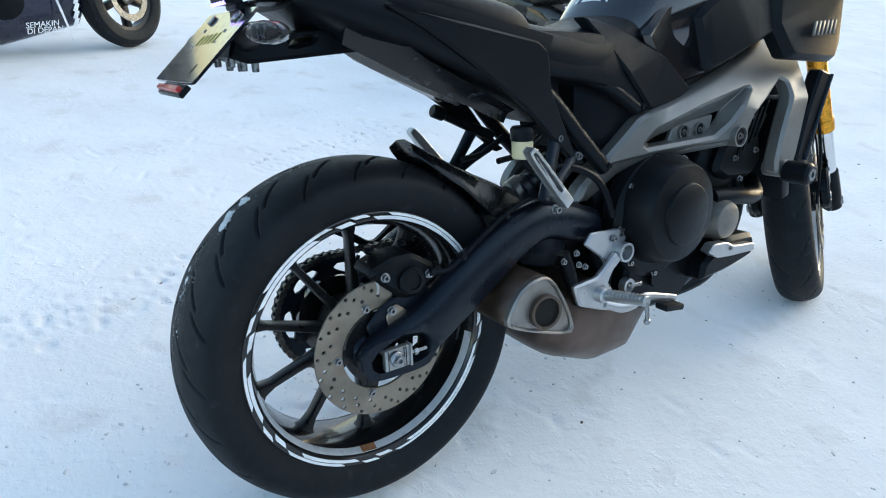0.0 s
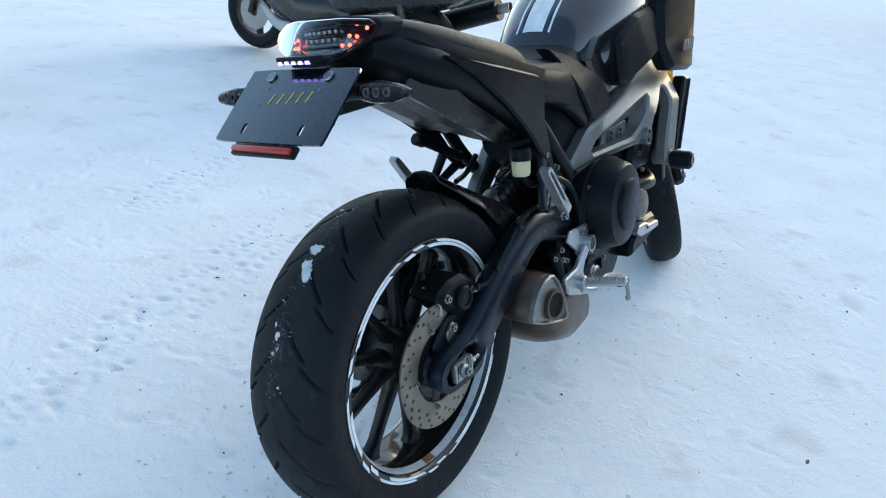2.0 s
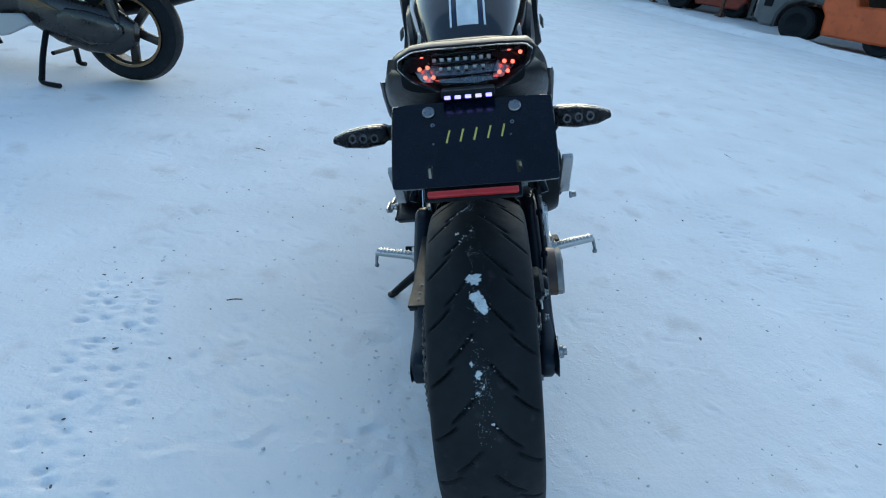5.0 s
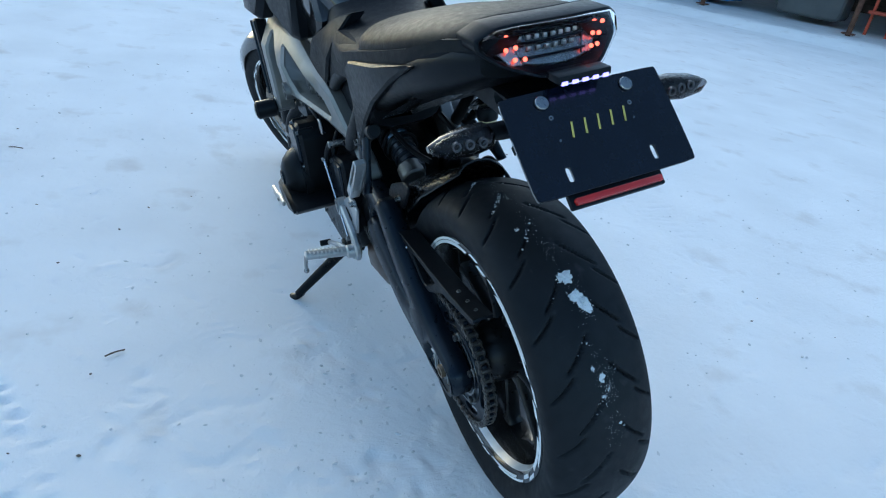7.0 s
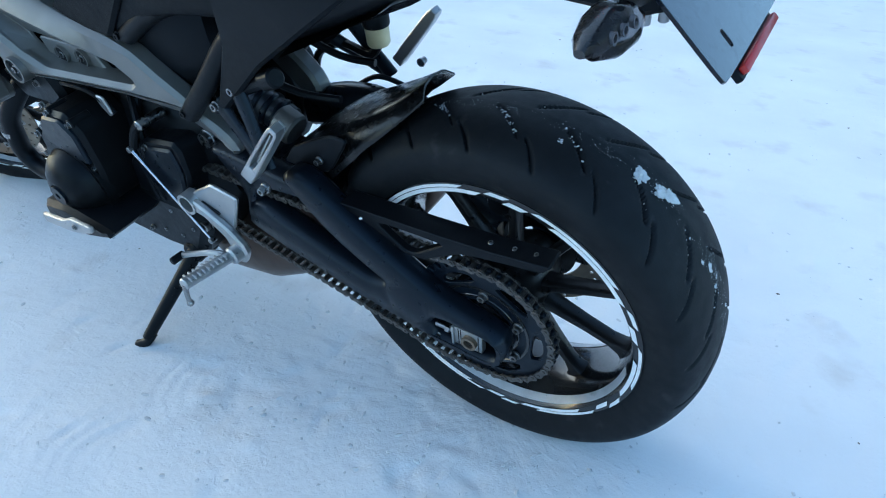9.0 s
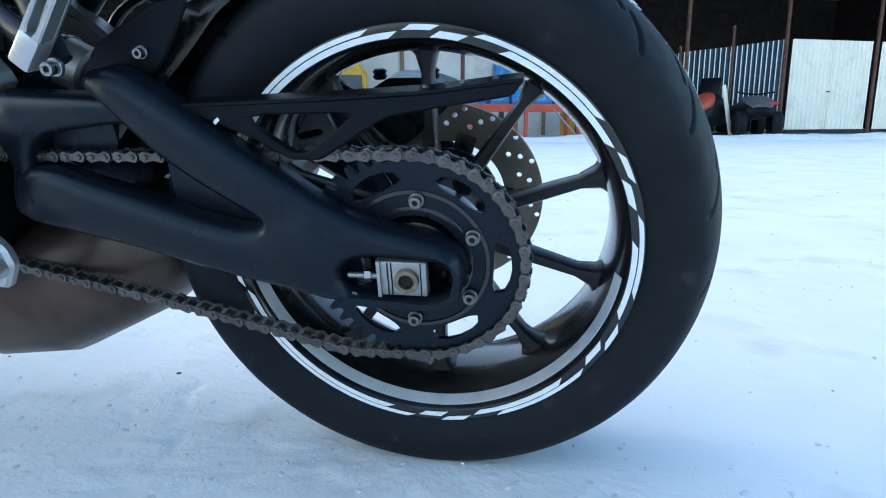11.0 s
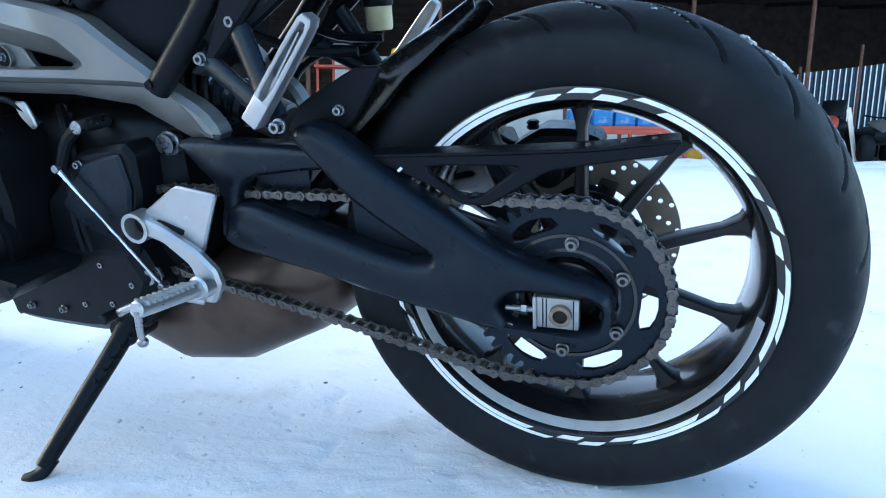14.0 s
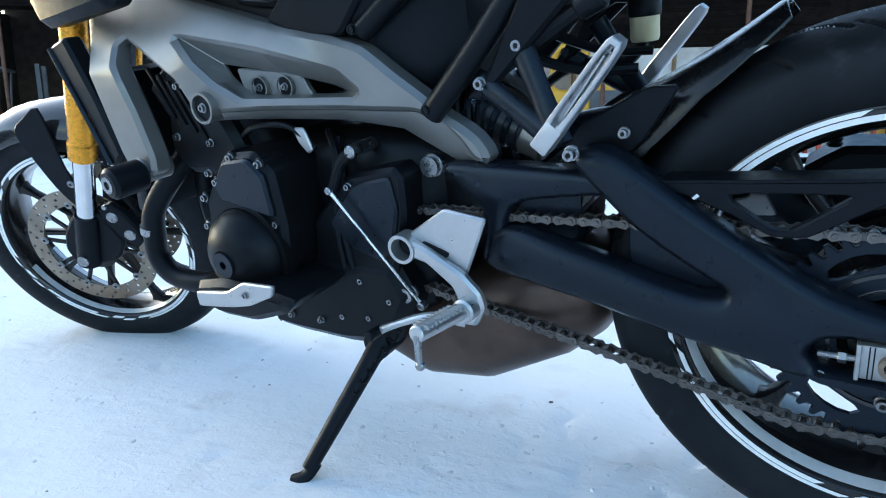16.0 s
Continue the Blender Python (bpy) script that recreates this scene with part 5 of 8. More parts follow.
seat = part("seat", loft([oval(x, hy, z0, z1, e, 40, ez=2.6) for x, hy, z0, z1, e in flowing(((0.27, 0.115, 0.44, 0.51, 3), (0.30, 0.14, 0.43, 0.525, 3), (0.38, 0.145, 0.415, 0.515, 3), (0.46, 0.140, 0.40, 0.510, 3), (0.54, 0.128, 0.385, 0.525, 2.8), (0.61, 0.112, 0.375, 0.553, 2.6), (0.66, 0.085, 0.39, 0.565, 2.4)), 4)]), SEATVINYL, bike, "black vinyl two-part seat", 60)
for sg in (1, -1):
    part("seat_skirt", loft([[Vector((x, sg * (y + dy), z0 + (z1 - z0) * k)) for dy, k in ((-0.012, 1.0), (-0.002, 0.8), (0.002, 0.55), (0.002, 0.28), (0.0, 0.06), (-0.005, 0.0), (-0.03, 0.0), (-0.035, 1.0))] for x, y, z0, z1 in flowing(((0.31, 0.140, 0.43, 0.505), (0.41, 0.139, 0.418, 0.50), (0.50, 0.134, 0.398, 0.49), (0.60, 0.128, 0.358, 0.45), (0.66, 0.126, 0.352, 0.40)), 5)]), SEATVINYL, seat, "", 50)
    lap = lambda v: Vector((v.x, sg * (v.y - 0.22 * max(0, v.z - 0.44) - 3.6 * max(0, v.z - 0.44) ** 2 - 0.08 * max(0, 0.44 - v.z)), v.z))
    part("seat_wing", slab([(0.462, 0.528), (0.540, 0.508), (0.649, 0.449), (0.742, 0.380), (0.690, 0.354), (0.618, 0.348), (0.546, 0.416), (0.486, 0.482)], 0.110, 0.144, 0.005, (), 0.10, lap), SEATVINYL, seat, "smooth black seat wing against the tank")
part("passenger_pad", loft([oval(x, hy, z0, z1, e, 32, ez=2.4) for x, hy, z0, z1, e in flowing(((-0.07, 0.085, 0.575, 0.60, 3), (-0.04, 0.105, 0.555, 0.612, 3), (0.06, 0.128, 0.52, 0.600, 3), (0.18, 0.142, 0.485, 0.575, 3), (0.28, 0.140, 0.46, 0.555, 3), (0.315, 0.12, 0.46, 0.53, 3)), 4)]), SEATVINYL, seat, "black vinyl passenger pad", 60)

tail = part("tail", loft([oval(x, hy, z0, z1, 3.2, 28) for x, hy, z0, z1 in ((-0.092, 0.092, 0.545, 0.590), (-0.05, 0.118, 0.522, 0.592), (0.02, 0.135, 0.492, 0.578), (0.08, 0.143, 0.470, 0.556), (0.18, 0.145, 0.425, 0.522), (0.30, 0.135, 0.372, 0.485), (0.40, 0.10, 0.335, 0.45))]), PLASTIC, bike, "black plastic tail unit")
for sg in (1, -1):
    # upper side strip under the seat, with a crisp lower edge
    pts = [((-0.105, 0.070, 0.600), (-0.100, 0.090, 0.578)), ((-0.03, 0.117, 0.590), (-0.02, 0.119, 0.556)), ((0.06, 0.134, 0.560), (0.07, 0.136, 0.520)), ((0.16, 0.146, 0.535), (0.16, 0.147, 0.490)), ((0.26, 0.154, 0.512), (0.25, 0.153, 0.455)), ((0.33, 0.158, 0.495), (0.30, 0.155, 0.425))]
    bm = loft([[Vector((a[0], sg * a[1], a[2])), Vector(((a[0] + b[0]) / 2, sg * ((a[1] + b[1]) / 2 + 0.004), (a[2] + b[2]) / 2)), Vector((b[0], sg * b[1], b[2])), Vector((b[0], sg * (b[1] - 0.03), b[2] + 0.004)), Vector((a[0], sg * (a[1] - 0.03), a[2]))] for a, b in pts])
    part("tail_side_panel", bm, SEATVINYL, tail, "satin black tail side panel", 25)
    lean_in = lambda v: Vector((v.x, v.y - 0.16 * max(0, 0.46 - v.z) - 0.13 * max(0, 0.16 - v.x), v.z))
    bm = slab([(0.020, 0.547), (0.150, 0.519), (0.296, 0.488), (0.318, 0.472), (0.338, 0.400), (0.412, 0.290), (0.445, 0.262), (0.425, 0.258), (0.345, 0.325), (0.282, 0.378), (0.190, 0.440), (0.090, 0.508)], 0.146, 0.161, 0.004, (), 0.10, lean_in)
    for v in bm.verts:
        v.co.y *= sg
    part("side_cover", bm, PLASTIC, tail, "matt black side cover", 25)
    # lower tail panel, flecked for road splash and for reflected snow
    bm = loft([[Vector((x, sg * y, z)) for y, z in ((y0, z0), (y0 + 0.012, z0 + 0.018), (y1, z1), (y1 - 0.03, z1), (y0 - 0.03, z0 + 0.01))] for x, y0, z0, y1, z1 in ((-0.02, 0.080, 0.494, 0.105, 0.516), (0.06, 0.090, 0.452, 0.125, 0.490), (0.10, 0.094, 0.430, 0.128, 0.462), (0.20, 0.094, 0.386, 0.126, 0.412), (0.28, 0.086, 0.350, 0.118, 0.372)) for y0, z0, y1, z1 in ((y0 - (0.03 if sg > 0 else 0), z0 + (0.022 if sg > 0 else 0), y1, z1 + 0.004),)])
    part("lower_panel", bm, SPLASH_SHEEN, tail, "black lower tail panel, pale flecks for road splash and painted reflection", 25)
part("undertail", loft([oval(x, hy, z0, z1, 3, 24) for x, hy, z0, z1 in ((-0.02, 0.05, 0.508, 0.530), (0.03, 0.060, 0.495, 0.525), (0.12, 0.065, 0.455, 0.50), (0.24, 0.065, 0.410, 0.46), (0.34, 0.06, 0.365, 0.43))]), PLASTIC, tail)

# tail lamp
lamp_out = [(0.094, 0.598), (0.072, 0.609), (0.044, 0.612), (-0.050, 0.611), (-0.094, 0.607), (-0.104, 0.599), (-0.098, 0.582), (-0.056, 0.556), (-0.017, 0.553), (0.031, 0.556), (0.072, 0.570), (0.094, 0.586)]


def facing_back(outline, x0, x1, b=0.003, r=0.12, holes=(), lean=0.55, zc=0.59, bow=2.5):
    """A plate seen from behind (outline in y, z), from x0 to x1, leaning and bowed like the tail lamp."""
    bm = slab(outline, x0, x1, b, holes, r)
    for v in bm.verts:
        y, x, z = v.co.x, v.co.y, v.co.z
        v.co = Vector((x + (z - zc) * lean + bow * y * y, y, z))
    return bm


LAMPGREY = surf("lamp_bowl", (0.20, 0.205, 0.21), 0.22, 0.8, 0.2, 60)
tail_lamp = part("tail_lamp", facing_back(lamp_out, -0.124, -0.128, 0.0015), SMOKE_LENS, bike, "tail lamp with clear lens and lit red diodes")
part("lamp_back", facing_back([(y * 0.97, 0.586 + (z - 0.586) * 0.9) for y, z in lamp_out], -0.070, -0.100, 0.004), LAMPGREY, tail_lamp)
for sg in (1, -1):
    part("inner_reflector", facing_back([(sg * y, z) for y, z in ((0.088, 0.602), (0.056, 0.598), (0.042, 0.564), (0.060, 0.564))], -0.100, -0.1025, 0.001), STEEL, tail_lamp, "bright inner reflector")
for z in (0.572, 0.588, 0.601):
    part("lens_bar", facing_back([(-0.05, z - 0.0008), (0.044, z - 0.0008), (0.044, z + 0.0008), (-0.05, z + 0.0008)], -0.100, -0.106, 0.0003), SATIN, tail_lamp)
part("lamp_rim", facing_back([(y * 1.06, 0.586 + (z - 0.586) * 1.08) for y, z in lamp_out], -0.070, -0.122, 0.003, holes=[[(y * 0.99, 0.586 + (z - 0.586) * 0.98) for y, z in lamp_out]]), PLASTIC, tail_lamp)
DIM = surf("unlit_diode", (0.35, 0.36, 0.38), 0.2, 0.6)
for row, (z, n, w) in enumerate(((0.594, 8, 0.040), (0.582, 6, 0.031))):
    for k in range(n):
        y = -w + 2 * w * k / (n - 1)
        part("diode", box((-0.103 + (z - 0.59) * 0.55 + 2.5 * y * y, y, z), (0.004, 0.006, 0.006), 0.001), DIM, tail_lamp)
for sg in (1, -1):
    for k, (y, z) in enumerate(((0.080, 0.595), (0.064, 0.598), (0.068, 0.584), (0.056, 0.586), (0.060, 0.573), (0.048, 0.573))):
        bm = bmesh.new()
        bmesh.ops.create_icosphere(bm, subdivisions=2, radius=0.0030)
        bmesh.ops.translate(bm, verts=bm.verts, vec=(-0.112 + (z - 0.59) * 0.55 + 2.5 * y * y, sg * y - 0.006, z))
        part("lit_diode", bm, REDLED, tail_lamp, "lit red diode")

# plate holder
PC = Vector((-0.1985, -0.0105, 0.5005))
PN = Matrix.Rotation(radians(46.5), 4, "Y")
holder_m = Matrix.Translation(PC) @ PN


def on_plate(bm):
    bmesh.ops.transform(bm, matrix=holder_m, verts=bm.verts)
    return bm


# local: x out of the plate's back face, y across, z up the plate
def plate_slab(outline, x0, x1, b=0.001, holes=(), r=0.1, hole_r=0.25):
    bm = slab(outline, x0, x1, b, holes, r, hole_r=hole_r)
    for v in bm.verts:
        v.co = Vector((v.co.y, v.co.x, v.co.z))
    return on_plate(bm)


plate = part("number_plate_holder", plate_slab([(-0.109, 0.063), (0.109, 0.063), (0.113, 0.058), (0.113, -0.065), (0.108, -0.070), (-0.108, -0.070), (-0.113, -0.065), (-0.113, 0.058)], -0.002, 0.002, 0.0005, [[(yc - 0.0035, -0.0555), (yc + 0.0035, -0.0555), (yc + 0.0035, -0.0375), (yc - 0.0035, -0.0375)] for yc in (-0.060, 0.060)], 0.3), PLATE, bike, "dark blue-black plate holder with yellow pen marks")
for y in (-0.060, 0.060):
    bm = rod((-0.002, y, 0.0465), (-0.006, y, 0.0465), 0.0088, 20)
    part("plate_bolt", on_plate(bm), STEEL, plate)
for y, z, r in ((-0.055, 0.022, 0.003), (0.055, 0.026, 0.003), (-0.052, 0.002, 0.0015), (0.055, -0.004, 0.0015)):
    part("plate_hole", on_plate(ring_bar((-0.0018, y, z), (-0.0032, y, z), r, r * 0.5, 12)), STEEL, plate)
bm = bmesh.new()
for k in range(5):
    box((-0.0026, 0.034 - 0.019 * k, 0.006 + 0.001 * k), (0.0008, 0.0026, 0.020), 0.0002, Matrix.Rotation(radians(14), 4, "X"), bm)
part("pen_mark", on_plate(bm), YELLOW_INK, plate)
part("reflector", on_plate(box((0.0025, 0.004, -0.0790), (0.010, 0.122, 0.0085), 0.002)), RED_REFLECT, plate, "red reflector strip")
part("reflector_back", on_plate(box((0.008, 0.004, -0.077), (0.008, 0.132, 0.019), 0.002)), PLASTIC, plate)
part("plate_lamp", box((-0.160, -0.0075, 0.5585), (0.024, 0.074, 0.010), 0.002), PLASTIC, plate, "small plate lamp with lit violet diodes")
part("lamp_neck", box((-0.140, -0.0075, 0.5520), (0.030, 0.050, 0.012), 0.003), PLASTIC, plate)
for k in range(5):
    part("lamp_diode", box((-0.1715, 0.021 - 0.0143 * k, 0.5545), (0.004, 0.0085, 0.0050), 0.001), WHITELED, plate, "lit violet-white diode")
arm_out = [(-0.178, 0.482), (-0.150, 0.472), (0.020, 0.482), (0.088, 0.486), (0.088, 0.506), (-0.030, 0.521), (-0.070, 0.514), (-0.100, 0.507), (-0.135, 0.530), (-0.165, 0.520)]
part("plate_arm", slab(arm_out, -0.048, 0.048, 0.006, [[(-0.090, 0.494), (-0.076, 0.507), (-0.046, 0.508), (-0.052, 0.500)]], 0.08), PLASTIC, plate, "black plate arm with an open slot")
for sg in (1, -1):
    for x, z in ((-0.172, 0.474), (-0.155, 0.468), (-0.138, 0.466)):
        part("arm_bolt", rod((x, sg * 0.034, z + 0.008), (x, sg * 0.034, z - 0.006), 0.0055, 12), STEEL, plate)
IND_LENS = glass("smoked_lens", (0.26, 0.26, 0.28))
POD = surf("smoked_lamp_body", (0.022, 0.023, 0.025), 0.25, 0.2, 0.1, 40, coat=0.5)
for sg in (1, -1):
    # the body runs out from the arm, a little back and down
    def pod(dx, grow, steps):
        return loft([[Vector((-0.154 + dx - 0.004 * d + math.cos(a) * wx * grow, sg * yy - 0.006, 0.503 - 0.003 * d + math.sin(a) * wz * grow)) for a in [2 * math.pi * k / 16 for k in range(16)]] for d, yy, wx, wz in steps])

    ind = part("indicator", pod(-0.004, 1.0, ((0, 0.116, 0.009, 0.007), (0.2, 0.124, 0.020, 0.0130), (0.6, 0.150, 0.024, 0.0150), (0.9, 0.178, 0.019, 0.0115), (1.0, 0.197, 0.006, 0.004))), IND_LENS, bike, "slim smoked indicator lamp")
    part("indicator_body", pod(0.006, 0.97, ((0, 0.112, 0.009, 0.007), (0.2, 0.124, 0.018, 0.0138), (0.6, 0.150, 0.020, 0.0155), (0.9, 0.178, 0.015, 0.0120), (1.0, 0.198, 0.005, 0.004))), POD, ind)
    part("indicator_stalk", tube([(-0.150, sg * 0.040 - 0.006, 0.496), (-0.150, sg * 0.080 - 0.006, 0.500), (-0.152, sg * 0.120 - 0.006, 0.503)], [0.018, 0.012, 0.011], 14, 4), PLASTIC, ind)
    for k in range(3):
        part("indicator_diode", ring_bar((-0.1690 + 0.002 * k, sg * (0.136 + 0.016 * k) - 0.006, 0.502), (-0.1730 + 0.002 * k, sg * (0.136 + 0.016 * k) - 0.006, 0.502), 0.0056, 0.0036, 18), DIM, ind, "round unlit diode")
    ind.location.z += 0.004 if sg > 0 else 0.010


# ---- foot-rests, stand, brake parts ----
for sg in (1, -1):
    side = lambda p: (p[0], p[1] * sg, p[2])
    out = [(0.545, 0.091), (0.481, 0.131), (0.421, 0.121), (0.460, 0.039), (0.516, 0.073)] if sg > 0 else [(0.421, 0.109), (0.438, 0.130), (0.515, 0.125), (0.542, 0.101), (0.530, 0.089), (0.505, 0.075), (0.482, 0.054), (0.468, 0.075)]
    bm = slab(out, 0.150, 0.158, 0.0025, (), 0.08)
    for v in bm.verts:
        v.co.y *= sg
    plate_b = part("foot_bracket", bm, ALU, bike, "bare aluminium foot-rest bracket with heel plate")
    rx = 0.546 if sg > 0 else 0.526
    part("bracket_ring", ring_bar(side((rx, 0.150, 0.076)), side((rx, 0.174, 0.076)), 0.0205, 0.0155, 28), ALU, plate_b)
    part("ring_core", rod(side((rx, 0.14, 0.076)), side((rx, 0.156, 0.076)), 0.0156, 20), ENGINE if sg > 0 else STEEL, plate_b)
    if sg > 0:
        arm_pts = [(0.536, 0.090), (0.509, 0.080), (0.458, 0.050), (0.434, 0.024), (0.430, 0.004), (0.446, -0.024), (0.470, -0.024), (0.466, 0.000), (0.474, 0.028), (0.510, 0.058), (0.534, 0.064)]
    else:
        arm_pts = [(0.516, 0.064), (0.498, 0.082), (0.448, 0.041), (0.381, 0.036), (0.398, -0.009), (0.463, -0.034), (0.505, -0.046), (0.536, -0.038), (0.520, -0.014), (0.498, -0.002), (0.478, 0.022), (0.490, 0.044)]
    bm = slab(arm_pts, 0.157, 0.172, 0.004, [] if sg > 0 else [[(0.440, 0.016), (0.452, 0.002), (0.470, 0.004), (0.462, 0.020)]], 0.15)
    for v in bm.verts:
        v.co.y *= sg
    part("bracket_arm", bm, ALU, plate_b)
    part("peg_pivot", rod(side((0.450, 0.155, 0.004)), side((0.452, 0.190, 0.006)), 0.016, 20, 0.003), ALU, plate_b)
    peg = bmesh.new()
    rod(side((0.455, 0.188, 0.006)), side((0.456, 0.284, 0.024)), 0.0115, 12, 0.002, peg, 0.0105)
    for k in range(9):
        c = Vector(side((0.455, 0.200 + 0.009 * k, 0.0165 + 0.0016 * k)))
        part("peg_rib", box(c, (0.022, 0.004, 0.006), 0.001), ALU, plate_b)
    part("foot_peg", peg, ALU, plate_b, "ribbed aluminium foot-peg")
    part("feeler", tube([side((0.455, 0.282, 0.022)), side((0.454, 0.287, 0.0)), side((0.453, 0.288, -0.010))], [0.005, 0.004, 0.004], 10, 2), STEEL, plate_b)
    bm = bmesh.new()
    bmesh.ops.create_icosphere(bm, subdivisions=2, radius=0.0065)
    bmesh.ops.translate(bm, verts=bm.verts, vec=side((0.453, 0.288, -0.014)))
    part("feeler_tip", bm, STEEL, plate_b)
    if sg > 0:
        part("slot", slab([(0.518, 0.086), (0.479, 0.072), (0.484, 0.064), (0.524, 0.078)], 0.157, 0.160, 0.001), PLASTIC, plate_b)
        part("shift_arm", tube([(0.462, 0.168, -0.020), (0.505, 0.186, -0.010), (0.55, 0.198, -0.022), (0.582, 0.203, -0.036)], [0.008, 0.0062, 0.0055, 0.006], 10, 5), ALU, plate_b)
        part("shift_tip", rod((0.583, 0.198, -0.036), (0.585, 0.226, -0.035), 0.0075, 14, 0.002), PLASTIC, plate_b)
        part("shift_rod", tube([(0.662, 0.163, 0.150), (0.635, 0.163, 0.115), (0.533, 0.163, -0.010)], [0.0042, 0.0026, 0.0024], 10, 1), CHROME, plate_b, "thin steel shift rod")
        for p in ((0.662, 0.163, 0.150), (0.533, 0.163, -0.010)):
            part("rod_joint", rod((p[0], p[1] - 0.008, p[2]), (p[0], p[1] + 0.006, p[2]), 0.0058, 14, 0.0015), STEEL, plate_b)
        part("shift_crank", tube([(0.662, 0.156, 0.150), (0.645, 0.150, 0.185), (0.622, 0.145, 0.202)], [0.008, 0.008, 0.010], 10, 3), ENGINE, plate_b)
        part("shift_shaft", rod((0.622, 0.10, 0.202), (0.622, 0.155, 0.202), 0.009, 14, 0.002), STEEL, plate_b)
    else:
        part("brake_pedal", tube([(0.470, -0.172, -0.022), (0.505, -0.183, -0.036), (0.540, -0.186, -0.036), (0.572, -0.186, -0.028), (0.630, -0.188, -0.042), (0.672, -0.190, -0.054)], [0.008, 0.010, 0.011, 0.010, 0.008, 0.007], 10, 5, flat=0.6, side=(0, 1, 0)), ALU, plate_b, "aluminium brake pedal")
        part("pedal_pad", box((0.640, -0.200, -0.062), (0.060, 0.032, 0.014), 0.004, Matrix.Rotation(radians(10), 4, "Y")), RUBBER, plate_b, "black rubber pedal pad")
        for x, z in ((0.500, 0.108), (0.486, 0.050), (0.462, 0.026)):
            bolt(plate_b, (x, -0.160, z), (0, -1, 0), 0.006, 0.006, STEEL)
        part("link_end", ring_bar((0.548, -0.150, -0.004), (0.548, -0.166, -0.004), 0.016, 0.009, 20), ALU, plate_b)
        part("link_rod", rod((0.548, -0.158, -0.004), (0.592, -0.158, -0.010), 0.006, 12), STEEL, plate_b)
        part("master_cylinder", tube([(0.380, -0.140, 0.098), (0.392, -0.146, 0.055), (0.400, -0.150, 0.020)], [0.013, 0.015, 0.011], 12, 3), ENGINE, plate_b, "black rear brake cylinder")
        for x, z in ((0.372, 0.085), (0.412, 0.070), (0.405, 0.095), (0.430, 0.062)):
            bolt(plate_b, (x, -0.150, z), (0, -1, 0), 0.005, 0.006)
        for x, z in ((0.523, 0.112), (0.478, 0.068)):
            bolt(plate_b, (x, -0.158, z), (0, -1, 0), 0.005, 0.004)

stand = part("side_stand", tube([(0.622, 0.120, -0.058), (0.640, 0.165, -0.110), (0.665, 0.242, -0.182), (0.684, 0.298, -0.235)], [0.017, 0.015, 0.013, 0.011], 12, 4), PLASTIC, bike, "black steel side stand planted in the snow")
part("stand_foot", tube([(0.678, 0.286, -0.229), (0.684, 0.302, -0.241), (0.693, 0.311, -0.244), (0.705, 0.315, -0.244)], [0.012, 0.012, 0.010, 0.006], 10, 4, flat=0.7), PLASTIC, stand)
part("stand_bracket", slab([(0.70, -0.02), (0.60, -0.02), (0.585, -0.06), (0.61, -0.095), (0.65, -0.09)], 0.095, 0.125, 0.005), ENGINE, stand)
part("stand_pivot", rod((0.640, 0.105, -0.098), (0.640, 0.158, -0.098), 0.024, 20, 0.004), PLASTIC, stand)
part("stand_bolt", rod((0.625, 0.12, -0.055), (0.625, 0.142, -0.055), 0.010, 6), STEEL, stand)
part("stand_spring", tube([(0.594 + 0.0012 * k, 0.125 + 0.0022 * k + 0.006 * math.cos(k * 1.1), -0.06 - 0.0021 * k + 0.006 * math.sin(k * 1.1)) for k in range(46)], 0.0014, 6, 1), PLASTIC, stand)

# rear caliper and hose on the right
cal = part("rear_caliper", slab([(-0.020, 0.136), (-0.014, 0.148), (0.020, 0.160), (0.060, 0.160), (0.078, 0.150), (0.102, 0.134), (0.098, 0.108), (0.070, 0.082), (0.038, 0.084), (0.004, 0.112)], -0.046, -0.118, 0.008, (), 0.15), ENGINE, bike, "black rear brake caliper")
part("piston_boss", lathe([(0.024, -0.112), (0.024, -0.124), (0.021, -0.128), (0.015, -0.129), (0.014, -0.126), (0.0, -0.126)], 28, (0.052, 0, 0.116)), ENGINE, cal)
part("inner_boss", lathe([(0.022, -0.052), (0.022, -0.042), (0.019, -0.038), (0.0, -0.038)], 24, (0.050, 0, 0.104)), ENGINE, cal)
part("caliper_bracket", slab([(-0.030, 0.048), (-0.005, 0.072), (0.030, 0.090), (0.085, 0.098), (0.100, 0.080), (0.060, 0.050), (0.025, 0.030), (-0.02, 0.022)], -0.098, -0.106, 0.003), SATIN, cal)
for x, z in ((0.012, 0.072), (0.004, 0.132), (0.088, 0.120)):
    bolt(cal, (x, -0.118, z), (0, -1, 0), 0.006, 0.008)
for x in (0.008, 0.072):
    part("pin_boot", lathe([(0.0, 0.158), (0.007, 0.158), (0.009, 0.161), (0.007, 0.164), (0.009, 0.167), (0.006, 0.170), (0.0, 0.170)], 16, (x, -0.060, 0), "z"), PLASTIC, cal, "ribbed rubber boot")
part("pad_clip", tube([(-0.006, -0.075, 0.150), (-0.012, -0.098, 0.138), (-0.006, -0.110, 0.120), (-0.008, -0.112, 0.104)], 0.0022, 8, 4), ALU, cal, "bright steel pad clip")
part("banjo", rod((0.092, -0.117, 0.124), (0.092, -0.131, 0.124), 0.007, 6, 0.001), PLASTIC, cal)
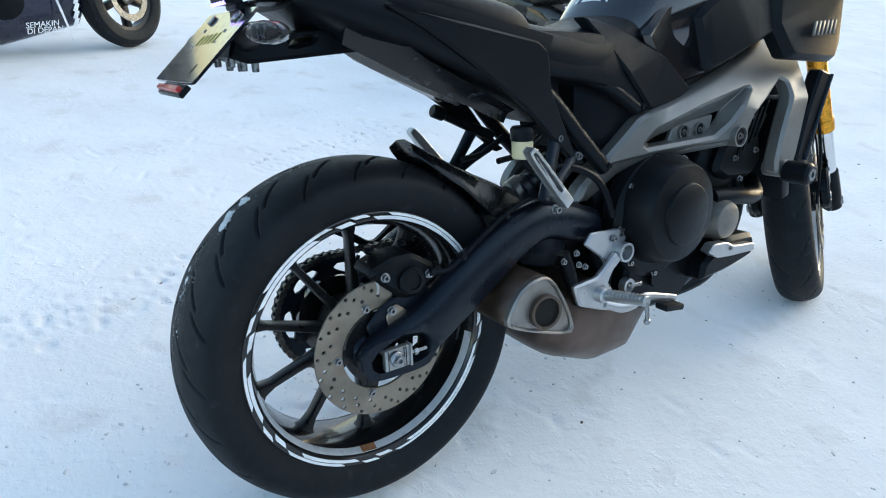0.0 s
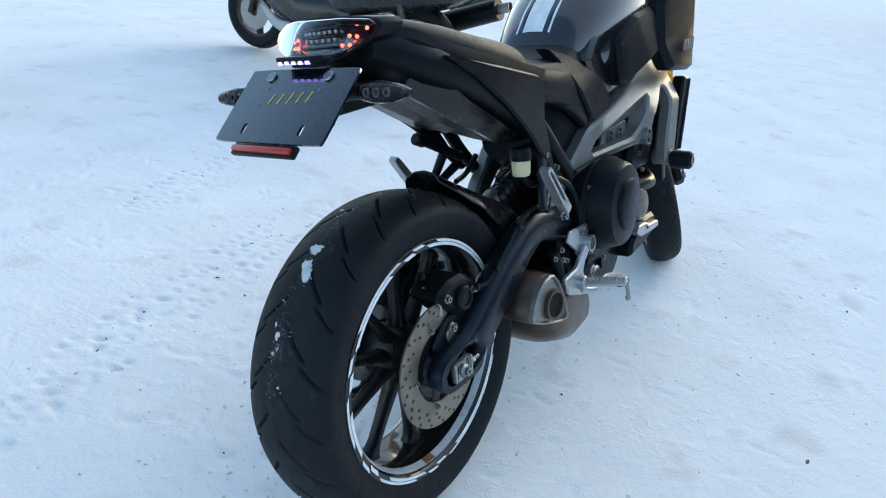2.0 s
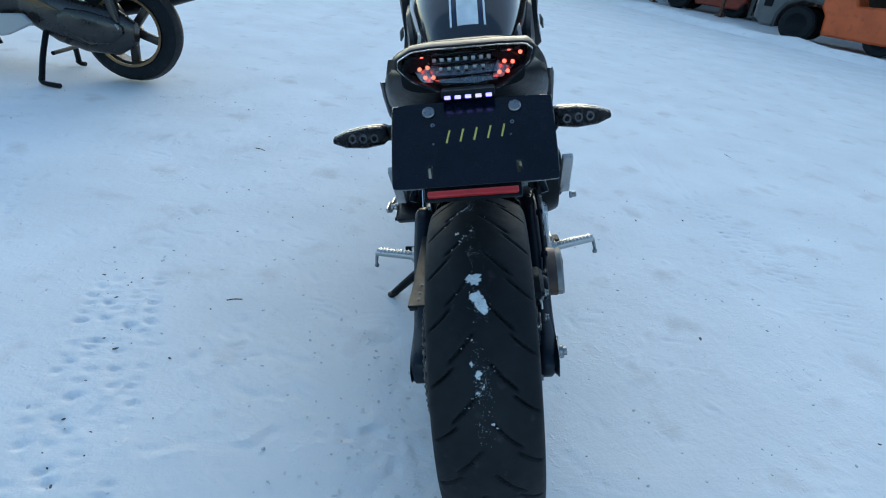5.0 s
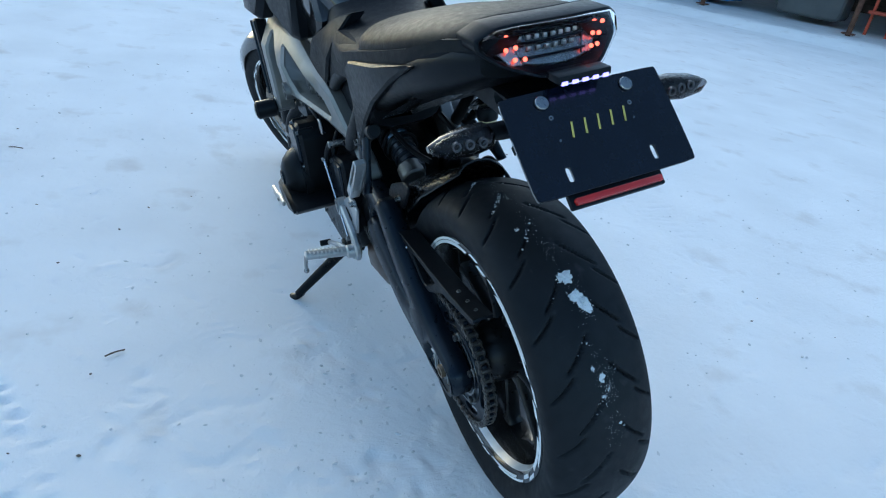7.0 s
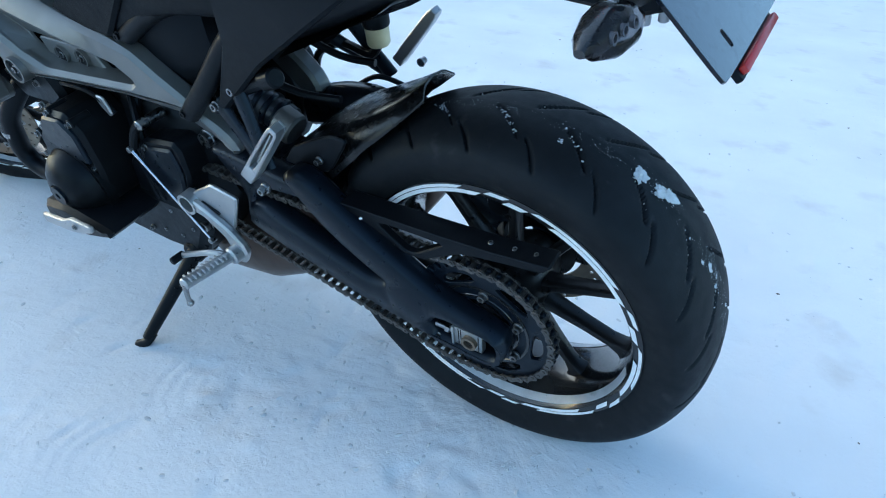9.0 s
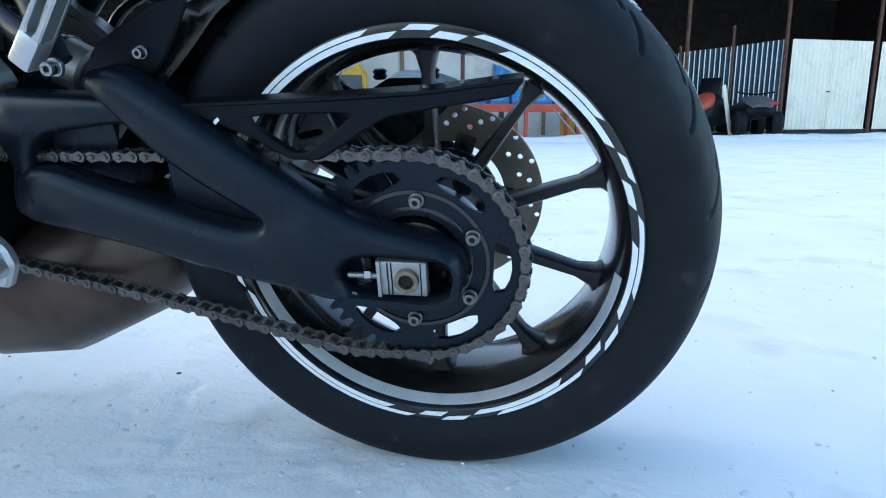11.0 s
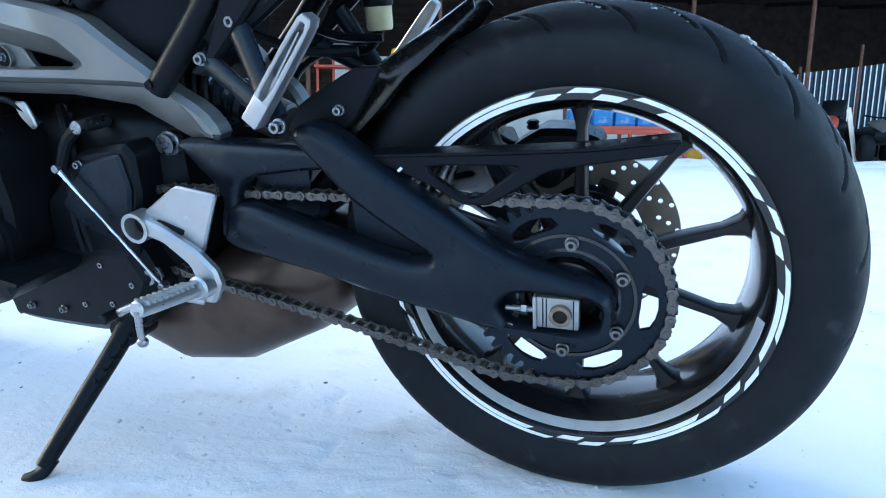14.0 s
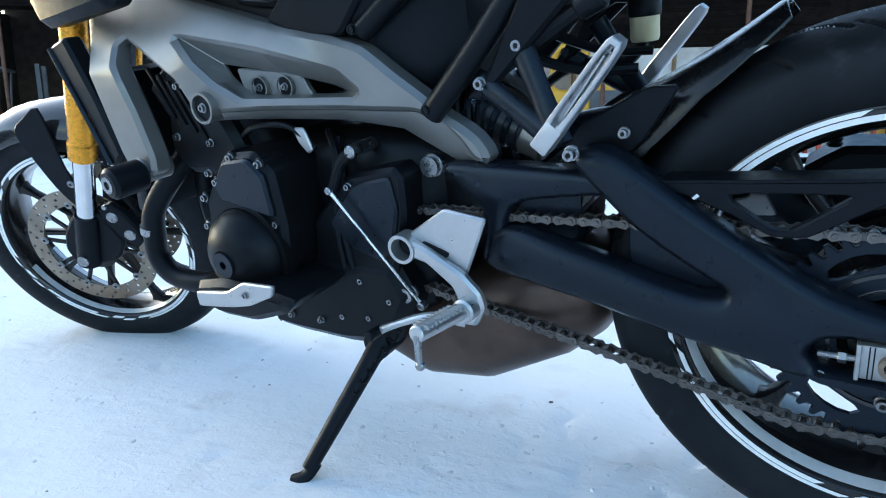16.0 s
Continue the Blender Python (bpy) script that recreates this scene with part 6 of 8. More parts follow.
part("brake_hose", tube([(0.092, -0.126, 0.124), (0.118, -0.130, 0.122), (0.15, -0.132, 0.140), (0.20, -0.132, 0.172), (0.26, -0.132, 0.204), (0.33, -0.130, 0.216), (0.39, -0.13, 0.18)], 0.0045, 10, 6), PLASTIC, cal)
for x, y, z in ((0.15, -0.132, 0.140), (0.245, -0.132, 0.196)):
    part("hose_clamp", box((x, y, z), (0.010, 0.014, 0.014), 0.002, Matrix.Rotation(radians(-38), 4, "Y")), PLASTIC, cal)
part("slide_plate", slab([(0.005, 0.060), (0.025, 0.078), (0.048, 0.060), (0.030, 0.028), (0.015, 0.020)], -0.106, -0.111, 0.002), DISC, cal, "grey caliper slide plate")
part("torque_plate", slab([(0.216, 0.064), (0.190, 0.117), (0.155, 0.119), (0.142, 0.088), (0.128, 0.060), (0.171, 0.058)], -0.083, -0.0905, 0.002, [[(0.202, 0.081), (0.196, 0.086), (0.168, 0.092), (0.162, 0.088), (0.166, 0.083), (0.196, 0.076)]], 0.15), ALU, cal, "grey slotted plate inside the swingarm")

res = part("brake_reservoir", lathe([(0.0, 0.288), (0.017, 0.288), (0.019, 0.292), (0.0195, 0.322), (0.0, 0.322)], 28, (0.302, -0.112, 0), "z"), FLUID, bike, "milky brake fluid reservoir with black cap")
part("cap", lathe([(0.021, 0.320), (0.022, 0.323), (0.022, 0.340), (0.019, 0.345), (0.0, 0.345)], 28, (0.302, -0.112, 0), "z"), PLASTIC, res, "black cap")
part("reservoir_hose", tube([(0.302, -0.112, 0.290), (0.33, -0.118, 0.262), (0.40, -0.132, 0.262), (0.47, -0.142, 0.225), (0.505, -0.150, 0.150)], 0.0075, 10, 6), PLASTIC, res)
part("reservoir_stay", tube([(0.302, -0.105, 0.335), (0.34, -0.112, 0.345), (0.38, -0.115, 0.32)], 0.005, 8, 3), PLASTIC, res)

# ---- front end, steered to the left ----
FX, FZ, STEER = 1.545, -0.030, 27.7
ax = Vector((-math.sin(radians(26.2)), 0, math.cos(radians(26.2))))
piv = Vector((FX + 0.103, 0.0, -0.312))
TURN = Matrix.Translation(piv) @ Matrix.Rotation(radians(STEER), 4, ax) @ Matrix.Translation(-piv)
FRONT_M = Matrix.Translation((0, 0.010, 0)) @ TURN @ Matrix.Translation((FX, 0, FZ))
FRONT_TYRE = [(0.221, 0.042), (0.2315, 0.052), (0.246, 0.059), (0.262, 0.0605), (0.278, 0.057), (0.293, 0.045), (0.303, 0.024), (0.3065, 0.0)]
front_wheel = part("front_wheel", lathe([(0.0, 0.06), (0.028, 0.06), (0.032, 0.03), (0.032, -0.03), (0.028, -0.06), (0.0, -0.06)], 30), RIM_BLACK, bike, "black cast front wheel turned to the left")
front_wheel.matrix_basis = FRONT_M
part("tyre", tyre_mesh(FRONT_TYRE, 360, [(0.0, 0.15, 0.9, 0.5, 0.0025)], 2 * math.pi / 17, 0.004), RUBBER, front_wheel, "black front tyre", 50)
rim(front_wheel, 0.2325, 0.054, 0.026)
rim_decal(front_wheel, 0.2325, 0.054, [-80, -20, 40, 110, 180])
for k in range(10):
    spoke(front_wheel, 80 + 36 * k, 0.030, 0.208, 0.008, 0.006, 0.011)
for sg in (1, -1):
    part("brake_disc", disc_plate(0.149, 0.112, sg * 0.066, sg * 0.071, drilled(0.149, 0.112, 24)), DISC, front_wheel, "drilled steel front brake disc")
    bm = bmesh.new()
    lathe([(0.035, sg * 0.060), (0.058, sg * 0.060), (0.058, sg * 0.067), (0.035, sg * 0.067)], 40, bm=bm, closed=True)
    for k in range(10):
        q = Matrix.Rotation(-radians(18 + 36 * k), 4, "Y")
        own = box((0.085, sg * 0.064, 0), (0.062, 0.006, 0.010), 0.002)
        bmesh.ops.transform(own, matrix=q, verts=own.verts)
        part("carrier_arm", own, RIM_BLACK, front_wheel)
    part("disc_carrier", bm, RIM_BLACK, front_wheel)
    for k in range(10):
        a = radians(18 + 36 * k)
        bolt(front_wheel, (0.113 * math.cos(a), sg * 0.070, 0.113 * math.sin(a)), (0, sg, 0), 0.007, 0.003)

fork = part("front_fork", tube([tuple(ax * 0.58 + Vector((0, -0.13, 0))), tuple(ax * 0.58 + Vector((0, 0.13, 0)))], 0.030, 14, 1), PLASTIC, bike, "gold upside-down front fork")
fork.matrix_basis = FRONT_M
for sg in (1, -1):
    o = Vector((-0.012, sg * 0.103, 0.0))
    part("stanchion", rod(o + ax * 0.06, o + ax * 0.30, 0.0205, 24), CHROME, fork, "silver fork stanchion")
    part("outer_tube", rod(o + ax * 0.262, o + ax * 0.62, 0.0245, 24, 0.004), GOLD, fork, "gold fork tube")
    part("seal_ring", rod(o + ax * 0.250, o + ax * 0.290, 0.0275, 24, 0.003), GOLD, fork)
    part("axle_foot", tube([o + ax * -0.02, o + ax * 0.04, o + ax * 0.11], [0.026, 0.027, 0.025], 16, 3), PLASTIC, fork)
    part("axle_end", rod(o + Vector((0, sg * 0.0, 0)), o + Vector((0, sg * 0.030, 0)), 0.013, 18), STEEL, fork)
    # radial caliper at the upper rear of the disc
    cq = Matrix.Translation((-0.124, sg * 0.070, 0.060)) @ Matrix.Rotation(radians(-68), 4, "Y")
    bm = bmesh.new()
    for dy in (-0.021, 0.021):
        own = slab([(-0.060, -0.014), (-0.052, 0.018), (-0.020, 0.028), (0.020, 0.028), (0.052, 0.018), (0.060, -0.014), (0.030, -0.026), (-0.030, -0.026)], dy - 0.013, dy + 0.013, 0.005, (), 0.2)
        join(bm, own)
    box((0, 0, 0.022), (0.030, 0.050, 0.016), 0.003, bm=bm)
    bmesh.ops.transform(bm, matrix=cq, verts=bm.verts)
    calp = part("front_caliper", bm, PLASTIC, fork, "black front brake caliper")
    for dx in (-0.026, 0.026):
        part("caliper_cap", rod(cq @ Vector((dx, sg * 0.032, 0)), cq @ Vector((dx, sg * 0.037, 0)), 0.013, 18, 0.002), STEEL, calp)
    part("caliper_bolt", rod(cq @ Vector((0.052, sg * 0.030, 0.006)), cq @ Vector((0.052, sg * 0.038, 0.006)), 0.006, 6, 0.001), STEEL, calp)
    part("brake_line", tube([cq @ Vector((-0.05, 0, 0.02)), o + ax * 0.22 + Vector((-0.045, sg * -0.01, 0)), o + ax * 0.42 + Vector((-0.04, sg * -0.015, 0))], 0.004, 8, 5), PLASTIC, calp)
    part("fender_stay", slab([(-0.07, 0.345), (0.02, 0.30), (-0.005, 0.16), (-0.045, 0.07), (-0.07, 0.09), (-0.05, 0.19)], sg * 0.076, sg * 0.082, 0.002), PLASTIC, fork)
    for x, z in ((-0.045, 0.165), (-0.05, 0.105)):
        bolt(fork, (x, sg * 0.082, z), (0, sg, 0), 0.006, 0.003)
    part("caliper_mount", slab([(0.020, 0.060), (-0.020, 0.100), (-0.075, 0.110), (-0.100, 0.070), (-0.112, 0.020), (-0.080, -0.020), (-0.010, -0.030), (0.030, -0.024), (0.040, 0.020)], sg * 0.086, sg * 0.104, 0.006, (), 0.2), PLASTIC, fork, "black caliper mount of the fork foot")
FENDER = surf("fender_black", (0.012, 0.013, 0.015), 0.16, 0.0, 0.1, 15, coat=0.8)
rings = []
for k in range(17):
    a = radians(28 + 118 * k / 16)
    sec = []
    hw = between(k, [0, 3, 12, 16], [0.055, 0.074, 0.074, 0.050])
    for j in range(11):
        s = -1 + 2 * j / 10
        r = 0.330 - between(abs(s), [0, 0.5, 0.8, 1], [0, 0.006, 0.022, 0.055])
        sec.append(Vector((r * math.cos(a), s * hw, r * math.sin(a))))
    rings.append(sec + [p - Vector((math.cos(a), 0, math.sin(a))) * 0.003 for p in sec[::-1]])
part("front_mudguard", loft(rings), FENDER, fork, "glossy black front mudguard")
part("steering_head", tube([tuple(ax * 0.40 + Vector((-0.03, 0, 0))), tuple(ax * 0.66 + Vector((-0.03, 0, 0)))], 0.04, 16, 1), PLASTIC, fork)

# radiator side plates
for sg in (1, -1):
    bm = slab([(1.195, 0.388), (1.143, 0.400), (1.105, 0.300), (1.080, 0.205), (1.112, 0.182), (1.140, 0.26)], sg * 0.165, sg * 0.200, 0.006, (), 0.1)
    part("radiator_side", bm, PLASTIC, engine, "black radiator side plate")
    part("side_trim", tube([(1.191, sg * 0.200, 0.385), (1.146, sg * 0.202, 0.275), (1.115, sg * 0.202, 0.190)], 0.0045, 8, 3), SATIN, engine)
part("head_cover", slab([(0.985, 0.335), (0.905, 0.335), (0.835, 0.195), (0.885, 0.165), (0.985, 0.160), (1.02, 0.20)], -0.150, 0.150, 0.012), ENGINE, engine)
for sg in (1, -1):
    for k in range(4):
        part("block_rib", box((0.93 + 0.022 * k, sg * 0.151, 0.26 + 0.012 * k), (0.006, 0.006, 0.09), 0.001, Matrix.Rotation(radians(25), 4, "Y")), ENGINE, engine)
    for x, z in ((0.905, 0.215), (0.93, 0.165), (0.95, 0.305), (0.985, 0.225)):
        bolt(engine, (x, sg * 0.150, z), (0, sg, 0), 0.005, 0.008)
for p in ([(1.02, 0.10, 0.200), (1.100, 0.152, 0.105), (1.125, 0.160, 0.040), (1.130, 0.160, -0.005), (1.095, 0.158, -0.036), (1.015, 0.150, -0.042), (0.93, 0.12, -0.03)], [(1.07, -0.10, 0.13), (1.0, -0.15, 0.115), (0.90, -0.16, 0.13), (0.83, -0.15, 0.135)]):
    part("coolant_hose", tube(p, 0.020, 14, 6), PLASTIC, engine, "black coolant hose")
part("hose_clip", ring_bar((1.122, 0.160, 0.064), (1.127, 0.160, 0.050), 0.0215, 0.018, 20), STEEL, engine)


# ---- the open shed across the yard ----
SHED = Matrix.Translation((0, -14, 0)) @ Matrix.Rotation(math.atan2(0.415, 0.91), 4, "Z")
RUSTY = surf("rusty_steel", (0.13, 0.07, 0.05), 0.7, 0.3, 0.3, 9)
SHEET_DARK = surf("blue_sheet_metal", (0.018, 0.042, 0.075), 0.45, 0.3, 0.25, 3)
# White sheet metal with the warm low sun mixed into its colour.
SHEET_WHITE = surf("white_sheet_metal", (0.88, 0.82, 0.70), 0.5, 0.0, 0.05, 2, dirt_shade=(0.6, 0.56, 0.5), dirt_shade_at=0.64, dirt_shade_scale=2.5)
# Boards coloured darker to carry the shade inside the shed.
BOARD = surf("weathered_board", (0.085, 0.068, 0.060), 0.85, 0, 0.35, 4, 0.4, 60, island=0.7)
GREYWALL = surf("grey_render", (0.72, 0.68, 0.65), 0.85, 0, 0.15, 1.5, 0.4, 30, dirt_shade=(0.34, 0.28, 0.25), dirt_shade_at=0.6, dirt_shade_scale=1.2)
TIMBER = surf("pale_timber", (0.30, 0.21, 0.13), 0.8, 0, 0.25, 5, 0.3, 50)
REDPAINT = surf("red_paint", (0.45, 0.075, 0.04), 0.5, 0, 0.2, 4)
BLUEPAINT = surf("blue_paint", (0.04, 0.20, 0.48), 0.45, 0, 0.2, 5, dirt_shade=(0.3, 0.4, 0.5), dirt_shade_at=0.6)
YELLOWPAINT = surf("yellow_paint", (0.62, 0.33, 0.03), 0.5, 0, 0.15, 4)
ORANGEPAINT = surf("orange_paint", (0.52, 0.10, 0.025), 0.45, 0, 0.15, 3, dirt_shade=(0.2, 0.06, 0.03), dirt_shade_at=0.62)
DARKORANGE = surf("dark_red_paint", (0.22, 0.035, 0.018), 0.5, 0, 0.2, 3, dirt_shade=(0.06, 0.03, 0.02), dirt_shade_at=0.6)
MACHGREY = surf("machine_grey", (0.085, 0.09, 0.095), 0.55, 0, 0.2, 3)


def shed_thing(name, label, category, s, y=0.0, z=0.0, group="", turn=0.0):
    return thing(name, label, category, group, SHED @ pose(s, y, z, 0, 0, turn))


def setting(name, bm, material, label, m=SHED):
    ob = part(name, bm, material, None, label, kind="structure")
    ob.matrix_world = m
    return ob


def ribbed(s0, s1, z0, z1_a, z1_b, y0, y1, pitch, depth, t=0.004):
    """A trapezoid-ribbed sheet standing on edge."""
    bm = bmesh.new()
    pts = []
    n = int(abs(s1 - s0) / pitch)
    for k in range(n):
        for f, d in ((0.0, 0), (0.42, 0), (0.55, depth), (0.87, depth)):
            u = (k + f) / n
            pts.append((u, d))
    pts.append((1.0, 0))
    cols = []
    for u, d in pts:
        x, y, zt = s0 + (s1 - s0) * u, y0 + (y1 - y0) * u, z1_a + (z1_b - z1_a) * u
        cols.append([bm.verts.new(p) for p in ((x, y + d, z0), (x, y + d, zt), (x, y + d - t, zt), (x, y + d - t, z0))])
    for a, b in zip(cols, cols[1:]):
        for i in range(4):
            bm.faces.new((a[i], a[(i + 1) % 4], b[(i + 1) % 4], b[i]))
    bm.faces.new(cols[0])
    bm.faces.new(cols[-1][::-1])
    return bm


# roof, back walls and side walls
bm = slab([(-0.3, 3.75), (0.6, 3.75), (-9.0, 5.3), (-9.2, 5.2)], -16, 26, 0.02, r=0)
bmesh.ops.rotate(bm, verts=bm.verts, cent=(0, 0, 0), matrix=Matrix.Rotation(radians(90), 3, "Z"))
for v in bm.verts:
    v.co = Vector((-v.co.x, v.co.y, v.co.z))
roof = setting("shed_roof", bm, BOARD, "dark sheet roof of an open shed")
for k in range(16):
    part("rafter", box((-15 + 2.7 * k, -3.8, 4.28), (0.08, 8.8, 0.16), 0.01, Matrix.Rotation(radians(-9.3), 4, "X")), BOARD, roof)
part("fascia", box((5, 0.62, 3.80), (42, 0.05, 0.16), 0.005), BOARD, roof, "dark plank roof edge")
wall_b = setting("shed_back_wall", box((5, -9.0, 2.6), (42, 0.2, 5.2), 0.01), BOARD, "dark plank back wall, shed shade put into its colour")
for k in range(70):
    part("plank", box((5.5, -8.86, 0.25 + 0.068 * k), (16.5, 0.03, 0.055), 0.004), BOARD, wall_b)
grey = setting("shed_inner_wall", box((2.3, -1.95, 1.15), (9.8, 0.18, 2.3), 0.01), GREYWALL, "stained grey rendered inner wall")
for p, q in (((-2.3, -1.82, 0.1), (-1.2, -1.82, 1.7)), ((-1.5, -1.82, 0.0), (-1.5, -1.82, 2.3)), ((-2.4, -1.82, 0.0), (-2.4, -1.82, 2.3)), ((-0.4, -1.82, 0.0), (-0.4, -1.82, 2.3)), ((3.2, -1.82, 0.0), (3.2, -1.82, 2.3)), ((5.4, -1.82, 0.0), (5.4, -1.82, 2.3))):
    part("brace", tube([p, q], 0.05, 4, 1), TIMBER, grey)
setting("shed_side_wall", box((-15.9, -4.2, 2.45), (0.2, 9.4, 5.1), 0.01), BOARD, "dark plank end wall")
setting("shed_far_wall", box((25.9, -4.2, 2.45), (0.2, 9.4, 5.1), 0.01), BOARD, "dark plank end wall")

post0 = None
for k in range(-5, 10):
    s = -0.45 + 2.68 * k
    m = SHED @ pose(s, 0, 0)
    if post0 is None:
        bm = rod((0, 0, -0.1), (0, 0, 3.80), 0.045, 14, 0.004)
        box((0, 0, 3.78), (0.22, 0.14, 0.02), 0.004, bm=bm)
        post0 = thing("post", "rusty brown steel shed post standing in snow", "post", "shed posts", m)
        part("shaft", bm, RUSTY, post0)
        part("base_plate", box((0, 0, 0.03), (0.2, 0.2, 0.02), 0.003), RUSTY, post0)
    else:
        copy_thing(post0, m)

fence = shed_thing("fence", "dark blue ribbed sheet-metal fence with pale ribs", "fence", 0)
RIB_PALE = surf("pale_rib", (0.60, 0.62, 0.62), 0.4, 0.4, 0.15, 5)
for a, b, ya, yb, za, zb in ((-2.62, -3.60, -1.5, -1.0, 1.86, 1.98), (-3.62, -4.70, -1.0, -0.5, 2.0, 2.12), (-4.72, -5.78, -0.5, -0.05, 2.12, 2.26)):
    sheet = part("sheet", ribbed(a, b, 0.1, za, zb, ya, yb, 0.105, 0.03), SHEET_DARK, fence)
    bm = bmesh.new()
    n = int(abs(b - a) / 0.105)
    for k in range(n):
        u = (k + 0.71) / n
        x, y, zt = a + (b - a) * u, ya + (yb - ya) * u + 0.034, za + (zb - za) * u
        box((x, y, (0.1 + zt) / 2), (0.030, 0.004, zt - 0.1), 0.0, bm=bm)
    part("pale_ribs", bm, RIB_PALE, fence)
for x, y, h in ((-3.61, -0.98, 2.15), (-4.71, -0.48, 2.6)):
    part("fence_post", rod((x, y, 0), (x, y, h), 0.035, 10), RUSTY, fence)
gate = None
for s in (-5.96, -8.60, -11.3):
    m = SHED @ pose(s, 0.03, 0)
    if gate is None:
        gate = thing("gate", "white ribbed sheet-metal double gate, closed, warm sunlight in its colour", "gate", "shed gates", m)
        for a, b in ((0.0, -1.17), (-1.19, -2.36)):
            part("leaf", ribbed(a, b, 0.14, 2.27, 2.27, 0, 0, 0.12, 0.022), SHEET_WHITE, gate)
        part("handle", box((-1.12, 0.05, 1.05), (0.10, 0.03, 0.03), 0.006), RUSTY, gate)
        part("gate_edge", box((-1.18, 0.02, 1.2), (0.03, 0.03, 2.1), 0.004), SHEET_WHITE, gate)
    else:
        copy_thing(gate, m)

# red bench with blue crates
bench = shed_thing("workbench", "red painted steel workbench in the shed", "bench", 1.05, 0.4)
part("top", box((0, 0, 0.68), (2.5, 0.7, 0.07), 0.008), REDPAINT, bench)
part("rail", box((0, 0.32, 0.60), (2.44, 0.05, 0.10), 0.006), REDPAINT, bench)
for x in (-1.2, 0.0, 1.2):
    for y in (-0.3, 0.3):
        part("leg", box((x, y, 0.33), (0.07, 0.07, 0.66), 0.006), REDPAINT, bench)
part("stay", tube([(-1.15, 0.34, 0.05), (-0.6, 0.34, 0.60)], 0.018, 8, 1), STEEL, bench)
crate = None
for k, (s, y, z, r) in enumerate(((0.15, 0.35, 0.715, 3), (0.62, 0.42, 0.715, -5), (1.10, 0.36, 0.715, 2), (1.60, 0.40, 0.715, 8), (2.05, 0.34, 0.715, -3))):
    m = SHED @ pose(s, y, z, 0, 0, r)
    if crate is None:
        crate = thing("crate", "scuffed blue plastic crate on the bench", "crate", "crates on the bench", m)
        bm = box((0, 0, 0.16), (0.42, 0.34, 0.32), 0.02)
        part("body", bm, BLUEPAINT, crate)
        for z2 in (0.06, 0.16, 0.27):
            part("band", box((0, 0, z2), (0.44, 0.36, 0.025), 0.005), BLUEPAINT, crate)
    else:
        copy_thing(crate, m)
cab = shed_thing("control_box", "bright blue steel control box on a stand", "box", 1.25, -0.3)
part("case", box((0, 0, 1.58), (0.36, 0.25, 0.50), 0.015), BLUEPAINT, cab)
part("label_plate", box((0.02, 0.128, 1.66), (0.16, 0.006, 0.12), 0.002), SHEET_WHITE, cab)
part("stand", box((0, 0, 0.66), (0.10, 0.10, 1.34), 0.01), MACHGREY, cab)
cup = shed_thing("cabinet", "orange-yellow steel cabinet beside the bench", "cabinet", -0.62, -0.35)
part("body", box((0, 0, 0.52), (0.66, 0.5, 0.98), 0.02), YELLOWPAINT, cup)
part("door", box((-0.16, 0.256, 0.52), (0.30, 0.012, 0.90), 0.006), YELLOWPAINT, cup)
part("handle", box((-0.05, 0.272, 0.55), (0.03, 0.02, 0.12), 0.004), STEEL, cup)


def wheel_part(parent, x, y, z, r, w, mt_rim):
    prof = [(r * 0.55, w * 0.42), (r * 0.62, w * 0.5), (r * 0.88, w * 0.5), (r, w * 0.32), (r, -w * 0.32), (r * 0.88, -w * 0.5), (r * 0.62, -w * 0.5), (r * 0.55, -w * 0.42)]
    wh = part("wheel", lathe([(0.0, w * 0.3), (r * 0.3, w * 0.34), (r * 0.55, w * 0.42), (r * 0.55, -w * 0.42), (r * 0.3, -w * 0.3), (0.0, -w * 0.3)], 28, (x, y, z)), mt_rim, parent)
    part("tyre", lathe(prof, 32, (x, y, z)), RUBBER, wh)
    return wh


def forklift(s, y, body, label, turn):
    f = shed_thing("forklift", label, "forklift", s, y, 0, "parked machines", turn)
    part("chassis", slab([(-0.62, 0.80), (-0.50, 1.30), (-0.10, 1.30), (0.05, 0.80), (0.72, 0.86), (1.02, 0.80), (0.92, 0.45), (0.75, 0.20), (-0.42, 0.20), (-0.45, 0.55)], -0.56, 0.56, 0.04, (), 0.08), body, f)
    part("counterweight", slab([(-1.55, 0.20), (-1.72, 0.34), (-1.76, 0.95), (-1.60, 1.22), (-0.55, 1.22), (-0.50, 0.72), (-0.66, 0.74), (-0.90, 0.76), (-1.16, 0.66), (-1.28, 0.45), (-1.30, 0.20)], -0.58, 0.58, 0.05, (), 0.08), MACHGREY, f)
    for yy in (-0.585, 0.585):
        part("step", box((-1.50, yy, 0.66), (0.16, 0.03, 0.20), 0.01), PLASTIC, f, "black recessed step")
    for x, yy, r in ((-0.88, -0.50, 0.33), (-0.88, 0.50, 0.33), (0.60, -0.38, 0.30), (0.60, 0.38, 0.30)):
        wheel_part(f, x, yy, r, r, 0.24, PLASTIC)
    part("seat", box((-0.75, 0, 1.32), (0.5, 0.5, 0.22), 0.06), PLASTIC, f)
    for x in (-1.25, 0.15):
        for yy in (-0.48, 0.48):
            part("guard_post", rod((x, yy, 1.1), (x + 0.1, yy, 2.1), 0.03, 8), MACHGREY, f)
    part("guard_roof", box((-0.45, 0, 2.12), (1.6, 1.05, 0.06), 0.02), MACHGREY, f)
    for yy in (-0.3, 0.3):
        part("mast", box((1.02, yy, 1.15), (0.10, 0.10, 2.2), 0.01), MACHGREY, f)
        part("fork_tine", box((1.5, yy, 0.10), (0.95, 0.11, 0.045), 0.01), MACHGREY, f)
    return f


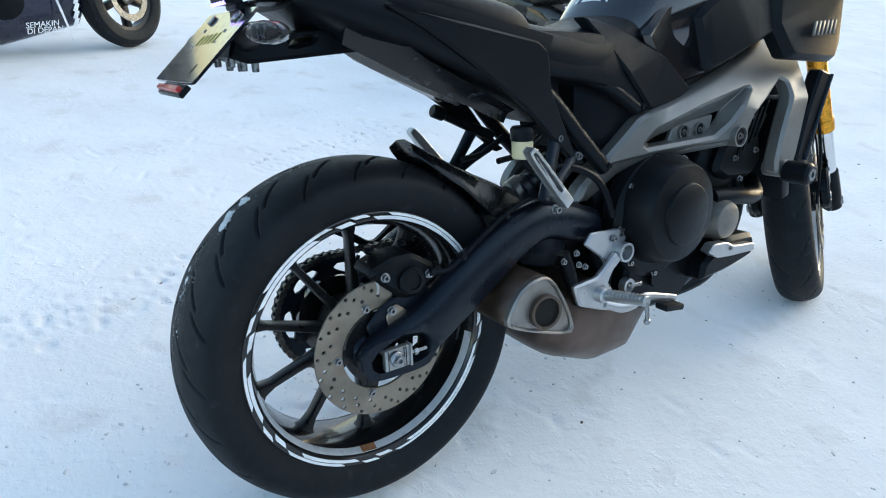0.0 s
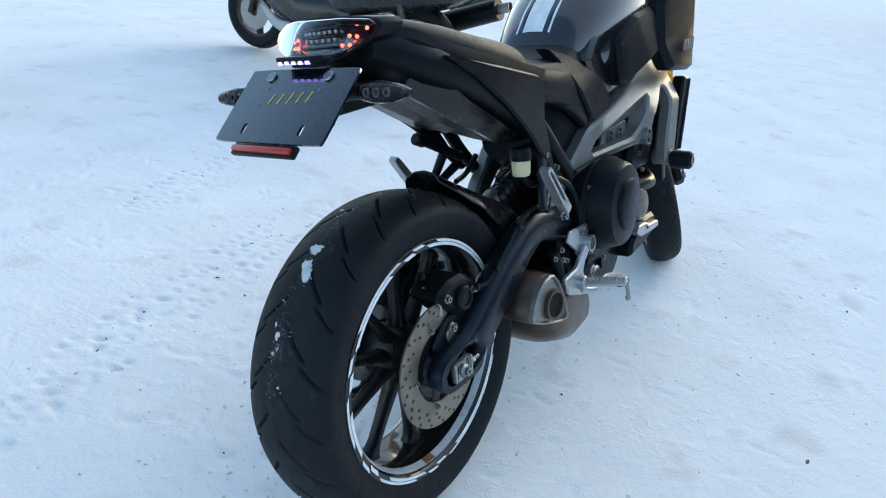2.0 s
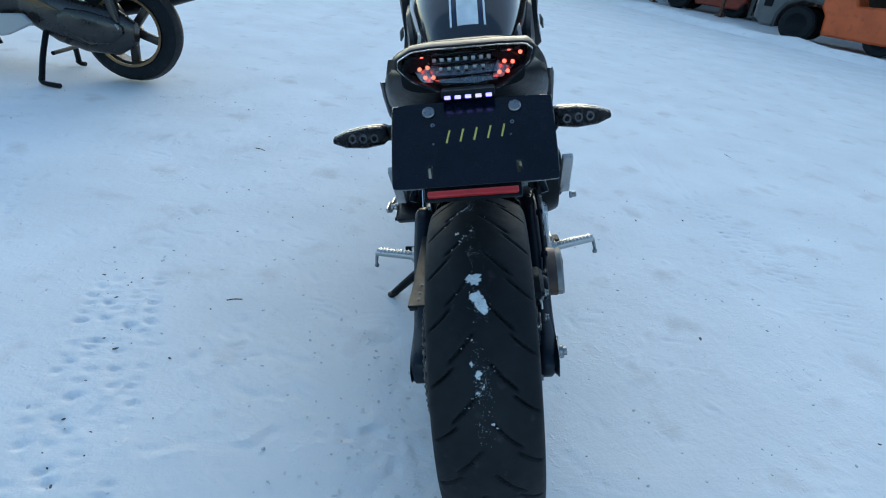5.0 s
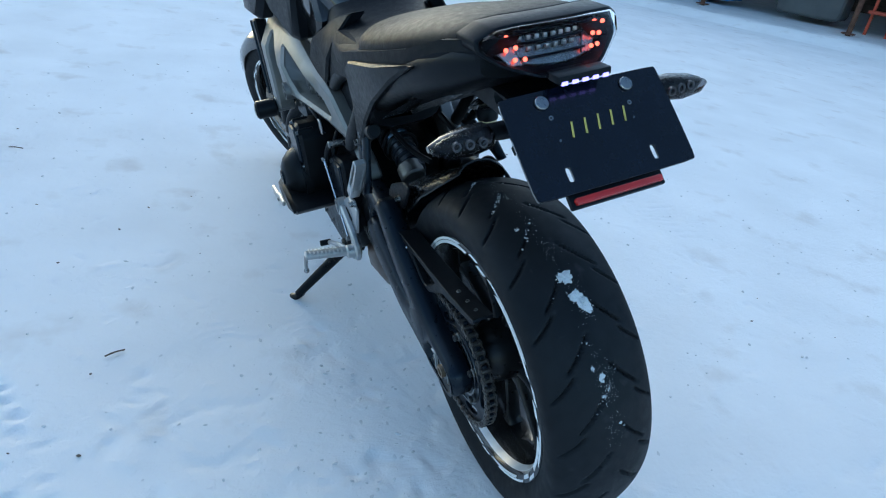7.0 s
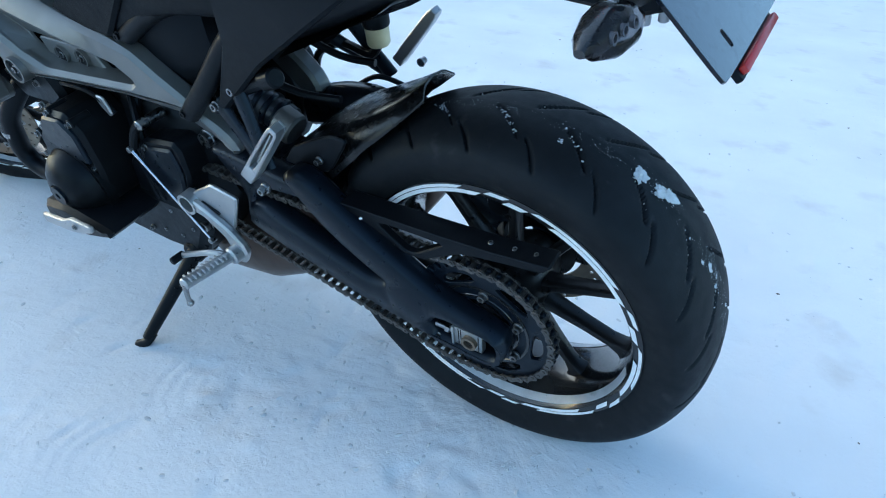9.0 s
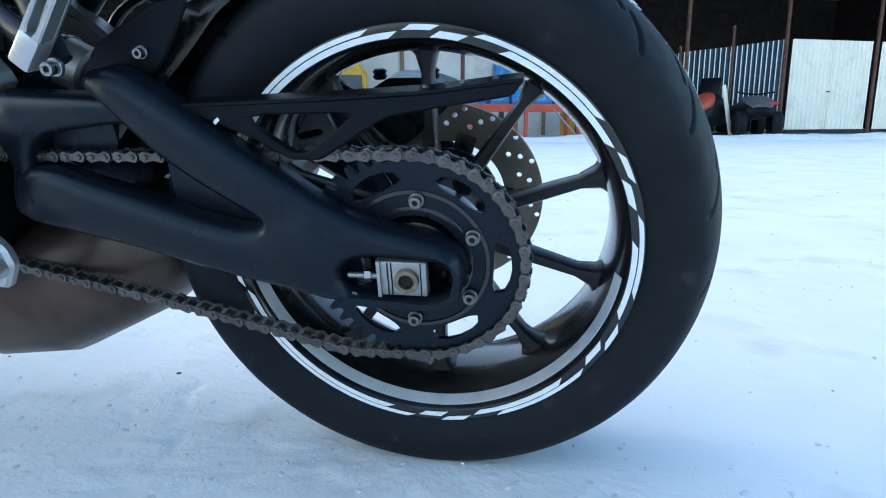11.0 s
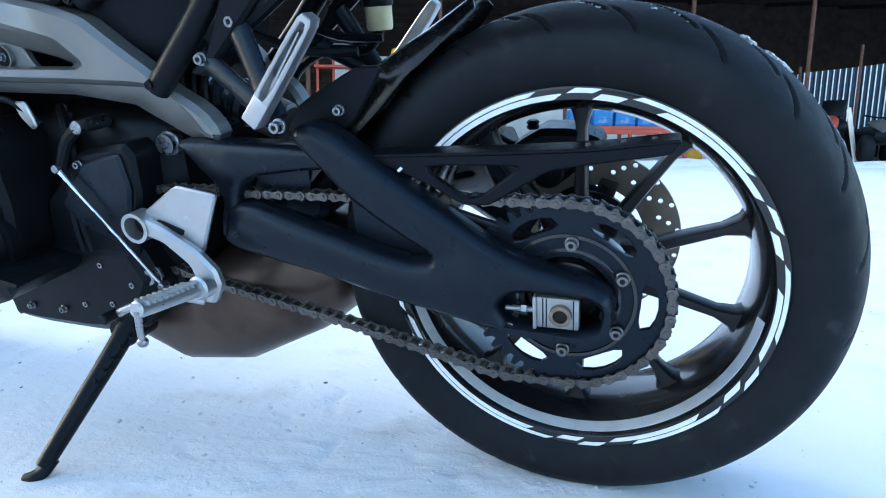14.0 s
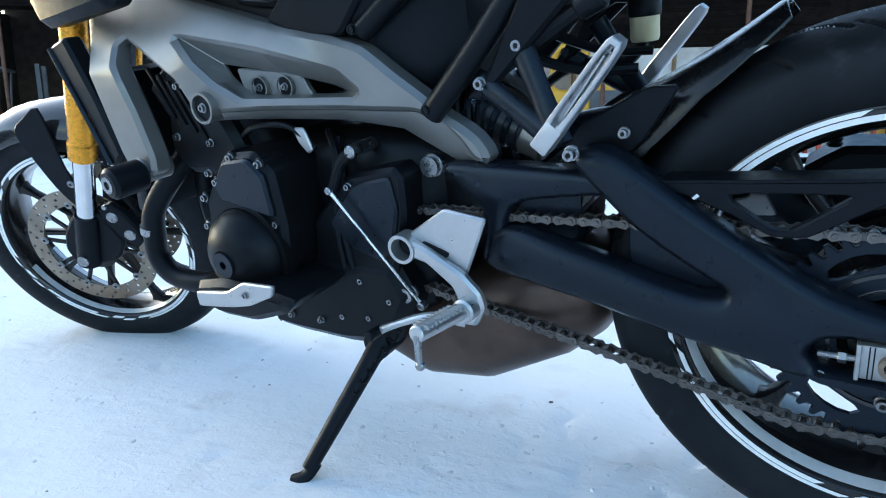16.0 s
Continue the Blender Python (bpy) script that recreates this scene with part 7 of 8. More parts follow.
forklift(13.95, 0.90, ORANGEPAINT, "orange and grey forklift parked before the shed", 207)
forklift(19.3, -0.75, DARKORANGE, "dark red and grey forklift parked in the shed mouth", 207)
loader = shed_thing("loader", "yellow loader with a black grille inside the shed", "loader", 4.7, -0.9, 0, "parked machines")
part("bonnet", slab([(-0.5, 0.6), (-0.5, 1.35), (-0.3, 1.6), (0.4, 1.7), (0.5, 0.6)], -0.5, 0.5, 0.06, (), 0.15), YELLOWPAINT, loader)
part("grille", box((0.02, 0.52, 1.02), (0.8, 0.04, 0.6), 0.01), MACHGREY, loader)
part("cab", slab([(0.4, 0.7), (0.45, 2.3), (1.2, 2.3), (1.35, 0.7)], -0.55, 0.55, 0.05, [[(0.55, 1.35), (0.6, 2.15), (1.1, 2.15), (1.2, 1.35)]], 0.08), YELLOWPAINT, loader)
part("arm", tube([(-0.3, 0.62, 1.0), (-0.9, 0.62, 0.8), (-1.3, 0.62, 0.4)], 0.07, 8, 3), MACHGREY, loader)
part("bucket", slab([(-1.7, 0.05), (-1.1, 0.05), (-1.2, 0.7), (-1.4, 0.7)], -0.8, 0.8, 0.02), MACHGREY, loader)
for x in (-0.1, 0.95):
    for yy in (-0.55, 0.6):
        wheel_part(loader, x, yy, 0.5, 0.5, 0.3, MACHGREY)
rack = shed_thing("rack", "red steel storage rack standing in the shed", "rack", 6.8, -1.0)
for x in (-0.7, -0.35, 0.0, 0.35, 0.7):
    part("upright", box((x, 0, 1.05), (0.05, 0.05, 2.1), 0.004), REDPAINT, rack)
for z in (0.4, 1.1, 1.95):
    part("shelf", box((0, 0, z), (1.5, 0.45, 0.05), 0.004), REDPAINT, rack)
for k, (s, y, mt, nm) in enumerate(((8.6, -1.4, MACHGREY, "grey"), (10.6, -1.2, BLUEPAINT, "blue"), (12.6, -1.0, MACHGREY, "dark grey"))):
    mach = shed_thing("machine", nm + " painted workshop machine in the dark shed", "machine", s, y, 0, "parked machines")
    part("body", slab([(-0.6, 0.1), (-0.6, 1.1), (-0.35, 1.6), (0.3, 1.65), (0.55, 1.2), (0.6, 0.1)], -0.4, 0.4, 0.04, (), 0.1), mt, mach)
    part("column", box((-0.2, 0.1, 1.9), (0.25, 0.3, 0.7), 0.03), mt, mach)
    part("wheel_cover", rod((0.25, 0.40, 0.9), (0.25, 0.48, 0.9), 0.22, 20, 0.02), STEEL, mach)
# parked quad and boards by the fence
quad = shed_thing("quad_bike", "dark quad bike with a red lamp beside the fence", "quad bike", -4.72, 0.30, 0, turn=68)
part("body", loft([oval(x, hy, z0, z1, 2.8, 18) for x, hy, z0, z1 in ((-0.85, 0.15, 0.45, 0.62), (-0.7, 0.36, 0.40, 0.75), (-0.2, 0.30, 0.36, 0.82), (0.35, 0.34, 0.38, 0.80), (0.75, 0.3, 0.42, 0.70), (0.85, 0.12, 0.5, 0.62))]), PLASTIC, quad)
part("tarpaulin", loft([oval(x, hy, z0, z1, 2.4, 18) for x, hy, z0, z1 in ((0.1, 0.2, 0.80, 0.86), (0.3, 0.34, 0.74, 0.92), (0.6, 0.32, 0.68, 0.86), (0.8, 0.2, 0.60, 0.72))]), MACHGREY, quad)
part("lamp", box((0.70, 0.24, 0.74), (0.10, 0.26, 0.07), 0.02), RED_REFLECT, quad)
for x in (-0.55, 0.55):
    for yy in (-0.38, 0.38):
        wheel_part(quad, x, yy, 0.29, 0.29, 0.22, PLASTIC)
part("handlebar", tube([(0.3, -0.4, 1.0), (0.25, 0, 0.95), (0.3, 0.4, 1.0)], 0.02, 8, 4), PLASTIC, quad)
sled = shed_thing("snowmobile", "red and black snowmobile with a white board leaning on it", "snowmobile", -3.70, 0.15, 0, turn=30)
part("body", loft([oval(x, hy, z0, z1, 2.6, 18) for x, hy, z0, z1 in ((-0.7, 0.12, 0.3, 0.5), (-0.5, 0.3, 0.22, 0.85), (0.0, 0.32, 0.2, 1.0), (0.5, 0.28, 0.2, 0.75), (0.9, 0.1, 0.3, 0.5))]), PLASTIC, sled)
part("cowl", loft([oval(x, hy, z0, z1, 2.6, 18) for x, hy, z0, z1 in ((0.1, 0.2, 0.7, 1.0), (0.4, 0.3, 0.6, 0.92), (0.8, 0.2, 0.5, 0.7))]), REDPAINT, sled)
part("windscreen", box((0.0, 0, 1.15), (0.05, 0.5, 0.4), 0.02, Matrix.Rotation(radians(-25), 4, "Y")), PLASTIC, sled)
part("board", box((-0.05, 0.42, 0.58), (0.13, 0.05, 1.25), 0.01, Matrix.Rotation(radians(28), 4, "Y")), SHEET_WHITE, sled)
for yy in (-0.2, 0.2):
    part("runner", tube([(-0.7, yy, 0.05), (0.7, yy, 0.05), (0.95, yy, 0.25)], 0.035, 8, 4), PLASTIC, sled)

# motor tiller and machine parts between the cabinet and the fence
tiller = shed_thing("motor_tiller", "orange and red motor tiller with a slanting handle", "tiller", -2.15, 0.25)
part("engine_cover", loft([oval(x, hy, z0, z1, 3.0, 16) for x, hy, z0, z1 in ((-0.26, 0.08, 0.36, 0.60), (-0.20, 0.20, 0.20, 0.78), (0.10, 0.22, 0.16, 0.86), (0.24, 0.14, 0.24, 0.66))]), ORANGEPAINT, tiller)
part("fuel_cap", box((0.10, 0.14, 0.92), (0.11, 0.11, 0.12), 0.02), YELLOWPAINT, tiller)
part("guard", tube([(-0.95, 0.15, 1.10), (-0.72, 0.18, 0.78), (-0.52, 0.2, 0.45), (-0.30, 0.2, 0.12), (0.1, 0.2, 0.07)], 0.035, 8, 5), REDPAINT, tiller, "bent red guard tube")
part("handle", tube([(-0.05, 0.1, 0.72), (0.45, 0.05, 1.0), (0.98, 0.0, 1.38)], 0.045, 8, 3), GREYWALL, tiller)
part("seat", loft([oval(x, hy, z0, z1, 2.6, 14) for x, hy, z0, z1 in ((-0.85, 0.10, 0.30, 0.62), (-0.66, 0.2, 0.18, 0.92), (-0.40, 0.16, 0.12, 0.66))]), PLASTIC, tiller)
for x in (-0.62, 0.55):
    wheel_part(tiller, x, 0.0, 0.24, 0.24, 0.16, MACHGREY)
heap = shed_thing("scrap_engine", "grey scrap engine standing by the cabinet", "engine", -1.45, 0.05)
part("block", box((0, 0, 0.36), (0.50, 0.40, 0.66), 0.05), MACHGREY, heap)
part("cover", loft([oval(x, hy, z0, z1, 2.4, 14) for x, hy, z0, z1 in ((-0.26, 0.10, 0.62, 0.78), (0.0, 0.20, 0.58, 0.98), (0.24, 0.10, 0.62, 0.82))]), GREYWALL, heap)
part("red_hub", rod((0.06, 0.20, 0.52), (0.06, 0.28, 0.52), 0.09, 16, 0.01), REDPAINT, heap)
part("flywheel", rod((-0.20, 0.18, 0.40), (-0.20, 0.26, 0.40), 0.22, 20, 0.02), STEEL, heap)
cloth = shed_thing("hanging_cloth", "dark red cloth hanging on the shed wall", "cloth", -0.35, -1.62)
bm = bmesh.new()
rows = []
for k in range(15):
    u = k / 14
    row = []
    for j in range(9):
        v = j / 8
        d = 0.06 + 0.05 * noise.noise(Vector((u * 6, v * 2, 4.0))) + 0.03 * math.sin(19 * u)
        row.append(bm.verts.new((0.55 - (1.1 - 0.25 * v) * u - 0.1 * v, d, 1.98 - (0.86 + 0.14 * math.sin(7 * u)) * v)))
    rows.append(row)
for a, b in zip(rows, rows[1:]):
    for j in range(8):
        bm.faces.new((a[j], a[j + 1], b[j + 1], b[j]))
bmesh.ops.solidify(bm, geom=bm.faces[:], thickness=0.012)
part("drape", bm, DARKORANGE, cloth)
part("rail", rod((0.62, -0.02, 1.99), (-0.62, -0.02, 1.99), 0.02, 8), RUSTY, cloth)
for x in (-0.5, 0.5):
    part("bracket", box((x, -0.12, 1.99), (0.03, 0.24, 0.03), 0.004), RUSTY, cloth)

# ploughed ridge of snow along the shed
bm = bmesh.new()
rows = []
for k in range(181):
    s = -16 + 42 * k / 180
    row = []
    for j in range(9):
        v = -1 + j / 4
        h = 0.16 * max(0, 1 - v * v) * (0.6 + 0.5 * noise.noise(Vector((s * 0.9, v * 2, 3.1)))) + 0.03 * noise.noise(Vector((s * 4, v * 5, 0)))
        row.append(bm.verts.new((s, 2.4 + 0.55 * v + 0.15 * noise.noise(Vector((s * 0.4, 0, 7))), max(-0.02, h) - 0.012 * abs(v))))
    rows.append(row)
for a, b in zip(rows, rows[1:]):
    for j in range(8):
        bm.faces.new((a[j], b[j], b[j + 1], a[j + 1]))
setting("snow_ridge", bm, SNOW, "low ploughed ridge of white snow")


# ---- the scooter and the faired bike parked beside ----
SC = Matrix.Translation((2.78, 2.05, 0)) @ Matrix.Rotation(radians(90), 4, "Z")
SC_DARK = surf("scooter_graphite", (0.020, 0.019, 0.019), 0.3, 0.3, 0.12, 10, coat=0.4)
SC_SILVER = surf("scooter_silver", (0.40, 0.41, 0.42), 0.38, 0.4, 0.04, 3)
scooter = thing("scooter", "dark graphite maxi scooter with silver floor trim on its centre stand", "scooter", m=SC)


def plain_wheel(name, parent, x, z, r, w, rim_mt, m=None):
    prof = [(r * 0.66, w * 0.40), (r * 0.72, w * 0.48), (r * 0.86, w * 0.5), (r * 0.95, w * 0.36), (r, 0.0), (r * 0.95, -w * 0.36), (r * 0.86, -w * 0.5), (r * 0.72, -w * 0.48), (r * 0.66, -w * 0.40)]
    wh = part(name, lathe([(0.0, 0.05), (0.04, 0.05), (0.05, 0.03), (0.05, -0.03), (0.04, -0.05), (0.0, -0.05)], 24), rim_mt, parent, "")
    wh.matrix_basis = m if m is not None else Matrix.Translation((x, 0, z))
    part("tyre", lathe(prof, 56), RUBBER, wh, "black tyre")
    rp = [(r * 0.67, w * 0.42), (r * 0.68, w * 0.36), (r * 0.60, w * 0.28), (r * 0.59, -w * 0.28), (r * 0.68, -w * 0.36), (r * 0.67, -w * 0.42)]
    part("rim", lathe(rp, 48), rim_mt, wh)
    for k in range(5):
        q = Matrix.Rotation(radians(72 * k + 20), 4, "Y")
        own = box((r * 0.33, 0, 0), (r * 0.58, 0.05, 0.045), 0.012)
        bmesh.ops.transform(own, matrix=q, verts=own.verts)
        part("spoke", own, rim_mt, wh)
    return wh


SC_RIM = surf("scooter_rim", (0.05, 0.045, 0.04), 0.35, 0.5)
SC_GOLD = surf("rim_lip_bronze", (0.20, 0.13, 0.07), 0.35, 0.7)
w1 = plain_wheel("rear_wheel", scooter, 0.0, 0.295, 0.290, 0.155, SC_RIM)
part("rim_lip", lathe([(0.183, 0.076), (0.198, 0.079), (0.198, 0.072), (0.183, 0.07)], 48, closed=True), SC_GOLD, w1)
w2 = plain_wheel("front_wheel", scooter, 1.62, 0.290, 0.285, 0.125, SC_RIM, pose(1.62, 0, 0.290, 0, 0, 12))
part("brake_disc", disc_plate(0.130, 0.095, 0.060, 0.065, drilled(0.130, 0.095, 18)), STEEL, w2)
part("disc_carrier", lathe([(0.03, 0.058), (0.10, 0.060), (0.10, 0.064), (0.03, 0.066)], 30, closed=True), STEEL, w2)
for yy in (-0.09, 0.09):
    part("fork_leg", rod((1.62, yy, 0.29), (1.42, yy, 0.85), 0.022, 14), SC_DARK, scooter)
part("front_fender", loft([[Vector((1.62 + (0.31 - 0.05 * (s * s)) * math.cos(a), s * 0.085, 0.29 + (0.31 - 0.05 * s * s) * math.sin(a))) for s in np.linspace(-1, 1, 9)] + [Vector((1.62 + (0.305 - 0.05 * (s * s)) * math.cos(a), s * 0.085, 0.29 + (0.305 - 0.05 * s * s) * math.sin(a))) for s in np.linspace(1, -1, 9)] for a in [radians(20 + 12 * k) for k in range(12)]]), SC_DARK, scooter)
# bodywork
part("belt_case", loft([oval(x, hy, z0, z1, 2.6, 20, 0.12) for x, hy, z0, z1 in ((-0.08, 0.035, 0.24, 0.36), (0.02, 0.06, 0.17, 0.42), (0.20, 0.065, 0.165, 0.44), (0.36, 0.06, 0.20, 0.46), (0.52, 0.05, 0.28, 0.45), (0.58, 0.03, 0.33, 0.42))]), SC_DARK, scooter, "black belt case")
part("filter_cover", loft([oval(x, hy, z0, z1, 2.4, 20, 0.18) for x, hy, z0, z1 in ((-0.03, 0.01, 0.30, 0.34), (0.03, 0.025, 0.24, 0.38), (0.16, 0.03, 0.22, 0.40), (0.28, 0.022, 0.27, 0.40), (0.33, 0.01, 0.31, 0.36))]), SC_DARK, scooter)
part("shock", tube([(0.0, 0.15, 0.32), (0.10, 0.16, 0.66)], 0.028, 12, 1), SC_DARK, scooter)
part("shock_bolt", rod((0.0, 0.17, 0.335), (0.0, 0.195, 0.335), 0.018, 12), STEEL, scooter)
part("tail_body", loft([oval(x, hy, z0, z1, 2.8, 24) for x, hy, z0, z1 in ((-0.42, 0.06, 0.70, 0.80), (-0.30, 0.16, 0.62, 0.86), (0.0, 0.20, 0.52, 0.86), (0.35, 0.21, 0.46, 0.82), (0.62, 0.20, 0.40, 0.76), (0.74, 0.16, 0.38, 0.60))]), SC_DARK, scooter, "glossy dark tail bodywork")
part("seat", loft([oval(x, hy, z0, z1, 2.8, 20) for x, hy, z0, z1 in ((-0.25, 0.12, 0.86, 0.94), (0.0, 0.17, 0.84, 0.94), (0.30, 0.17, 0.80, 0.86), (0.62, 0.13, 0.74, 0.82))]), SEATVINYL, scooter)
part("floor_body", loft([oval(x, hy, z0, z1, 3, 24) for x, hy, z0, z1 in ((0.50, 0.14, 0.26, 0.50), (0.70, 0.20, 0.225, 0.56), (1.0, 0.21, 0.24, 0.52), (1.22, 0.21, 0.27, 0.70), (1.34, 0.19, 0.33, 0.95), (1.46, 0.12, 0.55, 1.05))]), SC_DARK, scooter)
for sg in (1, -1):
    part("floor_trim", slab([(0.45, 0.295), (0.62, 0.205), (1.05, 0.205), (1.24, 0.265), (1.36, 0.40), (1.28, 0.39), (1.16, 0.31), (0.72, 0.315), (0.50, 0.345)], sg * 0.200, sg * 0.225, 0.008, (), 0.15), SC_SILVER, scooter, "silver floor trim")
part("leg_shield", loft([oval(x, hy, z0, z1, 2.8, 24) for x, hy, z0, z1 in ((1.26, 0.24, 0.40, 1.0), (1.36, 0.25, 0.42, 1.08), (1.52, 0.20, 0.60, 1.05), (1.66, 0.10, 0.72, 0.95))]), SC_SILVER, scooter, "silver leg shield")
part("bronze_flash", slab([(0.30, 0.375), (0.42, 0.42), (0.55, 0.43), (0.52, 0.41)], 0.176, 0.184, 0.003), SC_GOLD, scooter)
for leg, foot in (([(0.42, 0.16, 0.25), (0.39, 0.27, 0.13), (0.36, 0.35, 0.03)], [(0.37, 0.34, 0.04), (0.345, 0.365, 0.016), (0.24, 0.385, 0.016)]), ([(0.42, -0.06, 0.25), (0.43, -0.12, 0.13), (0.44, -0.16, 0.03)], [(0.45, -0.155, 0.035), (0.43, -0.165, 0.016), (0.40, -0.165, 0.016)])):
    part("stand_leg", tube(leg, 0.016, 10, 3), PLASTIC, scooter)
    part("stand_foot", tube(foot, 0.014, 8, 3), PLASTIC, scooter)
part("stand_bar", tube([(0.36, 0.22, 0.15), (0.36, -0.12, 0.15)], 0.012, 8, 1), PLASTIC, scooter)
part("rest_peg", rod((0.68, 0.2, 0.20), (0.66, 0.2, 0.16), 0.01, 8), PLASTIC, scooter)
part("muffler", tube([(0.30, -0.20, 0.33), (0.0, -0.24, 0.45), (-0.42, -0.26, 0.61)], [0.03, 0.075, 0.07], 18, 5), PLASTIC, scooter, "black scooter muffler")
part("muffler_tip", ring_bar((-0.42, -0.26, 0.61), (-0.50, -0.26, 0.638), 0.032, 0.027, 20), MUFFEND, scooter)
part("muffler_guard", slab([(-0.34, 0.69), (0.0, 0.56), (0.02, 0.50), (-0.36, 0.62)], -0.30, -0.325, 0.006), SC_SILVER, scooter)
part("muffler_mark", box((-0.22, -0.336, 0.555), (0.018, 0.003, 0.03), 0.001), RED_REFLECT, scooter)

SP = Matrix.Translation((0.285, 3.76, 0)) @ Matrix.Rotation(radians(11), 4, "Z")
SP_BLUE = surf("fairing_navy", (0.010, 0.013, 0.035), 0.25, 0.2, 0.1, 8, coat=0.5)
sport = thing("sports_motorcycle", "navy faired sports motorcycle parked on the snow", "motorcycle", m=SP)
fw = plain_wheel("front_wheel", sport, 0, 0.295, 0.295, 0.12, RIM_BLACK, pose(0.0, 0.0, 0.295, -10, 0, 24))
part("brake_disc", disc_plate(0.140, 0.10, -0.065, -0.07, drilled(0.140, 0.10, 18)), STEEL, fw)
part("belly_fairing", loft([oval(x, hy, z0, z1, 2.8, 24, 0.02) for x, hy, z0, z1 in ((-1.0, 0.10, 0.10, 0.34), (-0.90, 0.17, 0.07, 0.55), (-0.70, 0.20, 0.06, 0.70), (-0.48, 0.20, 0.11, 0.80), (-0.28, 0.16, 0.15, 0.85), (-0.20, 0.10, 0.30, 0.80))]), SP_BLUE, sport, "navy belly fairing")
part("upper_body", loft([oval(x, hy, z0, z1, 2.6, 24, 0.03) for x, hy, z0, z1 in ((-1.55, 0.08, 0.70, 0.78), (-1.1, 0.15, 0.58, 0.76), (-0.6, 0.20, 0.58, 0.82), (-0.2, 0.20, 0.60, 0.84), (0.02, 0.10, 0.66, 0.78))]), SP_BLUE, sport)
plain_wheel("rear_wheel", sport, -1.38, 0.31, 0.31, 0.18, RIM_BLACK)
part("swingarm", tube([(-1.38, -0.12, 0.31), (-0.85, -0.11, 0.38)], 0.035, 10, 1), SATIN, sport)
for yy in (-0.1, 0.1):
    part("fork_leg", rod((0.0, yy, 0.295), (-0.24, yy, 0.82), 0.024, 14), STEEL, sport)
part("white_pinstripe", slab([(-0.372, 0.10), (-0.362, 0.10), (-0.43, 0.40), (-0.445, 0.40)], -0.196, -0.1995, 0.001, r=0), WHITE_TAPE, sport)
part("clutch_case", lathe([(0.11, -0.16), (0.10, -0.20), (0.06, -0.215), (0.0, -0.218)], 32, (-0.68, 0, 0.33)), ENGINE, sport)
for z, word in ((0.200, "SEMAKIN"), (0.168, "DI DEPAN")):
    cu = bpy.data.curves.new("slogan", "FONT")
    cu.body, cu.size, cu.extrude, cu.shear = word, 0.042, 0.001, 0.2
    tmp = bpy.data.objects.new("slogan", cu)
    dg = bpy.context.evaluated_depsgraph_get()
    me = bpy.data.meshes.new_from_object(tmp.evaluated_get(dg))
    bpy.data.objects.remove(tmp)
    me.materials.append(WHITE_TAPE)
    ob = new("slogan", me)
    ob.parent = sport
    ob.matrix_basis = pose(-0.60, -0.197, z - 0.02, 90, -3, 0)
bm = bmesh.new()
for k in range(4):
    box((-0.335 + 0.006 * k, -0.192, 0.20 + 0.04 * k), (0.05, 0.004, 0.022), 0.002, Matrix.Rotation(radians(-65), 4, "Y"), bm)
part("sponsor_mark", bm, WHITE_TAPE, sport)

# ---- loose bits on the snow ----
GRIT = surf("dark_grit", (0.10, 0.08, 0.065), 0.9, 0, 0.4, 50)
bm = bmesh.new()
rg = random.Random(11)
for k in range(200):
    r = 0.4 + 4.2 * rg.random() ** 0.8
    a = rg.uniform(0, 6.283)
    x, y = 0.3 + r * math.cos(a), 0.2 + r * math.sin(a)
    s = rg.uniform(0.001, 0.004) * (1.5 if rg.random() < 0.1 else 1)
    own = bmesh.new()
    bmesh.ops.create_icosphere(own, subdivisions=1, radius=1.0)
    m = Matrix.Translation((x, y, 0.002)) @ Matrix.Rotation(rg.uniform(0, 6.28), 4, "Z") @ Matrix.Diagonal((s * rg.uniform(1, 2.5), s, s * 0.5, 1))
    bmesh.ops.transform(own, matrix=m, verts=own.verts)
    join(bm, own)
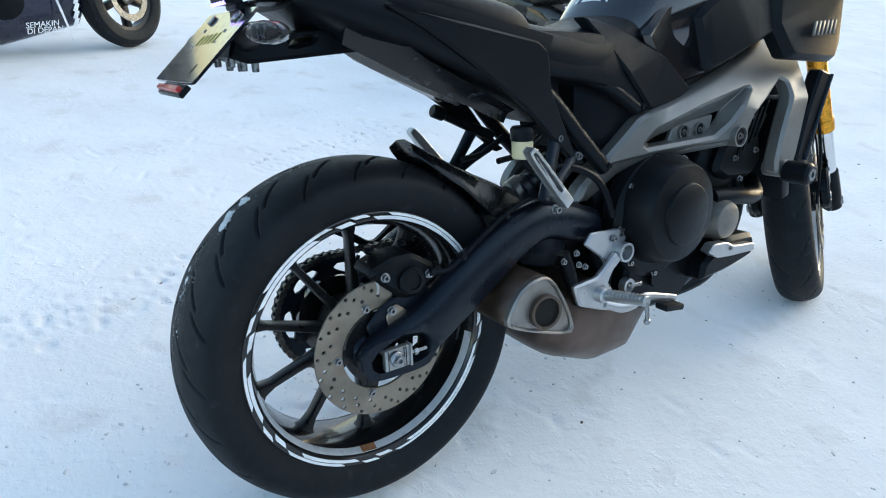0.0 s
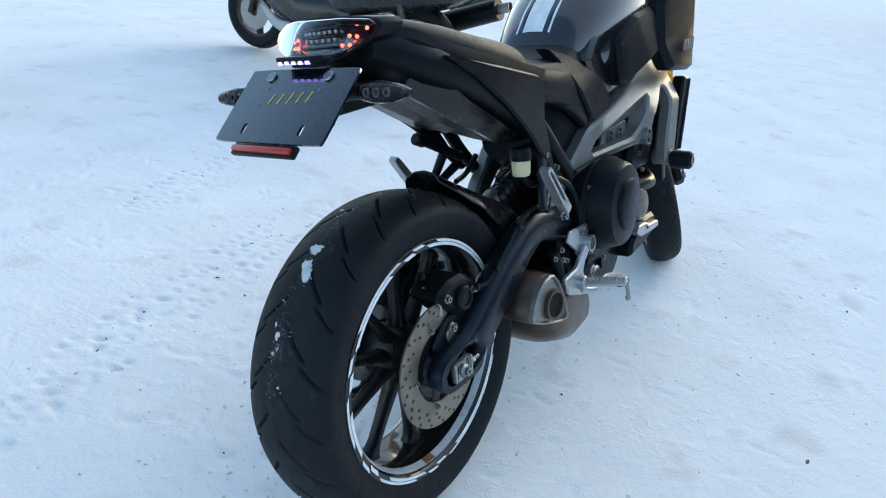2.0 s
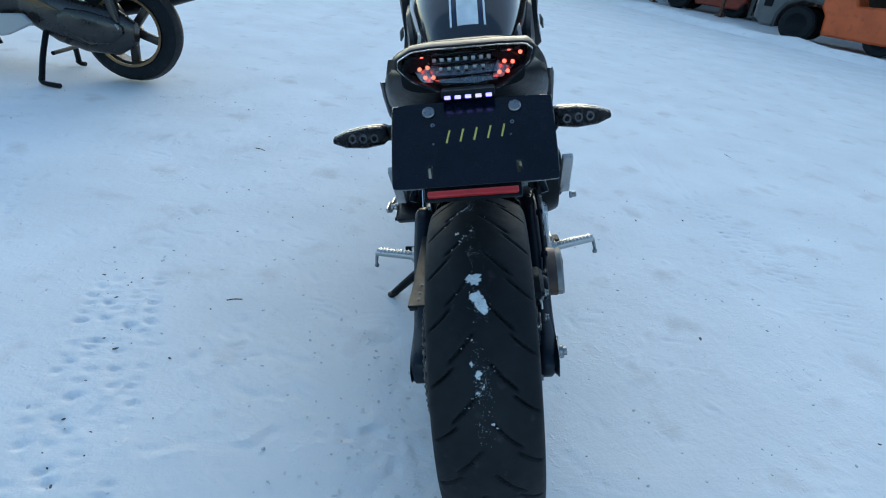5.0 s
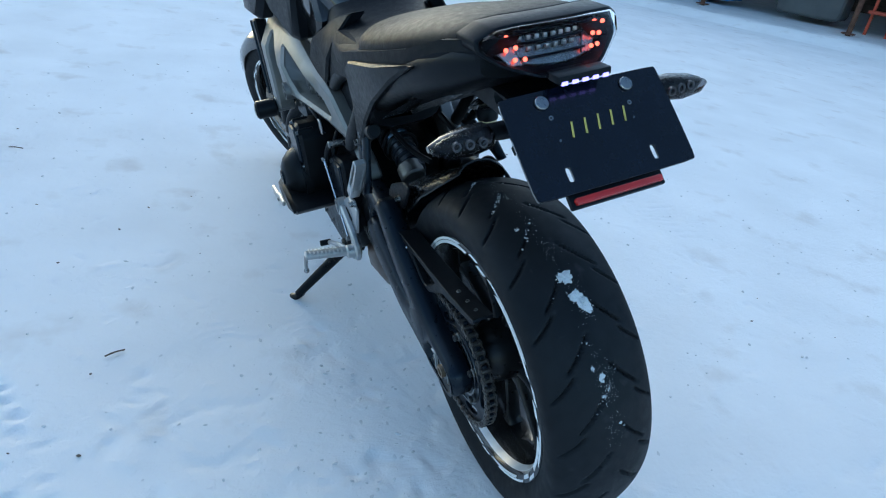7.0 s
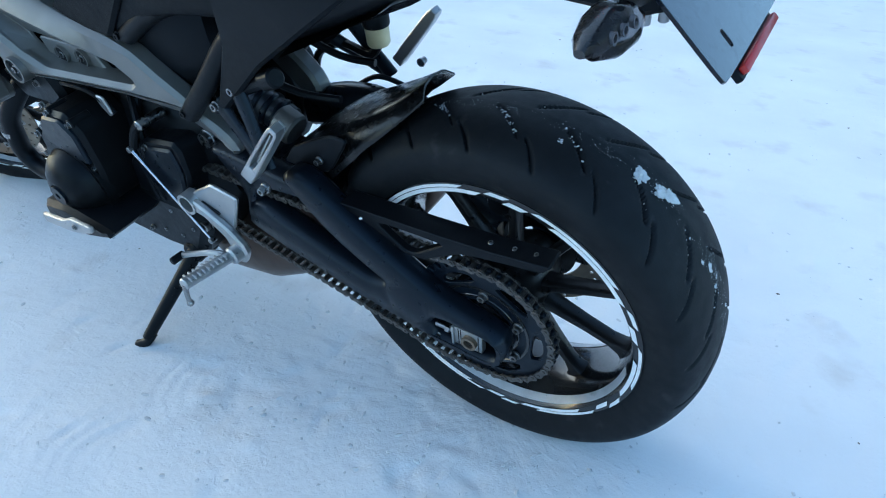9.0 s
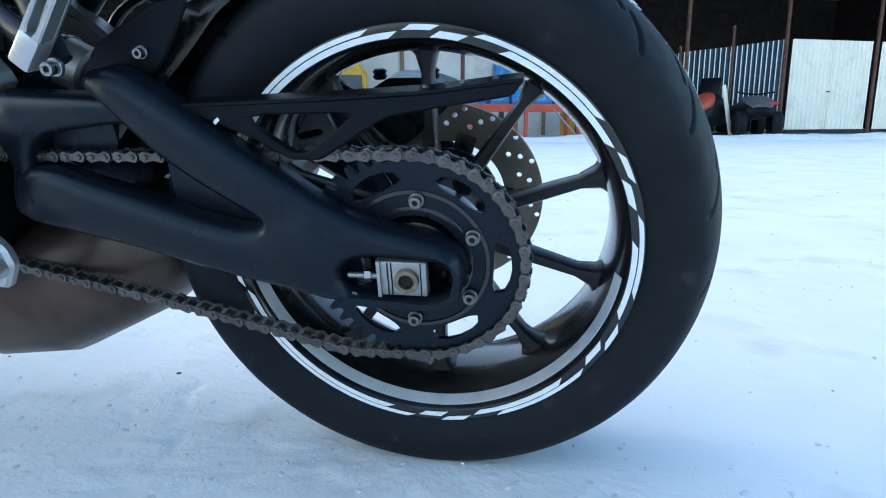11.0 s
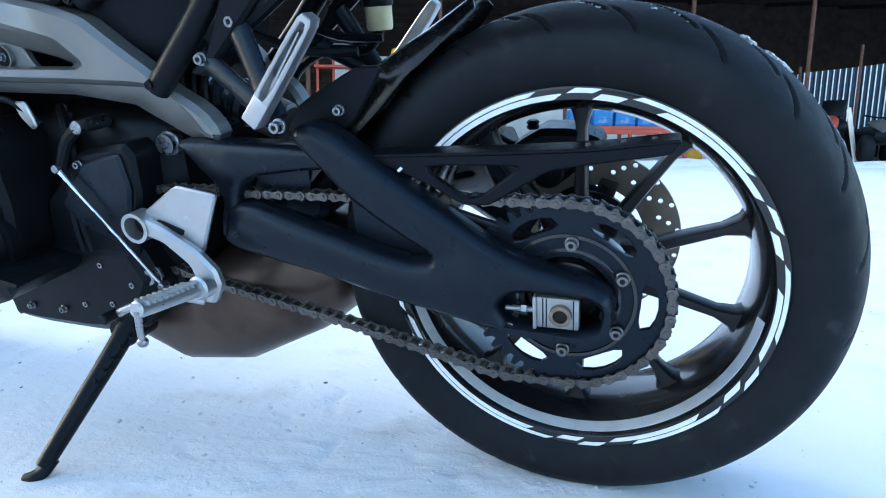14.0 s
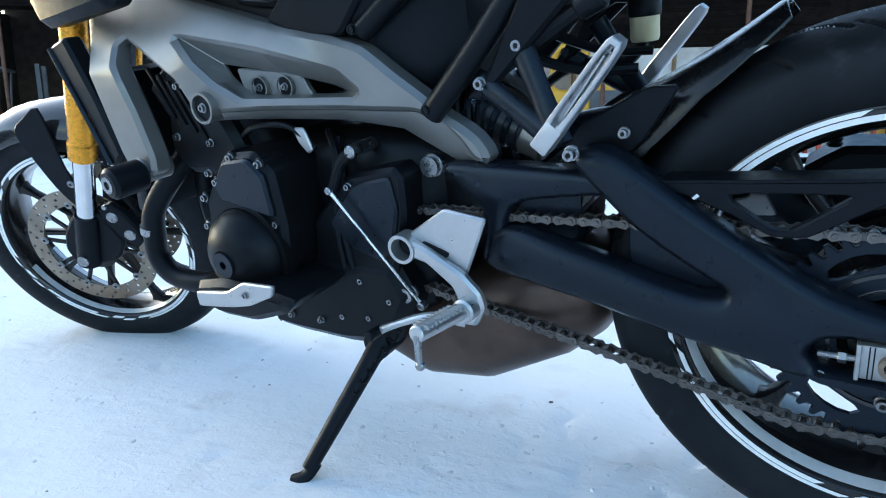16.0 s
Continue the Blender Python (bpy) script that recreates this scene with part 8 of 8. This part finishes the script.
# specks caught in the tyre prints
for x0, y0, x1, y1, n in ((-0.42, 0.735, 0.62, 1.03, 60), (0.34, 1.52, 1.16, 1.78, 45)):
    for k in range(n):
        t = rg.random()
        x, y = x0 + (x1 - x0) * t + rg.gauss(0, 0.03), y0 + (y1 - y0) * t + rg.gauss(0, 0.055)
        s = rg.uniform(0.0012, 0.0038)
        own = bmesh.new()
        bmesh.ops.create_icosphere(own, subdivisions=1, radius=1.0)
        bmesh.ops.transform(own, matrix=Matrix.Translation((x, y, -0.001)) @ Matrix.Rotation(rg.uniform(0, 6.28), 4, "Z") @ Matrix.Diagonal((s * rg.uniform(1, 2.5), s, s * 0.5, 1)), verts=own.verts)
        join(bm, own)
for x, y, a, l in ((0.535, 0.693, 1.9, 0.022), (2.95, -1.65, 0.3, 0.04), (1.86, 1.02, 1.2, 0.025)):
    tube([(x - l * math.cos(a), y - l * math.sin(a), 0.003), (x, y, 0.005), (x + l * math.cos(a), y + l * math.sin(a), 0.002)], 0.0020, 6, 3, bm=bm)
ob = part("grit", bm, GRIT, None, "dark grit and straw scattered on the snow", kind="stuff")
ob["category"] = "grit"

# loose crumbs of snow lying about
bm = bmesh.new()
rc = random.Random(29)
for k in range(2600):
    r = 0.25 + 2.6 * rc.random() ** 0.7
    a = rc.uniform(0, 6.283)
    x, y = 0.3 + r * math.cos(a), 0.15 + r * math.sin(a)
    if k % 6 == 0:
        x, y = rc.gauss(0.05, 0.28), rc.gauss(0.14, 0.12)
    s = 0.0008 + 0.0036 * rc.random() ** 3
    own = bmesh.new()
    bmesh.ops.create_icosphere(own, subdivisions=1, radius=1.0)
    for v in own.verts:
        v.co *= rc.uniform(0.7, 1.25)
    bmesh.ops.transform(own, matrix=Matrix.Translation((x, y, 0.001)) @ Matrix.Rotation(rc.uniform(0, 6.28), 4, "Z") @ Matrix.Diagonal((s * rc.uniform(1, 2.2), s, s * 0.7, 1)), verts=own.verts)
    join(bm, own)
ob = part("snow_crumbs", bm, SNOWBIT, None, "loose crumbs of packed snow", kind="stuff")
ob["category"] = "snow"
